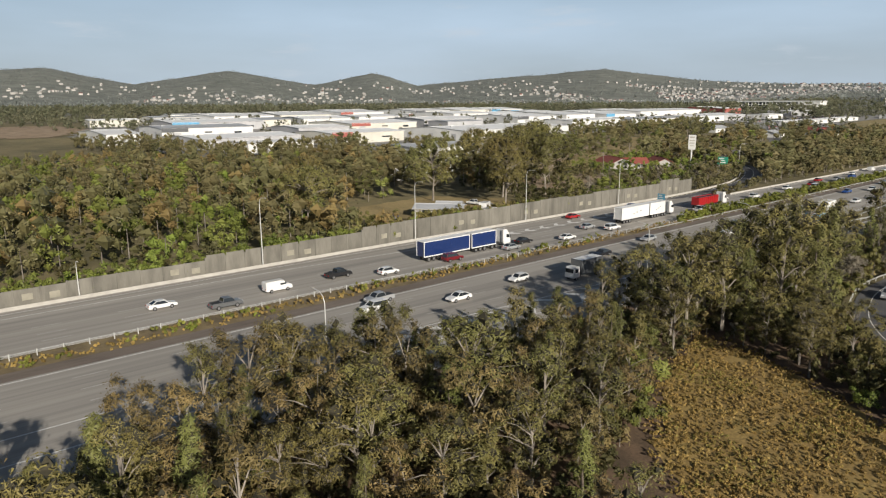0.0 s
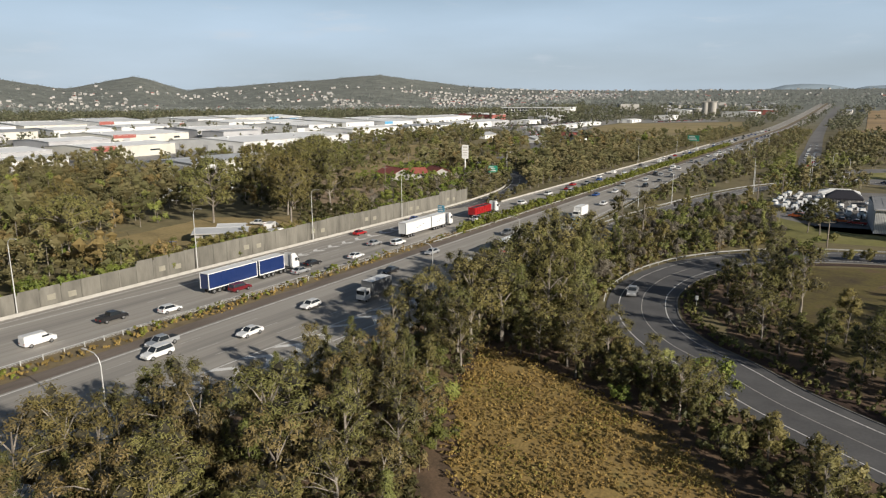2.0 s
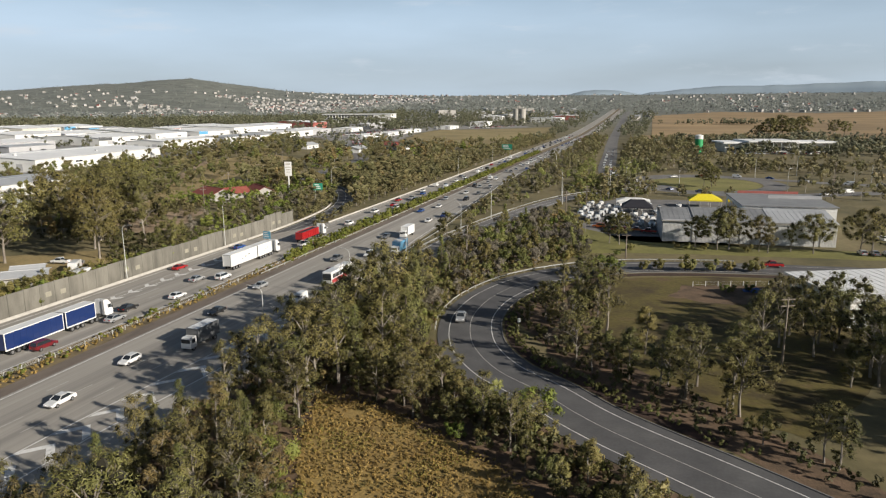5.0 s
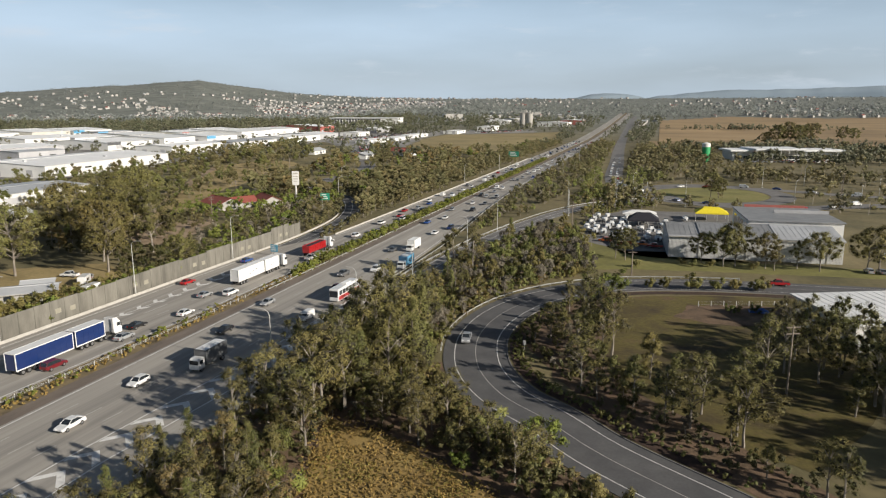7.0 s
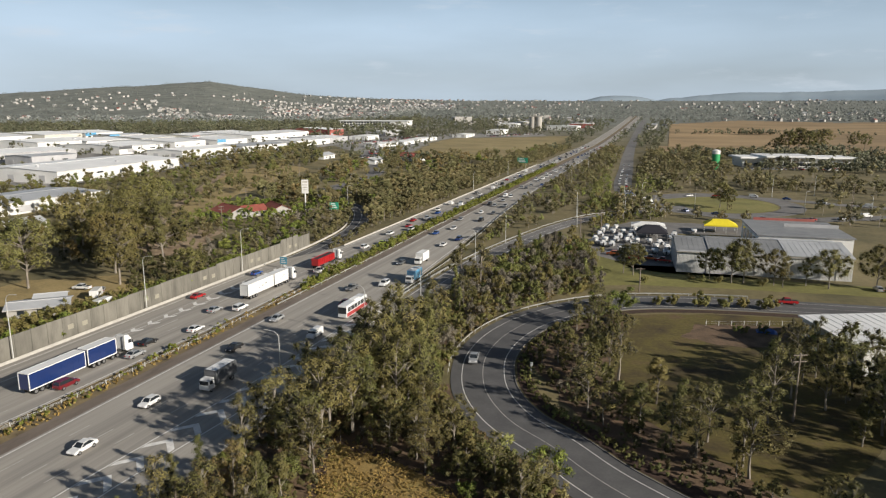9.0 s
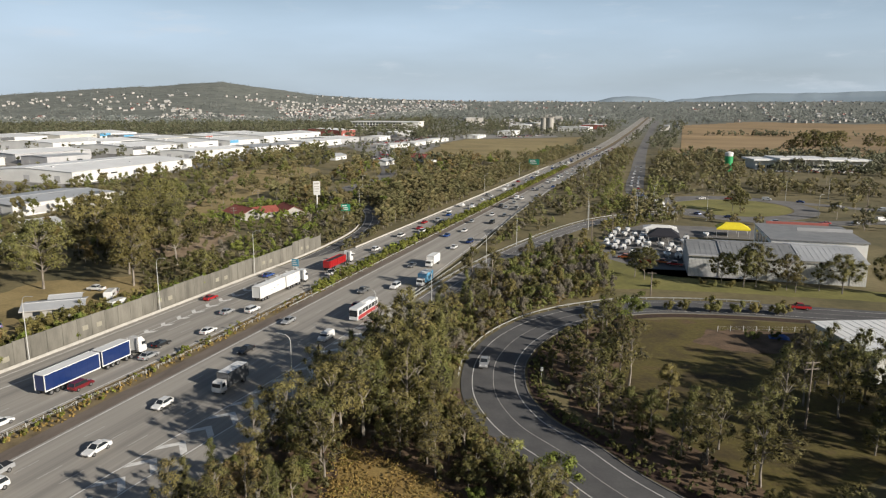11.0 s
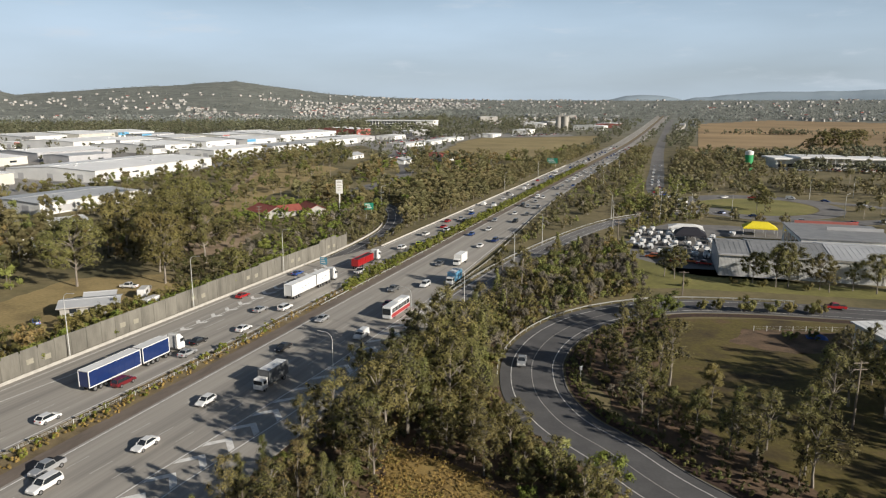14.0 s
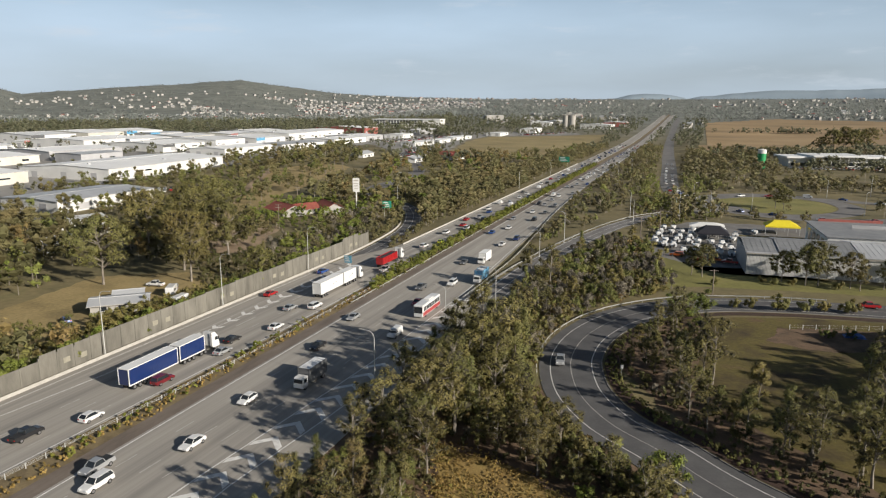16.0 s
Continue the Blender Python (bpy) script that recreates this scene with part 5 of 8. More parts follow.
# ---- woods too many to count ----
def wood(name, pts, hts, leaf, label, rng, clumps=6, per=22, size=0.9, spread=0.30, low=0.3, trunks=True, core=0.60, leafy_core=True):
    """A wood as one object: for each tree a handful of leaf clumps, and bare trunks under them."""
    P = np.array(pts)
    H = np.array(hts)
    n = len(P)
    Z = terrain(P[:, 0], P[:, 1])
    ang, q = rng.uniform(0, 2 * math.pi, (n, clumps)), np.sqrt(rng.random((n, clumps)))
    zf = rng.uniform(low + 0.06, 0.86, (n, clumps))
    mid_z, half_z = (low + 0.92) / 2, (0.96 - low) / 2
    rr = spread * 0.8 * q * np.sqrt(np.clip(1 - ((zf - mid_z * 0.92) / half_z) ** 2, 0.12, 1)) * H[:, None]
    cx, cy, cz = rr * np.cos(ang), rr * np.sin(ang), zf * H[:, None]
    C = np.stack([P[:, 0, None] + cx, P[:, 1, None] + cy, Z[:, None] + cz], -1).reshape(-1, 1, 3)
    R = (H[:, None] * rng.uniform(0.14, 0.23, (n, clumps))).reshape(-1, 1, 1)
    O = ball(n * clumps * per, rng).reshape(-1, per, 3)
    Q = C + O * R
    heart = np.stack([P[:, 0], P[:, 1], Z + 0.45 * H], -1)[:, None, None, :]
    out = unit(O).reshape(n, clumps, per, 3) * 0.6 + unit(Q.reshape(n, clumps, per, 3) - heart) * 0.4
    s = np.repeat(H / np.mean(H), clumps * per)[:, None]
    quads = cards(Q.reshape(-1, 3), size, size * 0.5, rng, out.reshape(-1, 3))
    mid = quads.mean(1, keepdims=True)
    quads = mid + (quads - mid) * (0.7 + 0.3 * s[:, :, None])
    own = rng.random(n)
    tone = np.repeat(own, clumps * per)
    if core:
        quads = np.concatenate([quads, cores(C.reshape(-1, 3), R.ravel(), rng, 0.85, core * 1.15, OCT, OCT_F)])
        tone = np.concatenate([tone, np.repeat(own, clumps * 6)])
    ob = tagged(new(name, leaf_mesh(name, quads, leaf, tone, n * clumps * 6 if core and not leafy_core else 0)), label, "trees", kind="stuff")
    if trunks:
        V, F = [], []
        for (x, y), z, h in zip(pts, Z, H):
            r = 0.011 * h + 0.03
            k = len(V)
            for q, rr in ((-0.3, r), (h * 0.55, r * 0.4)):
                for a in (0, 2.1, 4.2):
                    V.append((x + rr * math.cos(a), y + rr * math.sin(a), z + q))
            F += [(k + i, k + (i + 1) % 3, k + 3 + (i + 1) % 3, k + 3 + i) for i in range(3)]
        t = new("trunks", flat_mesh("trunks", V, F, M["bark"]))
        t.parent = ob
        tagged(t, kind="stuff")
    return ob


BUILT = []       # x, y, half size: where buildings stand
HOUSES_L = [(-246, 645, 20), (-146.6, 124, 10), (-153.5, 134.5, 6), (-198, 275, 9), (-181, 289, 9)]


def clear_left(x, y):
    if inside(YARD, x, y) or inside(DIRT_L, x, y) or inside(FIELD_L, x, y):
        return True
    if float(near_line(EXIT_RAMP[::4], x, y)) < 5.2 or float(near_line(ESTATE_ROAD[::6], x, y)) < 9 or inside(LOT, x, y):
        return True
    return any(abs(x - a) < c and abs(y - b) < c for a, b, c in HOUSES_L) or any(abs(x - a) < w and abs(y - b) < d for a, b, w, d in BUILT)


# rows of large sheds: x, y, half width, half length along the motorway, height, wall, roof
BIG = [(-425, 412, 38, 70, 8.6), (-318, 268, 20, 36, 6.2), (-560, 420, 40, 90, 7.8), (-545, 640, 44, 105, 7.8), (-650, 640, 38, 110, 8.6), (-560, 860, 40, 90, 8.6), (-650, 850, 36, 80, 8.4), (-800, 700, 55, 110, 9.4),
       (-660, 380, 36, 100, 7.8), (-790, 420, 50, 120, 9.4), (-905, 520, 40, 90, 8.6), (-470, 205, 28, 44, 6.2), (-640, 255, 34, 50, 7.0), (-450, 620, 24, 90, 7.0), (-455, 790, 22, 50, 7.0)]
SHEDS = [(-566, 1028, 46, 24, 10.0, "red_panel", "roof_white"), (-545, 143, 38, 12, 7.0, "panel_white", "roof_white"),
         (-440, 960, 14, 26, 6, "panel_white", "roof_white"), (-460, 1090, 18, 40, 7, "panel_grey", "roof_white"), (-300, 1240, 14, 34, 7, "panel_white", "roof_white"),
         (-205, 1420, 30, 24, 8, "panel_white", "roof_white"), (-180, 1520, 24, 30, 8, "red_panel", "roof_white"), (-330, 1480, 20, 40, 7, "panel_white", "roof_white"), (-356, 830, 10, 30, 4.5, "panel_white", "roof_white"), (-352, 905, 10, 34, 4.5, "panel_white", "roof_white"), (-356, 985, 10, 36, 4.5, "panel_white", "roof_white"), (-330, 1120, 12, 26, 4.5, "panel_white", "roof_white")]
rngs = random.Random(77)
for k, (x, y, w, d, h) in enumerate(BIG):
    # each block is a row of two or three buildings with yards between
    n = 1 if d < 75 else 2 if d < 100 else 3
    for i in range(n):
        q = d / n
        SHEDS.append((x + rngs.uniform(-5, 5) * (n > 1), y - d + q * (2 * i + 1), w * rngs.uniform(0.8, 1.0) if n > 1 else w, q - rngs.uniform(2.5, 8), h * rngs.uniform(0.8, 1.1),
                      rngs.choice(("panel_white", "panel_white", "panel_grey", "panel_cream")), rngs.choice(("roof_white", "roof_white", "roof_white", "roof_white", "roof_grey"))))
ESTATE = [(-385, 150), (-372, 330), (-385, 520), (-410, 720), (-400, 900), (-420, 1060), (-600, 1000), (-760, 800), (-960, 640), (-970, 400), (-800, 200), (-600, 130)]
for _ in range(1500):
    # smaller units fill the yards between the large sheds
    x, y, w, d = rngs.uniform(-960, -392), rngs.uniform(190, 1090), rngs.uniform(14, 34), rngs.uniform(20, 44)
    if len(SHEDS) < 92 and inside(ESTATE, x - w, y) and inside(ESTATE, x + w, y) and math.hypot(x - w, y + d) < 1090 and not any(abs(x - q[0]) < w + q[2] + 7 and abs(y - q[1]) < d + q[3] + 7 for q in SHEDS):
        SHEDS.append((x, y, w, d, rngs.uniform(6.0, 9.0), rngs.choice(("panel_white", "panel_white", "panel_cream", "panel_grey")), rngs.choice(("roof_white", "roof_white", "roof_white", "roof_grey"))))
BANK = [(-206, 214), (-232, 262), (-262, 320), (-300, 400), (-336, 470), (-330, 540), (-290, 520), (-268, 440), (-236, 330), (-206, 264)]
TRACK = smooth_line([(-166, 190), (-180, 204), (-200, 226), (-228, 268), (-256, 318), (-300, 400), (-335, 470)], 8)
patch("ground_bank", BANK, 0.03, M["dry_lawn"], "dry grassy slope with scattered trees", "ground", 6.0, 2.5)
single("ground_track", ribbon(offset(TRACK, -2.6), offset(TRACK, 2.6), 0.75), M["dirt"], "pale dirt track climbing a dry slope", "track", kind="structure")
def paved(name, poly, z, step, material, label, category):
    """An area laid over sloping land, cell by cell."""
    bm = bmesh.new()
    grid = {}
    xs, ys = [p[0] for p in poly], [p[1] for p in poly]

    def at_(i, j):
        if (i, j) not in grid:
            grid[(i, j)] = bm.verts.new((i * step, j * step, tz(i * step, j * step) + z))
        return grid[(i, j)]

    for i in range(int(min(xs) / step) - 1, int(max(xs) / step) + 1):
        for j in range(int(min(ys) / step) - 1, int(max(ys) / step) + 1):
            if inside(poly, (i + 0.5) * step, (j + 0.5) * step):
                bm.faces.new((at_(i, j), at_(i + 1, j), at_(i + 1, j + 1), at_(i, j + 1)))
    return single(name, bm, material, label, category, kind="structure")


paved("ground_field_east", FIELD_R, 0.3, 20.0, M["field"], "broad dry tan paddock", "field")
paved("ground_estate", ESTATE, 0.45, 8.0, M["yard"], "grey paved yards and streets of the industrial estate", "yard")
patch("ground_carpark", [(-292, 200), (-296, 226), (-345, 300), (-378, 330), (-384, 236), (-340, 196)], 0.06, M["asphalt_old"], "grey car park between sheds", "car park", 6.0, 1.0)
paved("ground_lot", LOT, 0.12, 8.0, M["yard"], "pale paved sales lots beside an empty field", "yard")
single("road_estate", ribbon(offset(ESTATE_ROAD, -6), offset(ESTATE_ROAD, 6), 0.12, 0.3), M["asphalt_old"], "pale asphalt road into the industrial estate", "road", kind="structure")
paved("ground_sand", [(-620, 56), (-606, 118), (-690, 165), (-800, 160), (-820, 60)], 0.3, 8.0, M["dirt"], "bare sandy building ground beside the estate", "ground")
BUILT.append((-520, 1290, 76, 34))
for x, y, w, d, h, *_ in SHEDS:
    BUILT.append((x, y, w + 9, d + 9))

rng = random.Random(31)
nrg = np.random.default_rng(31)


def split(pts, *shares):
    """Deal the places out at random by shares."""
    out = [[] for _ in shares]
    for p in pts:
        out[rng.choices(range(len(shares)), shares)[0]].append(p)
    return out


# dense bush in the south
zone = [(-131, -160), (-131, 112), (-150, 88), (-178, 96), (-186, 130), (-225, 140), (-270, 150), (-330, 140), (-420, 120), (-420, -160)]
trees = scatter(zone, 900, 5.0, rng, clear_left, 14)
height = lambda p, lo, hi: [rng.uniform(lo, hi) * (0.6 if x > -138 else 1.0 if x > -290 else 0.6) for x, y in p]
olive, rusty, fresh = split(trees, 4, 2, 5)
wood("eucalypt_wood", olive, height(olive, 9, 17), M["wood_leaf"], "dense olive-brown eucalypt bush behind the noise wall", nrg, 11, 36, 0.66, 0.42, 0.14)
wood("rusty_wood", rusty, height(rusty, 8, 15), M["brown_leaf"], "brownish dry trees among the bush", nrg, 10, 36, 0.66, 0.42, 0.14)
wood("green_wood", fresh, height(fresh, 6, 12), M["green_leaf"], "fresher green trees among the bush", nrg, 10, 36, 0.62, 0.45, 0.1)
# trees between the bush and the estate, and round the house behind the wall
trees = scatter([(-250, 150), (-330, 138), (-430, 118), (-520, 110), (-500, 190), (-420, 280), (-360, 240), (-300, 196)], 170, 6.0, rng, clear_left, 16)
wood("estate_edge_trees", trees, [rng.uniform(7, 13) for p in trees], M["wood_leaf"], "olive trees at the edge of the industrial estate", nrg, 9, 28, 0.75, 0.42, 0.12)
trees = scatter([(-131, 96), (-131, 118), (-143, 112), (-158, 104), (-160, 84), (-140, 82)], 40, 3.0, rng, None, 20)
trees += scatter([(-131.5, 112), (-131.5, 152), (-138, 152), (-141, 130), (-144.5, 116), (-143, 110)], 58, 2.1, rng, None, 30)
more = scatter([(-183, 112), (-187, 150), (-184, 180), (-200, 205), (-300, 205), (-290, 150), (-225, 138)], 75, 5.5, rng, clear_left, 20)
olive, fresh, bright = split(more, 5, 2, 1)
wood("paddock_trees", olive, [rng.uniform(6, 14) for p in olive], M["wood_leaf"], "olive gum trees round a dry paddock", nrg, 11, 34, 0.62, 0.42, 0.2)
wood("paddock_rusty_trees", fresh, [rng.uniform(6, 12) for p in fresh], M["brown_leaf"], "brownish gum trees round a dry paddock", nrg, 10, 34, 0.62, 0.42, 0.2)
wood("paddock_wattles", bright, [rng.uniform(5, 8) for p in bright], M["wattle"], "yellow-green rounded trees round a dry paddock", nrg, 11, 34, 0.6, 0.5, 0.1)
wood("yard_shrubs", trees, [rng.uniform(2.6, 4.8) for p in trees], M["eucalypt"], "shrubs round the low house behind the noise wall", nrg, 8, 32, 0.5, 0.5, 0.1)
# shrubs between the dirt clearing and the wall
trees = scatter([(-133.5, 186), (-133.5, 222), (-146, 268), (-150, 300), (-166, 298), (-172, 268), (-160, 236), (-156, 196)], 130, 3.6, rng, clear_left, 20)
olive, fresh, dry = split(trees, 4, 4, 3)
wood("clearing_shrubs", olive, [rng.uniform(3, 7) for p in olive], M["wood_leaf"], "olive shrubs round a dirt clearing", nrg, 8, 28, 0.55, 0.5, 0.1)
wood("garden_trees", fresh, [rng.uniform(3, 6.5) for p in fresh], M["green_leaf"], "green garden trees round red-roofed houses", nrg, 8, 28, 0.55, 0.5, 0.1)
wood("dry_shrubs", dry, [rng.uniform(3, 6) for p in dry], M["grey_bush"], "grey half-bare shrubs round a dirt clearing", nrg, 7, 30, 0.6, 0.5, 0.1, core=0.4)
trees = scatter([(-172, 236), (-166, 300), (-186, 304), (-214, 300), (-216, 268), (-204, 246)], 60, 3.6, rng, lambda x, y: clear_left(x, y) or inside(BANK, x, y), 20)
wood("house_shrubs", trees, [rng.uniform(3.5, 6.5) if y < 285 else rng.uniform(5, 9) for x, y in trees], M["green_leaf"], "garden shrubs round red-roofed houses", nrg, 8, 28, 0.55, 0.5, 0.1)
trees = scatter([(-122, 256), (-119, 460), (-176, 460), (-168, 350), (-143, 312), (-131, 270)], 230, 3.8, rng, clear_left, 20)
wood("ramp_trees", trees, [rng.uniform(6, 12) for p in trees], M["wood_leaf"], "trees between the motorway and the exit ramp", nrg, 9, 24, 0.75, 0.42, 0.12)
trees = scatter([(-134, 140), (-134, 188), (-156, 196), (-180, 188), (-216, 232), (-200, 176), (-160, 168)], 150, 3.2, rng, clear_left, 16)
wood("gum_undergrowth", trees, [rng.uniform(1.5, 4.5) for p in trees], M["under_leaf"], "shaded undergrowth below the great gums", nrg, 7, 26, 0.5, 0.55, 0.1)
# scattered trees on the open slope, and a row beyond it
trees = scatter([(-205, 190), (-212, 262), (-262, 420), (-330, 640), (-420, 640), (-390, 300), (-300, 190)], 290, 5.4, rng, lambda x, y: clear_left(x, y) and not inside(BANK, x, y) or inside(BANK, x, y) and rng.random() < 0.15, 16)
trees += [(-346 - 69 * f + rng.gauss(0, 5), 498 + 247 * f + rng.gauss(0, 4)) for f in np.linspace(0, 1, 60)]
olive, fresh = split(trees, 3, 2)
wood("slope_trees", olive, [rng.uniform(7, 14) for p in olive], M["wood_leaf"], "scattered gum trees on a dry slope", nrg, 10, 26, 0.8, 0.42, 0.14)
wood("slope_pines", fresh, [rng.uniform(6, 12) for p in fresh], M["casuarina"], "darker upright trees on a dry slope", nrg, 10, 26, 0.75, 0.36, 0.1)
trees = scatter(DIRT_L, 26, 4.2, rng, None, 30)
wood("dirt_trees", trees, [rng.uniform(3.5, 8) for p in trees], M["wood_leaf"], "scattered gum trees on bare pale dirt", nrg, 10, 30, 0.6, 0.42, 0.2)
near_wall = [(rng.uniform(-133.5, -128.6), y) for y in np.linspace(-60, 224, 320)]
wood("wall_shrubs", near_wall, [rng.uniform(2.2, 5.2) for p in near_wall], M["green_leaf"], "leafy green shrubs behind the noise wall", nrg, 6, 30, 0.5, 0.6, 0.08, False)
spots = scatter([(-134, -20), (-134, 150), (-190, 90), (-230, 200), (-260, 100), (-220, -20)], 420, 4.2, rng, clear_left, 8)
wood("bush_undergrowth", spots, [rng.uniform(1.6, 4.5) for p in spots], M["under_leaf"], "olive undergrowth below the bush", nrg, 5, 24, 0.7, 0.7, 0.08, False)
# roadside strips
spots = [(rng.uniform(-119.4, -116.2) - 0.12 * max(0, y - 236), y) for y in np.linspace(212, 262, 46)]
spots = [p for p in spots if near_line(EXIT_RAMP[::3], *p) > 4.6]
spots += [p for p in offset(EXIT_RAMP, -6.6)[14:] for k in (0, 1)]
spots = [(x + rng.uniform(-1.6, 0.6), y + rng.uniform(-2, 2)) for x, y in spots]
wood("ramp_verge_shrubs", spots, [rng.uniform(1.6, 4.2) for p in spots], M["wood_leaf"], "olive shrubs beside the exit ramp", nrg, 8, 26, 0.5, 0.5, 0.1)
strip = [(-117.0 - 2 - rng.random() ** 1.5 * (22 if y < 300 else 34) - (2 if y < 260 else 0), y) for y in np.linspace(228, 900, 620)]
strip = [p for p in strip if float(near_line(EXIT_RAMP[::3], *p)) > 5.6]
wood("verge_scrub", strip, [rng.uniform(2.4, 5.5) if x > -121 and y < 256 else rng.uniform(5.0, 9.0) for x, y in strip], M["wood_leaf"], "scrubby trees and shrubs on the motorway verge", nrg, 7, 22, 0.75, 0.45, 0.12)
strip = [(rng.uniform(float(np.interp(y, (262, 330, 480, 900), (-66, -71, -74.5, -75))), float(np.interp(y, (262, 330, 480, 900), (-58, -50, -40, -52)))), y) for y in np.linspace(250, 900, 760)]
strip = [p for p in strip if float(near_line(ON_RAMP[::3], *p)) > 7 and float(near_line(SERVICE, *p)) > 8]
strip = [p for p in strip if noise.noise(Vector((p[0] / 9.0, p[1] / 22.0, 4.0))) > -0.12]
olive, fresh, dry = split(strip, 6, 3, 2)
wood("verge_trees", olive, [rng.uniform(3, 7.5) * (1.25 if y > 420 else 1) for x, y in olive], M["wood_leaf"], "trees between the motorway and the service road", nrg, 8, 22, 0.75, 0.42, 0.12)
wood("verge_wattles", fresh, [rng.uniform(2, 5.5) for p in fresh], M["wattle"], "yellow-green wattles between the motorway and the service road", nrg, 7, 22, 0.65, 0.5, 0.1)
wood("verge_brush", dry, [rng.uniform(2, 4.5) for p in dry], M["grey_bush"], "grey brushwood between the motorway and the service road", nrg, 6, 24, 0.6, 0.5, 0.1, core=0.4)
zone = [(-142, 304), (-160, 302), (-204, 304), (-236, 420), (-300, 640), (-290, 690), (-170, 700), (-138, 820), (-150, 560), (-132, 400)]
spots = scatter(zone, 560, 5.4, rng, clear_left, 14)
spots = [p for p in spots if p[1] < 400 or noise.noise(Vector((p[0] / 30.0, p[1] / 30.0, 2.0))) > 0.0]
olive, fresh, rusty = split(spots, 5, 3, 2)
wood("middle_wood", fresh, [rng.uniform(4, 10) for p in fresh], M["green_leaf"], "greener small trees between the exit ramp and the estate", nrg, 9, 22, 0.85, 0.48, 0.1)
wood("estate_wood", olive, [rng.uniform(5, 16) for p in olive], M["wood_leaf"], "mixed olive trees between the exit ramp and the estate", nrg, 9, 22, 0.95, 0.42, 0.12)
wood("brown_wood", rusty, [rng.uniform(6, 12) for p in rusty], M["brown_leaf"], "brownish trees between the exit ramp and the estate", nrg, 9, 22, 0.9, 0.42, 0.12)
# median planting: low clumps near, a hedge further on
low = [(rng.uniform(-99.4, -95.8), y + rng.uniform(-3, 3)) for y in np.linspace(-60, 172, 210) if noise.noise(Vector((y / 6.0, 0.5, 0))) > -0.05]
wood("median_shrubs", low, [rng.uniform(0.6, 1.7) for p in low], M["hedge"], "low olive shrubs and dry grass in the median", nrg, 4, 35, 0.34, 0.9, 0.1, False)
low = [(rng.uniform(-98.8, -95.6), y) for y in np.linspace(-60, 172, 190)]
wood("median_grass", low, [rng.uniform(0.5, 1.0) for p in low], M["dry_tuft"], "dry golden grass tufts in the median", nrg, 5, 35, 0.29, 1.6, 0.05, False, core=0)
hedge = [(rng.uniform(-98.6, -95.4), y) for y in np.linspace(166, 620, 420)]
wood("median_hedge", hedge, [rng.uniform(2.2, 3.6) for p in hedge], M["hedge"], "dense yellow-green hedge in the motorway median", nrg, 6, 24, 0.59, 0.6, 0.12, False)
# shrubs in front of the noise wall's back and round the interchange
ix = [(rng.uniform(-24, 200), rng.uniform(300, 860)) for _ in range(2400)]
ok = lambda x, y: (float(near_line(SERVICE, x, y)) > 9 and float(near_line(CROSS, x, y)) > 9 and float(near_line(CROSS_B, x, y)) > 8 and not inside(BOATS, x, y)
                   and ((x - 28) / 46) ** 2 + ((y - 399) / 51) ** 2 > 1 and not (50 < x < 190 and 540 < y < 800 and rng.random() < 0.9) and not (0 < x < 110 and y < 335) and not (y < 470 and x > 60 and rng.random() < 0.8))
ix = [p for p in ix if ok(*p) and noise.noise(Vector((p[0] / 26.0, p[1] / 26.0, 7.0))) > -0.25][:840]
wood("interchange_trees", ix, [rng.uniform(4, 12) for p in ix], M["wood_leaf"], "dark trees around the interchange", nrg, 6, 21, 1.03, 0.45, 0.12)
spots = scatter([(-30, 330), (-46, 420), (-44, 520), (-8, 520), (8, 470), (-14, 420), (-18, 396), (6, 344), (0, 330)], 150, 3.0, rng, lambda x, y: near_line(SERVICE, x, y) < 8.5 or near_line(ON_RAMP[::4], x, y) < 7 or ((x - 28) / 45) ** 2 + ((y - 399) / 50) ** 2 < 1 or near_line(CROSS_B, x, y) < 7, 20)
wood("junction_shrubs", spots, [rng.uniform(2.2, 6.0) for p in spots], M["wattle"], "yellow-green shrubs round the junction", nrg, 7, 24, 0.6, 0.5, 0.1)
# scrub along the outside of the entry ramp
spots = scatter([(-30, 236), (-26, 262), (-30, 300), (-42, 350), (-36, 420), (-22, 420), (-24, 352), (-12, 330), (-20, 300), (-26, 250), (-18, 230)], 170, 2.8, rng, lambda x, y: float(near_line(ON_RAMP[::4], x, y)) < 7 or float(near_line(SERVICE, x, y)) < 8 or bool(inside(BOATS, x, y)), 14)
olive, fresh, dry = split(spots, 5, 3, 2)
wood("ramp_scrub", olive, [rng.uniform(2, 5.5) for p in olive], M["eucalypt"], "olive shrubs beside the entry ramp", nrg, 8, 24, 0.55, 0.5, 0.1)
wood("ramp_wattles", fresh, [rng.uniform(1.5, 4) for p in fresh], M["wattle"], "yellow-green shrubs beside the entry ramp", nrg, 7, 24, 0.5, 0.5, 0.1, False)
wood("ramp_brush", dry, [rng.uniform(1.5, 4) for p in dry], M["grey_bush"], "grey brushwood beside the entry ramp", nrg, 6, 26, 0.5, 0.5, 0.1, False, core=0.4)
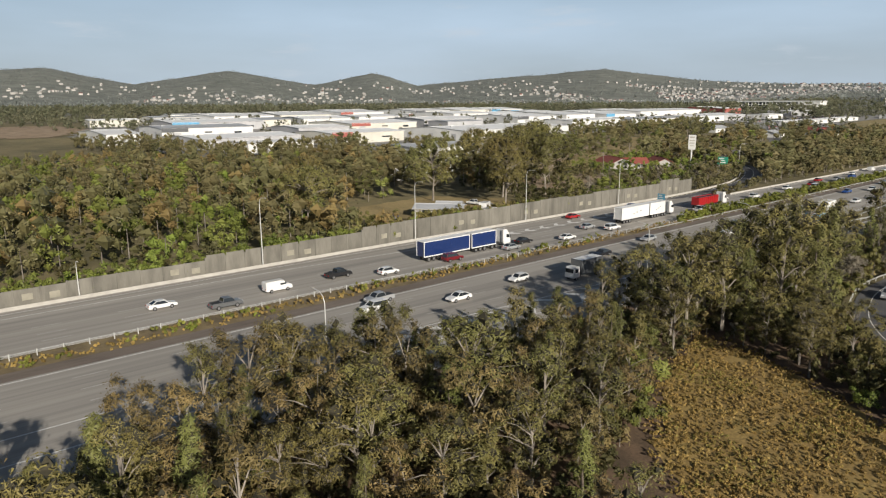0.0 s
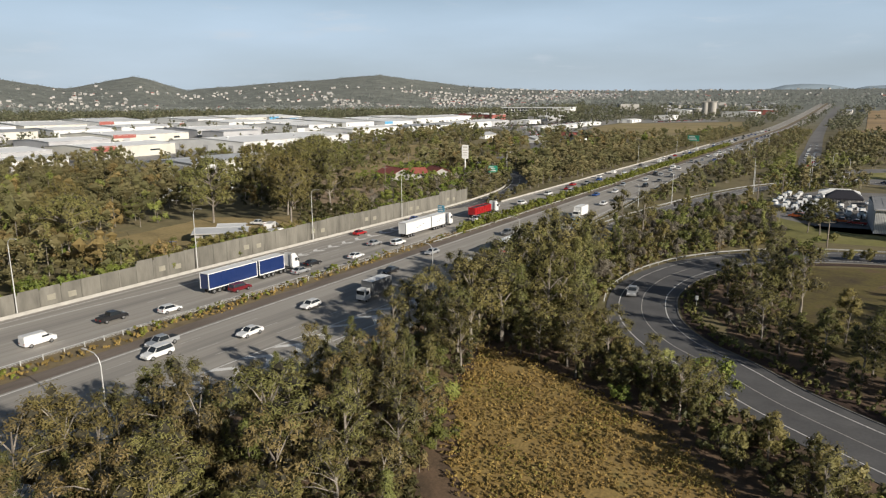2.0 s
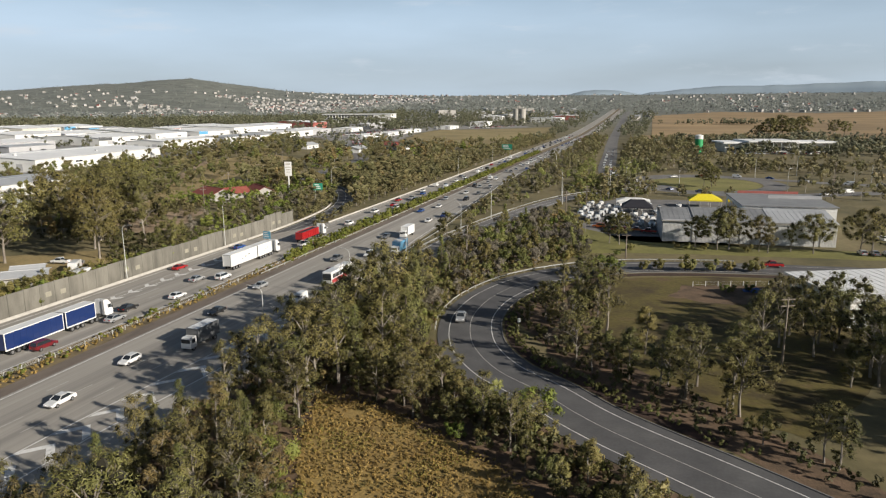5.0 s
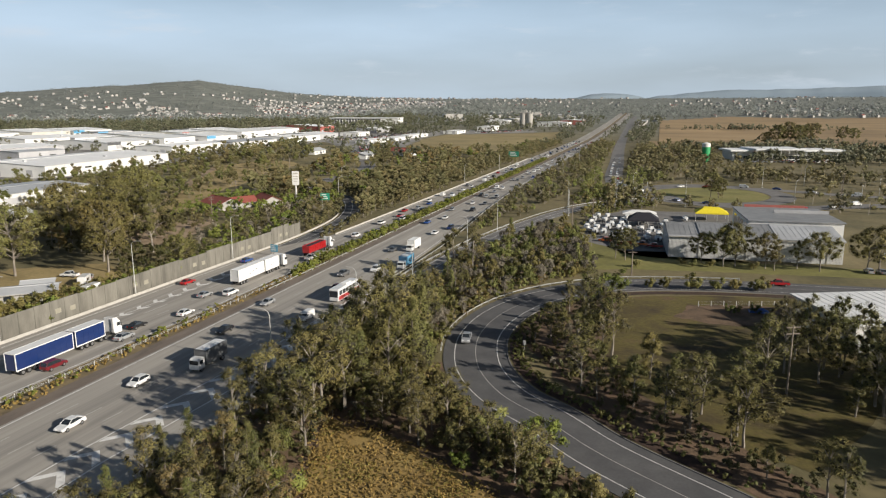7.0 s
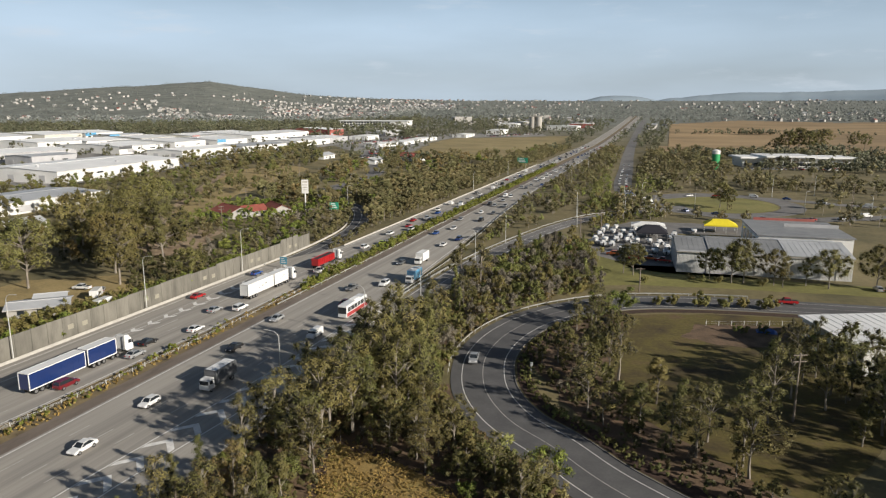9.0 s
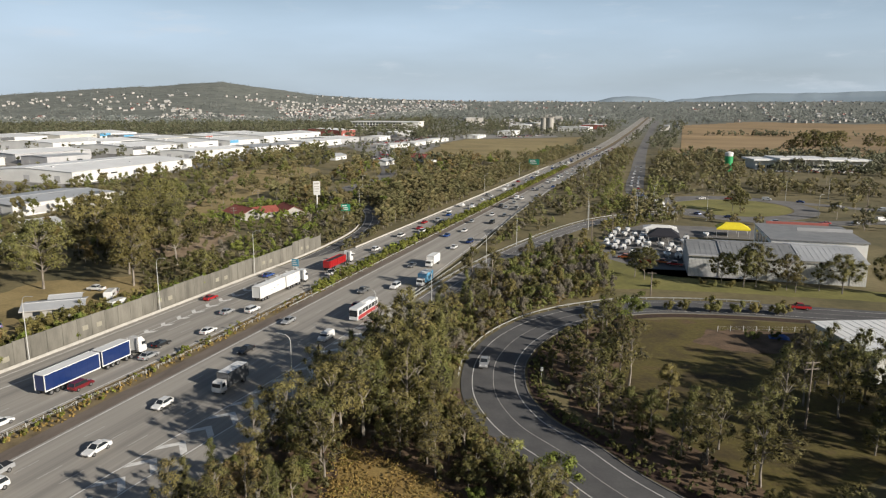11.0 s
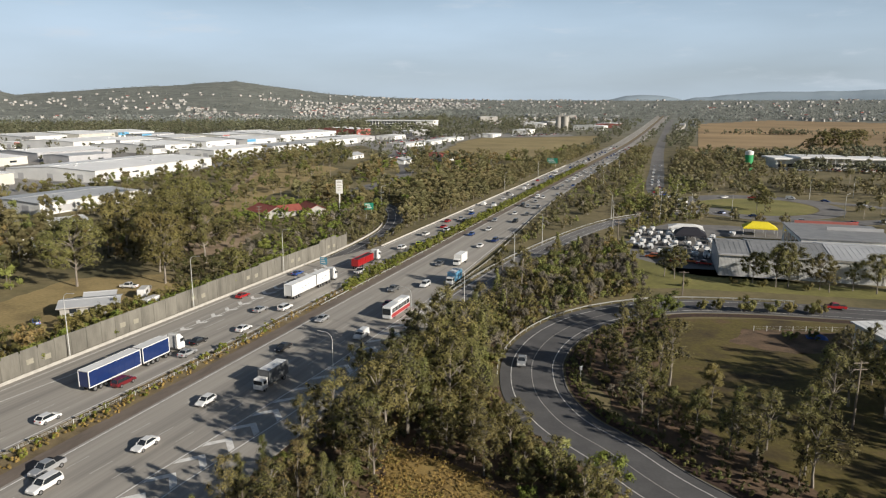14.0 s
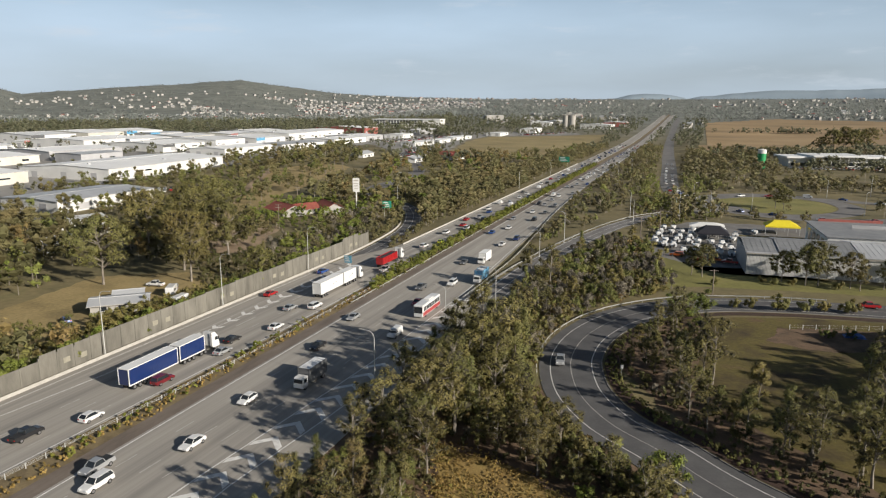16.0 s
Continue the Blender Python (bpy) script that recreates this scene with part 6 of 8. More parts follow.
# undergrowth of the near forest
spots = scatter(FOREST_A, 620, 1.7, rng, bad) + scatter(FOREST_C, 110, 1.7, rng, bad)
wood("forest_undergrowth", spots, [rng.uniform(1.2, 4.2) for p in spots], M["under_leaf"], "tangled undergrowth below the forest, darkened as if shaded", nrg, 5, 26, 0.50, 0.55, 0.1, False)
spots = scatter(FOREST_A, 240, 2.2, rng, bad) + scatter(FOREST_B, 170, 2.0, rng, bad_b)
wood("dry_undergrowth", spots, [rng.uniform(1.5, 4.0) for p in spots], M["brown_leaf"], "dry brown saplings below the forest", nrg, 5, 23, 0.47, 0.5, 0.12, True)
spots = scatter(FOREST_B, 380, 1.7, rng, bad_b)
olive, fresh, dry = split(spots, 4, 3, 3)
wood("scrub_undergrowth", olive, [rng.uniform(1.4, 3.8) for p in olive], M["eucalypt"], "low mixed scrub beside the loop road", nrg, 7, 28, 0.40, 0.55, 0.1, False)
wood("wattle_scrub", fresh, [rng.uniform(1.2, 3.4) for p in fresh], M["wattle"], "low yellow-green wattle scrub beside the loop road", nrg, 7, 28, 0.36, 0.55, 0.1, False)
wood("grey_scrub", dry, [rng.uniform(1.6, 4.2) for p in dry], M["grey_bush"], "pale grey brushwood beside the loop road", nrg, 7, 30, 0.42, 0.5, 0.1, True, core=0.4)
spots = scatter(FOREST_D, 120, 1.7, rng, lambda x, y: near_loop(x, y, 9.8))
wood("inner_scrub", spots, [rng.uniform(1.0, 2.6) for p in spots], M["under_leaf"], "low olive scrub inside the loop road", nrg, 5, 26, 0.40, 0.6, 0.1, False)
spots = [(x + rng.uniform(-0.6, 0.6), y + rng.uniform(-0.6, 0.6)) for x, y in offset(LOOP_MID, 8.4) if 84 < y < 172]
wood("inner_hedge", spots, [rng.uniform(0.9, 1.6) for p in spots], M["casuarina"], "low dark hedge along the inner loop kerb", nrg, 7, 52, 0.27, 1.3, 0.1, False)
# shrubs on the outer edge of the loop road
spots = [(x + rng.uniform(-1.2, 1.2), y + rng.uniform(-1.2, 1.2)) for d in (-8.6, -10.4, -12.0) for x, y in offset(LOOP_MID, d) if y < 128 and x < 30 and rng.random() < 0.8]
olive, fresh, dry = split(spots, 5, 3, 2)
wood("loop_shrubs", olive, [rng.uniform(1.4, 3.8) for p in olive], M["eucalypt"], "olive shrubs along the outer edge of the loop road", nrg, 8, 40, 0.36, 0.5, 0.1)
wood("loop_wattles", fresh, [rng.uniform(1.4, 3.6) for p in fresh], M["wattle"], "yellow-green shrubs along the outer edge of the loop road", nrg, 8, 40, 0.36, 0.5, 0.1)
wood("loop_brush", dry, [rng.uniform(1.2, 3.0) for p in dry], M["brown_leaf"], "rusty low brush along the outer edge of the loop road", nrg, 7, 40, 0.34, 0.55, 0.1)
# dry grass of the clearing
tufts = scatter(CLEARING, 2300, 0.5, rng, None, 6)
green = [p for p in tufts if noise.noise(Vector((p[0] / 7.0, p[1] / 7.0, 9.0))) > 0.12]
wood("clearing_green_grass", green, [rng.uniform(0.25, 0.55) for p in green], M["green_tuft"], "yellow-green grass among the dry clearing grass", nrg, 3, 12, 0.18, 1.3, 0.05, False, core=0)
tufts = [(x, y) for x, y in tufts if noise.noise(Vector((x / 4.0, y / 4.0, 3.0))) > -0.55]
edge = scatter([(x + (x + 25) * 0.10, y + (y - 66) * 0.10) for x, y in CLEARING], 420, 0.7, rng, lambda x, y: inside(CLEARING, x, y), 30)
tufts = tufts + edge
wood("clearing_grass", tufts, [rng.uniform(0.22, 0.5) * (1.0 + 0.7 * noise.noise(Vector((x / 5.0, y / 5.0, 6.0)))) for x, y in tufts], M["dry_tuft"], "tall golden dry grass in a forest clearing", nrg,  4, 16, 0.20, 1.3, 0.05, False, core=0)

# far canopy over the plain and the hills
far, hts = [], []
for _ in range(30000):
    a = math.radians(rng.uniform(-16, 86))
    r = math.exp(rng.uniform(math.log(640), math.log(4250)))
    x, y = -math.sin(a) * r, math.cos(a) * r
    if -126 < x < -20 and y > 300 and r < 2100:
        continue
    if inside(FIELD_R, x, y) or inside(FIELD_L, x, y) or any(abs(x - p) < w and abs(y - q) < d for p, q, w, d in BUILT):
        continue
    if -1000 < x < -130 and 100 < y < 1300 and rng.random() < (0.72 if y > 300 else 0.35):
        continue
    if -70 < x + 0.1 * y < 200 and 860 < y < 1000 and rng.random() < 0.5:
        continue
    if noise.noise(Vector((x / 160.0, y / 160.0, 0.3))) < -0.18 and r < 3000:
        continue
    far.append((x, y))
    hts.append(rng.uniform(7, 13) * (1.0 if r < 1500 else 1.25 if r < 2800 else 0.9 if r < 3500 else 0.55))
    if len(far) >= 10500:
        break
for _ in range(5000):
    a, r = math.radians(rng.uniform(20, 86)), rng.uniform(1090, 2250)
    x, y = -math.sin(a) * r, math.cos(a) * r
    if not any(abs(x - p) < w and abs(y - q) < d for p, q, w, d in BUILT):
        far.append((x, y))
        hts.append(rng.uniform(13, 21))
for _ in range(4200):
    a, r = math.radians(rng.uniform(-18, 22)), rng.uniform(950, 2700)
    x, y = -math.sin(a) * r, math.cos(a) * r
    if not (-124 < x < -20 and y < 1900 and not -79 < x < -66 and not -46 < x < -24 or inside(FIELD_R, x, y) or inside(FIELD_L, x, y) or any(abs(x - p) < w and abs(y - q) < d for p, q, w, d in BUILT)):
        far.append((x, y))
        hts.append(rng.uniform(8, 15))
for _ in range(900):
    x, y = rng.uniform(-960, -380), rng.uniform(130, 1200)
    if not any(abs(x - p) < w - 7 and abs(y - q) < d - 7 for p, q, w, d in BUILT) and noise.noise(Vector((x / 60.0, y / 60.0, 5.0))) > 0.0:
        far.append((x, y))
        hts.append(rng.uniform(4, 9))
for gx, gy, sx, sy, cnt in ((155, 905, 22, 5, 30), (345, 1040, 30, 14, 30), (150, 1330, 80, 5, 110)):
    for _ in range(cnt):
        far.append((rng.gauss(gx, sx), rng.gauss(gy, sy)))
        hts.append(rng.uniform(6, 14))
near_f = [i for i, p in enumerate(far) if math.hypot(*p) < 1800]
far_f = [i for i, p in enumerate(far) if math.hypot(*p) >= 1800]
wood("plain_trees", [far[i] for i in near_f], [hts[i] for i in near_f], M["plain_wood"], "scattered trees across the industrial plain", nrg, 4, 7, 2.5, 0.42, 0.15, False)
wood("hill_forest", [far[i] for i in far_f], [hts[i] for i in far_f], M["far_wood"], "distant forest canopy in haze-paled colour over suburbs and hills", nrg, 3, 3, 3.4, 0.6, 0.2, False, core=0.8, leafy_core=True)


# vehicles parked on far sales lots
V, F, slots = [], [], []
rngc = random.Random(4)


def far_car(x, y, t):
    c, s_, z = math.cos(t), math.sin(t), tz(x, y) + 0.05
    for (w, l0, l1, z0, z1), m in (((0.9, -2.2, 2.2, 0.25, 0.95), rngc.choice((0, 0, 0, 1, 2, 3))), ((0.75, -1.5, 0.8, 0.95, 1.45), 4)):
        k = len(V)
        for px, py, pz in ((-w, l0, z0), (w, l0, z0), (w, l1, z0), (-w, l1, z0), (-w, l0, z1), (w, l0, z1), (w, l1, z1), (-w, l1, z1)):
            V.append((x + px * c - py * s_, y + px * s_ + py * c, z + pz))
        F.extend(((k, k + 1, k + 5, k + 4), (k + 1, k + 2, k + 6, k + 5), (k + 2, k + 3, k + 7, k + 6), (k + 3, k, k + 4, k + 7), (k + 4, k + 5, k + 6, k + 7)))
        slots.extend([m] * 4 + [m if m != 4 else 0])


for x0, y0, x1, y1, rows_ in ((-405, 850, -385, 1100, 4), (-300, 705, -345, 800, 3), (-290, 1150, -240, 1250, 3), (-345, 296, -305, 330, 3), (-300, 640, -270, 690, 4), (66, 640, 150, 655, 3), (75, 230, 130, 240, 3)):
    n = int(math.hypot(x1 - x0, y1 - y0) / 3.4)
    for i in range(n):
        for r in range(rows_):
            if rngc.random() < 0.8:
                f = i / n
                d = Vector((x1 - x0, y1 - y0)).normalized()
                far_car(x0 + (x1 - x0) * f - d.y * 7 * r, y0 + (y1 - y0) * f + d.x * 7 * r, math.atan2(d.y, d.x) + rngc.uniform(-0.1, 0.1))
me = flat_mesh("parked_cars", V, F, [M["car_white"], M["car_silver"], M["car_grey"], M["car_red"], M["glass"]])
me.polygons.foreach_set("material_index", slots)
tagged(new("parked_cars", me), "rows of mostly white vehicles parked on distant sales lots", "cars", kind="stuff")


# ---- buildings ----
def shed(x, y, w, d, h, wall_m, roof_m, label, turn=0, windows=3, doors=2, fascia="", name="warehouse"):
    """A long low building: walls, a shallow gable roof with an overhang and ridge cap, windows and roller doors on the side towards the motorway."""
    z = tz(x, y)
    b = thing(name, label, "warehouse", "industrial estate", at=pose(x, y, z, 0, 0, turn))
    bm = bmesh.new()
    rise = min(2.6, w * 0.055)
    v = [(-w, -3), (w, -3), (w, h), (0, h + rise - 0.15), (-w, h)]
    f0 = [bm.verts.new((px, -d, pz)) for px, pz in v]
    f1 = [bm.verts.new((px, d, pz)) for px, pz in v]
    bm.faces.new(f0)
    bm.faces.new(f1[::-1])
    for i in range(5):
        if i not in (2, 3):
            j = (i + 1) % 5
            bm.faces.new((f0[i], f1[i], f1[j], f0[j]))
    bmesh.ops.recalc_face_normals(bm, faces=bm.faces)
    part("wall_shell", bm, M[wall_m], b)
    bm = bmesh.new()
    o = 0.6
    for s in (-1, 1):
        q = [(0, -d - o, h + rise), (s * (w + o), -d - o, h - 0.02), (s * (w + o), d + o, h - 0.02), (0, d + o, h + rise)]
        top = [bm.verts.new(p) for p in q]
        bot = [bm.verts.new((p[0], p[1], p[2] - 0.12)) for p in q]
        bm.faces.new(top)
        bm.faces.new(bot[::-1])
        for i in range(4):
            bm.faces.new((top[i], bot[i], bot[(i + 1) % 4], top[(i + 1) % 4]))
    bmesh.ops.recalc_face_normals(bm, faces=bm.faces)
    roof = part("roof", bm, M[roof_m], b)
    part("ridge_cap", boxes((-0.5, 0.5, -d - o, d + o, h + rise, h + rise + 0.12)), M[roof_m], roof)
    for k in range(windows):
        yy = -d + (k + 0.5) * 2 * d / windows
        part("window", boxes((w + 0.005, w + 0.09, yy - d / windows * 0.3, yy + d / windows * 0.2, h * (0.12, 0.45, 0.3)[k % 3], h * (0.12, 0.45, 0.3)[k % 3] + (3.2, 1.0, 1.6)[k % 3]), bevel=0.02), M["glass" if k % 3 else "panel_grey"], b)
    if fascia:
        part("fascia_band", boxes((w + 0.01, w + 0.35, -d, -d * 0.45, h * 0.62, h + 0.5)), M[fascia], b, "coloured fascia band")
    for k in range(int(w * d / 900)):
        xx, yy = (0.25 + 0.5 * ((k * 37) % 10) / 10) * w, -d * 0.8 + 1.6 * d * ((k * 61) % 17) / 17
        zz = h + rise * (1 - xx / w)
        part("roof_vent", boxes((xx - 0.9, xx + 0.9, yy - 0.9, yy + 0.9, zz - 0.3, zz + 1.0), bevel=0.1), M["roof_grey"], roof)
    for k in range(doors):
        xx = -w + (k + 0.5) * 2 * w / doors
        part("roller_door", boxes((xx - 2.4, xx + 2.4, -d - 0.1, -d - 0.005, 0, 4.6), bevel=0.02), M["panel_grey"], b)
    return b


for i, (x, y, w, d, h, wm, rm) in enumerate(SHEDS):
    kind = {"roof_white": "white", "roof_grey": "pale grey"}[rm]
    side = {"panel_white": "white walls", "panel_grey": "grey walls", "red_panel": "red facade", "panel_cream": "cream walls"}[wm]
    shed(x, y, w, d, h, wm, rm, f"large warehouse with {side} and {kind} metal roof", turn=2 * ((i * 7) % 5) - 4, windows=max(2, int(d / 12)), doors=max(2, int(w / 12)), fascia=("", "", "", "", "red_panel", "", "car_grey", "", "car_sky", "")[i % 10] if i > 11 else "")


def office_block():
    """A long three-storey white office front with dark glazing bays."""
    b = thing("office_building", "long white three-storey office with dark window bays", "building", "industrial estate", at=pose(-628, 1255, tz(-520, 1270), 0, 0, 8))
    part("wall_shell", boxes((0, 138, 0, 46, -3, 15.5)), M["panel_white"], b)
    part("roof", boxes((-1.5, 139.5, -2.5, 47, 15.5, 16.6), bevel=0.1), M["roof_white"], b)
    part("plain_bay", boxes((104, 138.5, -1.2, 0.0, -1, 15.4), bevel=0.1), M["panel_white"], b, "plain white end bay")
    for k in range(17):
        for z, h in ((1.0, 5.0), (7.0, 3.2), (11.2, 3.0)):
            part("window", boxes((2 + 6.0 * k, 7.2 + 6.0 * k, -0.12, 0.06, z, z + h), bevel=0.03), M["glass"], b)
    for k in range(18):
        part("fin", boxes((1.0 + 6.0 * k, 1.7 + 6.0 * k, -1.2, -0.13, 0, 15.4)), M["panel_white"], b)


office_block()


def gable(bm, w, d, h, rise, over=0.5, thick=0.15):
    for s in (-1, 1):
        q = [(0, -d - over, h + rise), (s * (w + over), -d - over, h - over * rise / w), (s * (w + over), d + over, h - over * rise / w), (0, d + over, h + rise)]
        top = [bm.verts.new(p) for p in q]
        bot = [bm.verts.new((p[0], p[1], p[2] - thick)) for p in q]
        bm.faces.new(top)
        bm.faces.new(bot[::-1])
        for i in range(4):
            bm.faces.new((top[i], bot[i], bot[(i + 1) % 4], top[(i + 1) % 4]))
    bmesh.ops.recalc_face_normals(bm, faces=bm.faces)
    return bm


def house_walls(w, d, h, rise):
    bm = bmesh.new()
    v = [(-w, -2), (w, -2), (w, h), (0, h + rise - 0.12), (-w, h)]
    f0 = [bm.verts.new((px, -d, pz)) for px, pz in v]
    f1 = [bm.verts.new((px, d, pz)) for px, pz in v]
    bm.faces.new(f0)
    bm.faces.new(f1[::-1])
    for i in (0, 1, 4):
        j = (i + 1) % 5
        bm.faces.new((f0[i], f1[i], f1[j], f0[j]))
    bmesh.ops.recalc_face_normals(bm, faces=bm.faces)
    return bm


def house(x, y, w, d, h, rise, wall_m, roof_m, label, turn=0, name="house", category="house"):
    b = thing(name, label, category, at=pose(x, y, tz(x, y), 0, 0, turn))
    part("wall_shell", house_walls(w, d, h, rise), M[wall_m], b)
    roof = part("roof", gable(bmesh.new(), w, d, h, rise, 0.7), M[roof_m], b)
    part("ridge_cap", boxes((-0.15, 0.15, -d - 0.7, d + 0.7, h + rise - 0.02, h + rise + 0.1)), M[roof_m], roof)
    for s in (-1, 1):
        part("gutter", boxes((s * (w + 0.78) - 0.07, s * (w + 0.78) + 0.07, -d - 0.7, d + 0.7, h - 0.72 * rise / w - 0.2, h - 0.72 * rise / w - 0.04)), M["concrete"], roof)
        for k in (-0.55, 0.1, 0.6):
            win = part("window", boxes((s * w - 0.06, s * w + 0.06, d * k - 0.8, d * k + 0.8, 1.0, 2.1), bevel=0.02), M["glass"], b)
            part("window_frame", boxes((s * w - 0.09, s * w + 0.09, d * k - 0.88, d * k + 0.88, 0.92, 1.0)), M["panel_white"], win)
    part("door", boxes((-0.5, 0.5, -d - 0.06, -d + 0.04, 0.0, 2.1), bevel=0.02), M["trim"], b)
    return b


# sales shed with corrugated grey wall beside the loop road
def ribbed_wall(bm, x0, x1, y, z0, z1, step=0.4):
    n = int((x1 - x0) / step)
    for i in range(n):
        xa = x0 + (x1 - x0) * i / n
        xb = x0 + (x1 - x0) * (i + 1) / n
        box(bm, xa, xb - 0.12, y - 0.05, y + 0.05, z0, z1)
    return bm


def sales_shed():
    b = thing("sales_shed", "long pale corrugated metal shed with shallow grey roofs", "shed", at=pose(5.0, 224.6, 0, 0, 0, 3.5))
    W, D, H = 50.5, 27.0, 7.0
    part("wall_shell", boxes((0, W, 0, D, -0.3, H)), M["panel_grey"], b)
    part("cladding", ribbed_wall(bmesh.new(), 0.05, W, -0.055, 0.0, H - 0.25), M["panel_white"], b, "pale ribbed steel cladding")
    for x0, x1, dz, mat in ((-0.3, 9.5, -0.25, "roof_slate"), (9.5, 32, 0.0, "roof_slate"), (32, W + 0.3, 0.15, "roof_grey")):
        bm = bmesh.new()
        for ya, yb, za, zb in ((-0.6, D * 0.55, H, H + 2.1), (D * 0.55, D + 0.5, H + 2.1, H + 0.3)):
            q = [(x0, ya, za + dz), (x1, ya, za + dz), (x1, yb, zb + dz), (x0, yb, zb + dz)]
            top = [bm.verts.new(p) for p in q]
            bot = [bm.verts.new((p[0], p[1], p[2] - 0.14)) for p in q]
            bm.faces.new(top)
            bm.faces.new(bot[::-1])
            for i in range(4):
                bm.faces.new((top[i], bot[i], bot[(i + 1) % 4], top[(i + 1) % 4]))
        bmesh.ops.recalc_face_normals(bm, faces=bm.faces)
        roof = part("roof", bm, M[mat], b)
        seams = bmesh.new()
        for k in range(int((x1 - x0) / 1.6)):
            xx = x0 + 0.8 + 1.6 * k
            tube(seams, (xx, -0.55, H + dz + 0.02), (xx, D * 0.55, H + 2.1 + dz + 0.02), 0.04, 0.04, 4)
        part("seam_grid", seams, M[mat], roof)
        part("ridge_cap", boxes((x0, x1, D * 0.55 - 0.4, D * 0.55 + 0.4, H + 2.07 + dz, H + 2.2 + dz)), M[mat], roof)
    part("gutter", boxes((-0.3, W, -0.75, -0.58, H - 0.35, H - 0.12)), M["concrete"], b)
    for xx in (9, 23, 38, 46):
        part("downpipe", boxes((xx, xx + 0.14, -0.26, -0.12, 0, H - 0.2)), M["concrete"], b)
    return b


sales_shed()
b = thing("showroom", "taller pale showroom block with a flat grey roof and red fascia", "showroom", at=pose(32, 256, 0, 0, 0, 3.5))
part("wall_shell", boxes((0, 30, 0, 34, -0.3, 7.9)), M["panel_white"], b)
part("roof", boxes((-0.5, 30.5, -0.5, 34.5, 7.9, 8.25), bevel=0.04), M["roof_slate"], b)
part("fascia", boxes((4, 26, 34.52, 34.8, 7.0, 9.2), bevel=0.03), M["red_panel"], b, "red fascia band")
part("parapet", boxes((12, 30.5, 20, 20.4, 8.255, 9.4), bevel=0.03), M["panel_grey"], b)
for k in range(4):
    part("window", boxes((-0.08, 0.04, 4 + 7 * k, 9 + 7 * k, 2.0, 6.5), bevel=0.03), M["glass"], b)


def white_block():
    b = thing("white_building", "low white building with a pale flat-pitched roof", "building", at=pose(30.9, 161.9, 0, 0, 0, 23))
    part("wall_shell", boxes((0, 34, -20, 0, -0.3, 5.5)), M["panel_white"], b)
    bm = bmesh.new()
    q = [(-0.7, -20.8, 5.75), (35, -20.8, 5.75), (35, 0.8, 6.3), (-0.7, 0.8, 6.3)]
    top = [bm.verts.new(p) for p in q]
    bot = [bm.verts.new((p[0], p[1], p[2] - 0.3)) for p in q]
    bm.faces.new(top)
    bm.faces.new(bot[::-1])
    for i in range(4):
        bm.faces.new((top[i], bot[i], bot[(i + 1) % 4], top[(i + 1) % 4]))
    bmesh.ops.recalc_face_normals(bm, faces=bm.faces)
    roof = part("roof", bm, M["roof_white"], b)
    seams = bmesh.new()
    for k in range(17):
        x = 0.5 + 2 * k
        tube(seams, (x, -20.7, 5.77), (x, 0.75, 6.32), 0.04, 0.04, 4)
    part("roof_seams", seams, M["roof_white"], roof)
    part("door", boxes((-0.08, 0.06, -8.2, -6.4, 0, 2.3), bevel=0.02), M["glass"], b)
    for yy in (-4, -12, -17):
        part("window", boxes((-0.08, 0.06, yy - 1.1, yy + 1.1, 2.6, 4.0), bevel=0.02), M["glass"], b)
    return b


white_block()


def marquee(x, y, w, d, h, rise, mat, label, turn=0):
    m = thing("marquee", label, "marquee", at=pose(x, y, 0.04, 0, 0, turn))
    bm = bmesh.new()
    base = [bm.verts.new(p) for p in ((-w, -d, h), (w, -d, h), (w, d, h), (-w, d, h))]
    mid = [bm.verts.new((px * 0.55, py * 0.45, h + rise * 0.75)) for px, py in ((-w, -d), (w, -d), (w, d), (-w, d))]
    a, c = bm.verts.new((-w * 0.45, 0, h + rise)), bm.verts.new((w * 0.45, 0, h + rise))
    for i in range(4):
        bm.faces.new((base[i], base[(i + 1) % 4], mid[(i + 1) % 4], mid[i]))
    bm.faces.new((mid[0], mid[1], c, a))
    bm.faces.new((mid[2], mid[3], a, c))
    bm.faces.new((mid[1], mid[2], c))
    bm.faces.new((mid[3], mid[0], a))
    bmesh.ops.recalc_face_normals(bm, faces=bm.faces)
    bmesh.ops.solidify(bm, geom=bm.faces[:], thickness=0.05)
    part("canopy", bm, mat, m)
    for sx in (-1, -0.33, 0.33, 1):
        for sy in (-1, 1):
            bm = bmesh.new()
            tube(bm, (sx * w * 0.97, sy * d * 0.97, -0.05), (sx * w * 0.97, sy * d * 0.97, h + 0.05), 0.07, 0.07, 6)
            part("leg", bm, M["galv"], m)
    part("valance", boxes((-w, w, -d - 0.02, -d + 0.02, h - 0.5, h + 0.02)), mat, m)
    return m


marquee(23, 306, 6.6, 4.2, 3.4, 2.2, M["yellow_cloth"], "bright yellow peaked marquee in the sales yard", 2)
marquee(-4, 283, 6.0, 4.5, 2.8, 2.6, M["black_cloth"], "black peaked marquee among the boats", 3)
marquee(-6, 300, 7.0, 3.5, 2.7, 1.2, M["panel_white"], "white awning over the boat yard", 3)
house(-148.6, 125.6, 4.2, 6.6, 2.8, 0.7, "house_pale", "roof_grey", "low pale house with a metal roof behind the noise wall", -49)
house(-153.5, 133.5, 2.2, 3.4, 2.4, 0.5, "house_pale", "roof_grey", "small white annexe with a metal roof", -49)
house(-197, 276, 6.2, 9.0, 3.0, 2.6, "house_pale", "tile_red", "rendered house with a red tiled gable roof", 62)
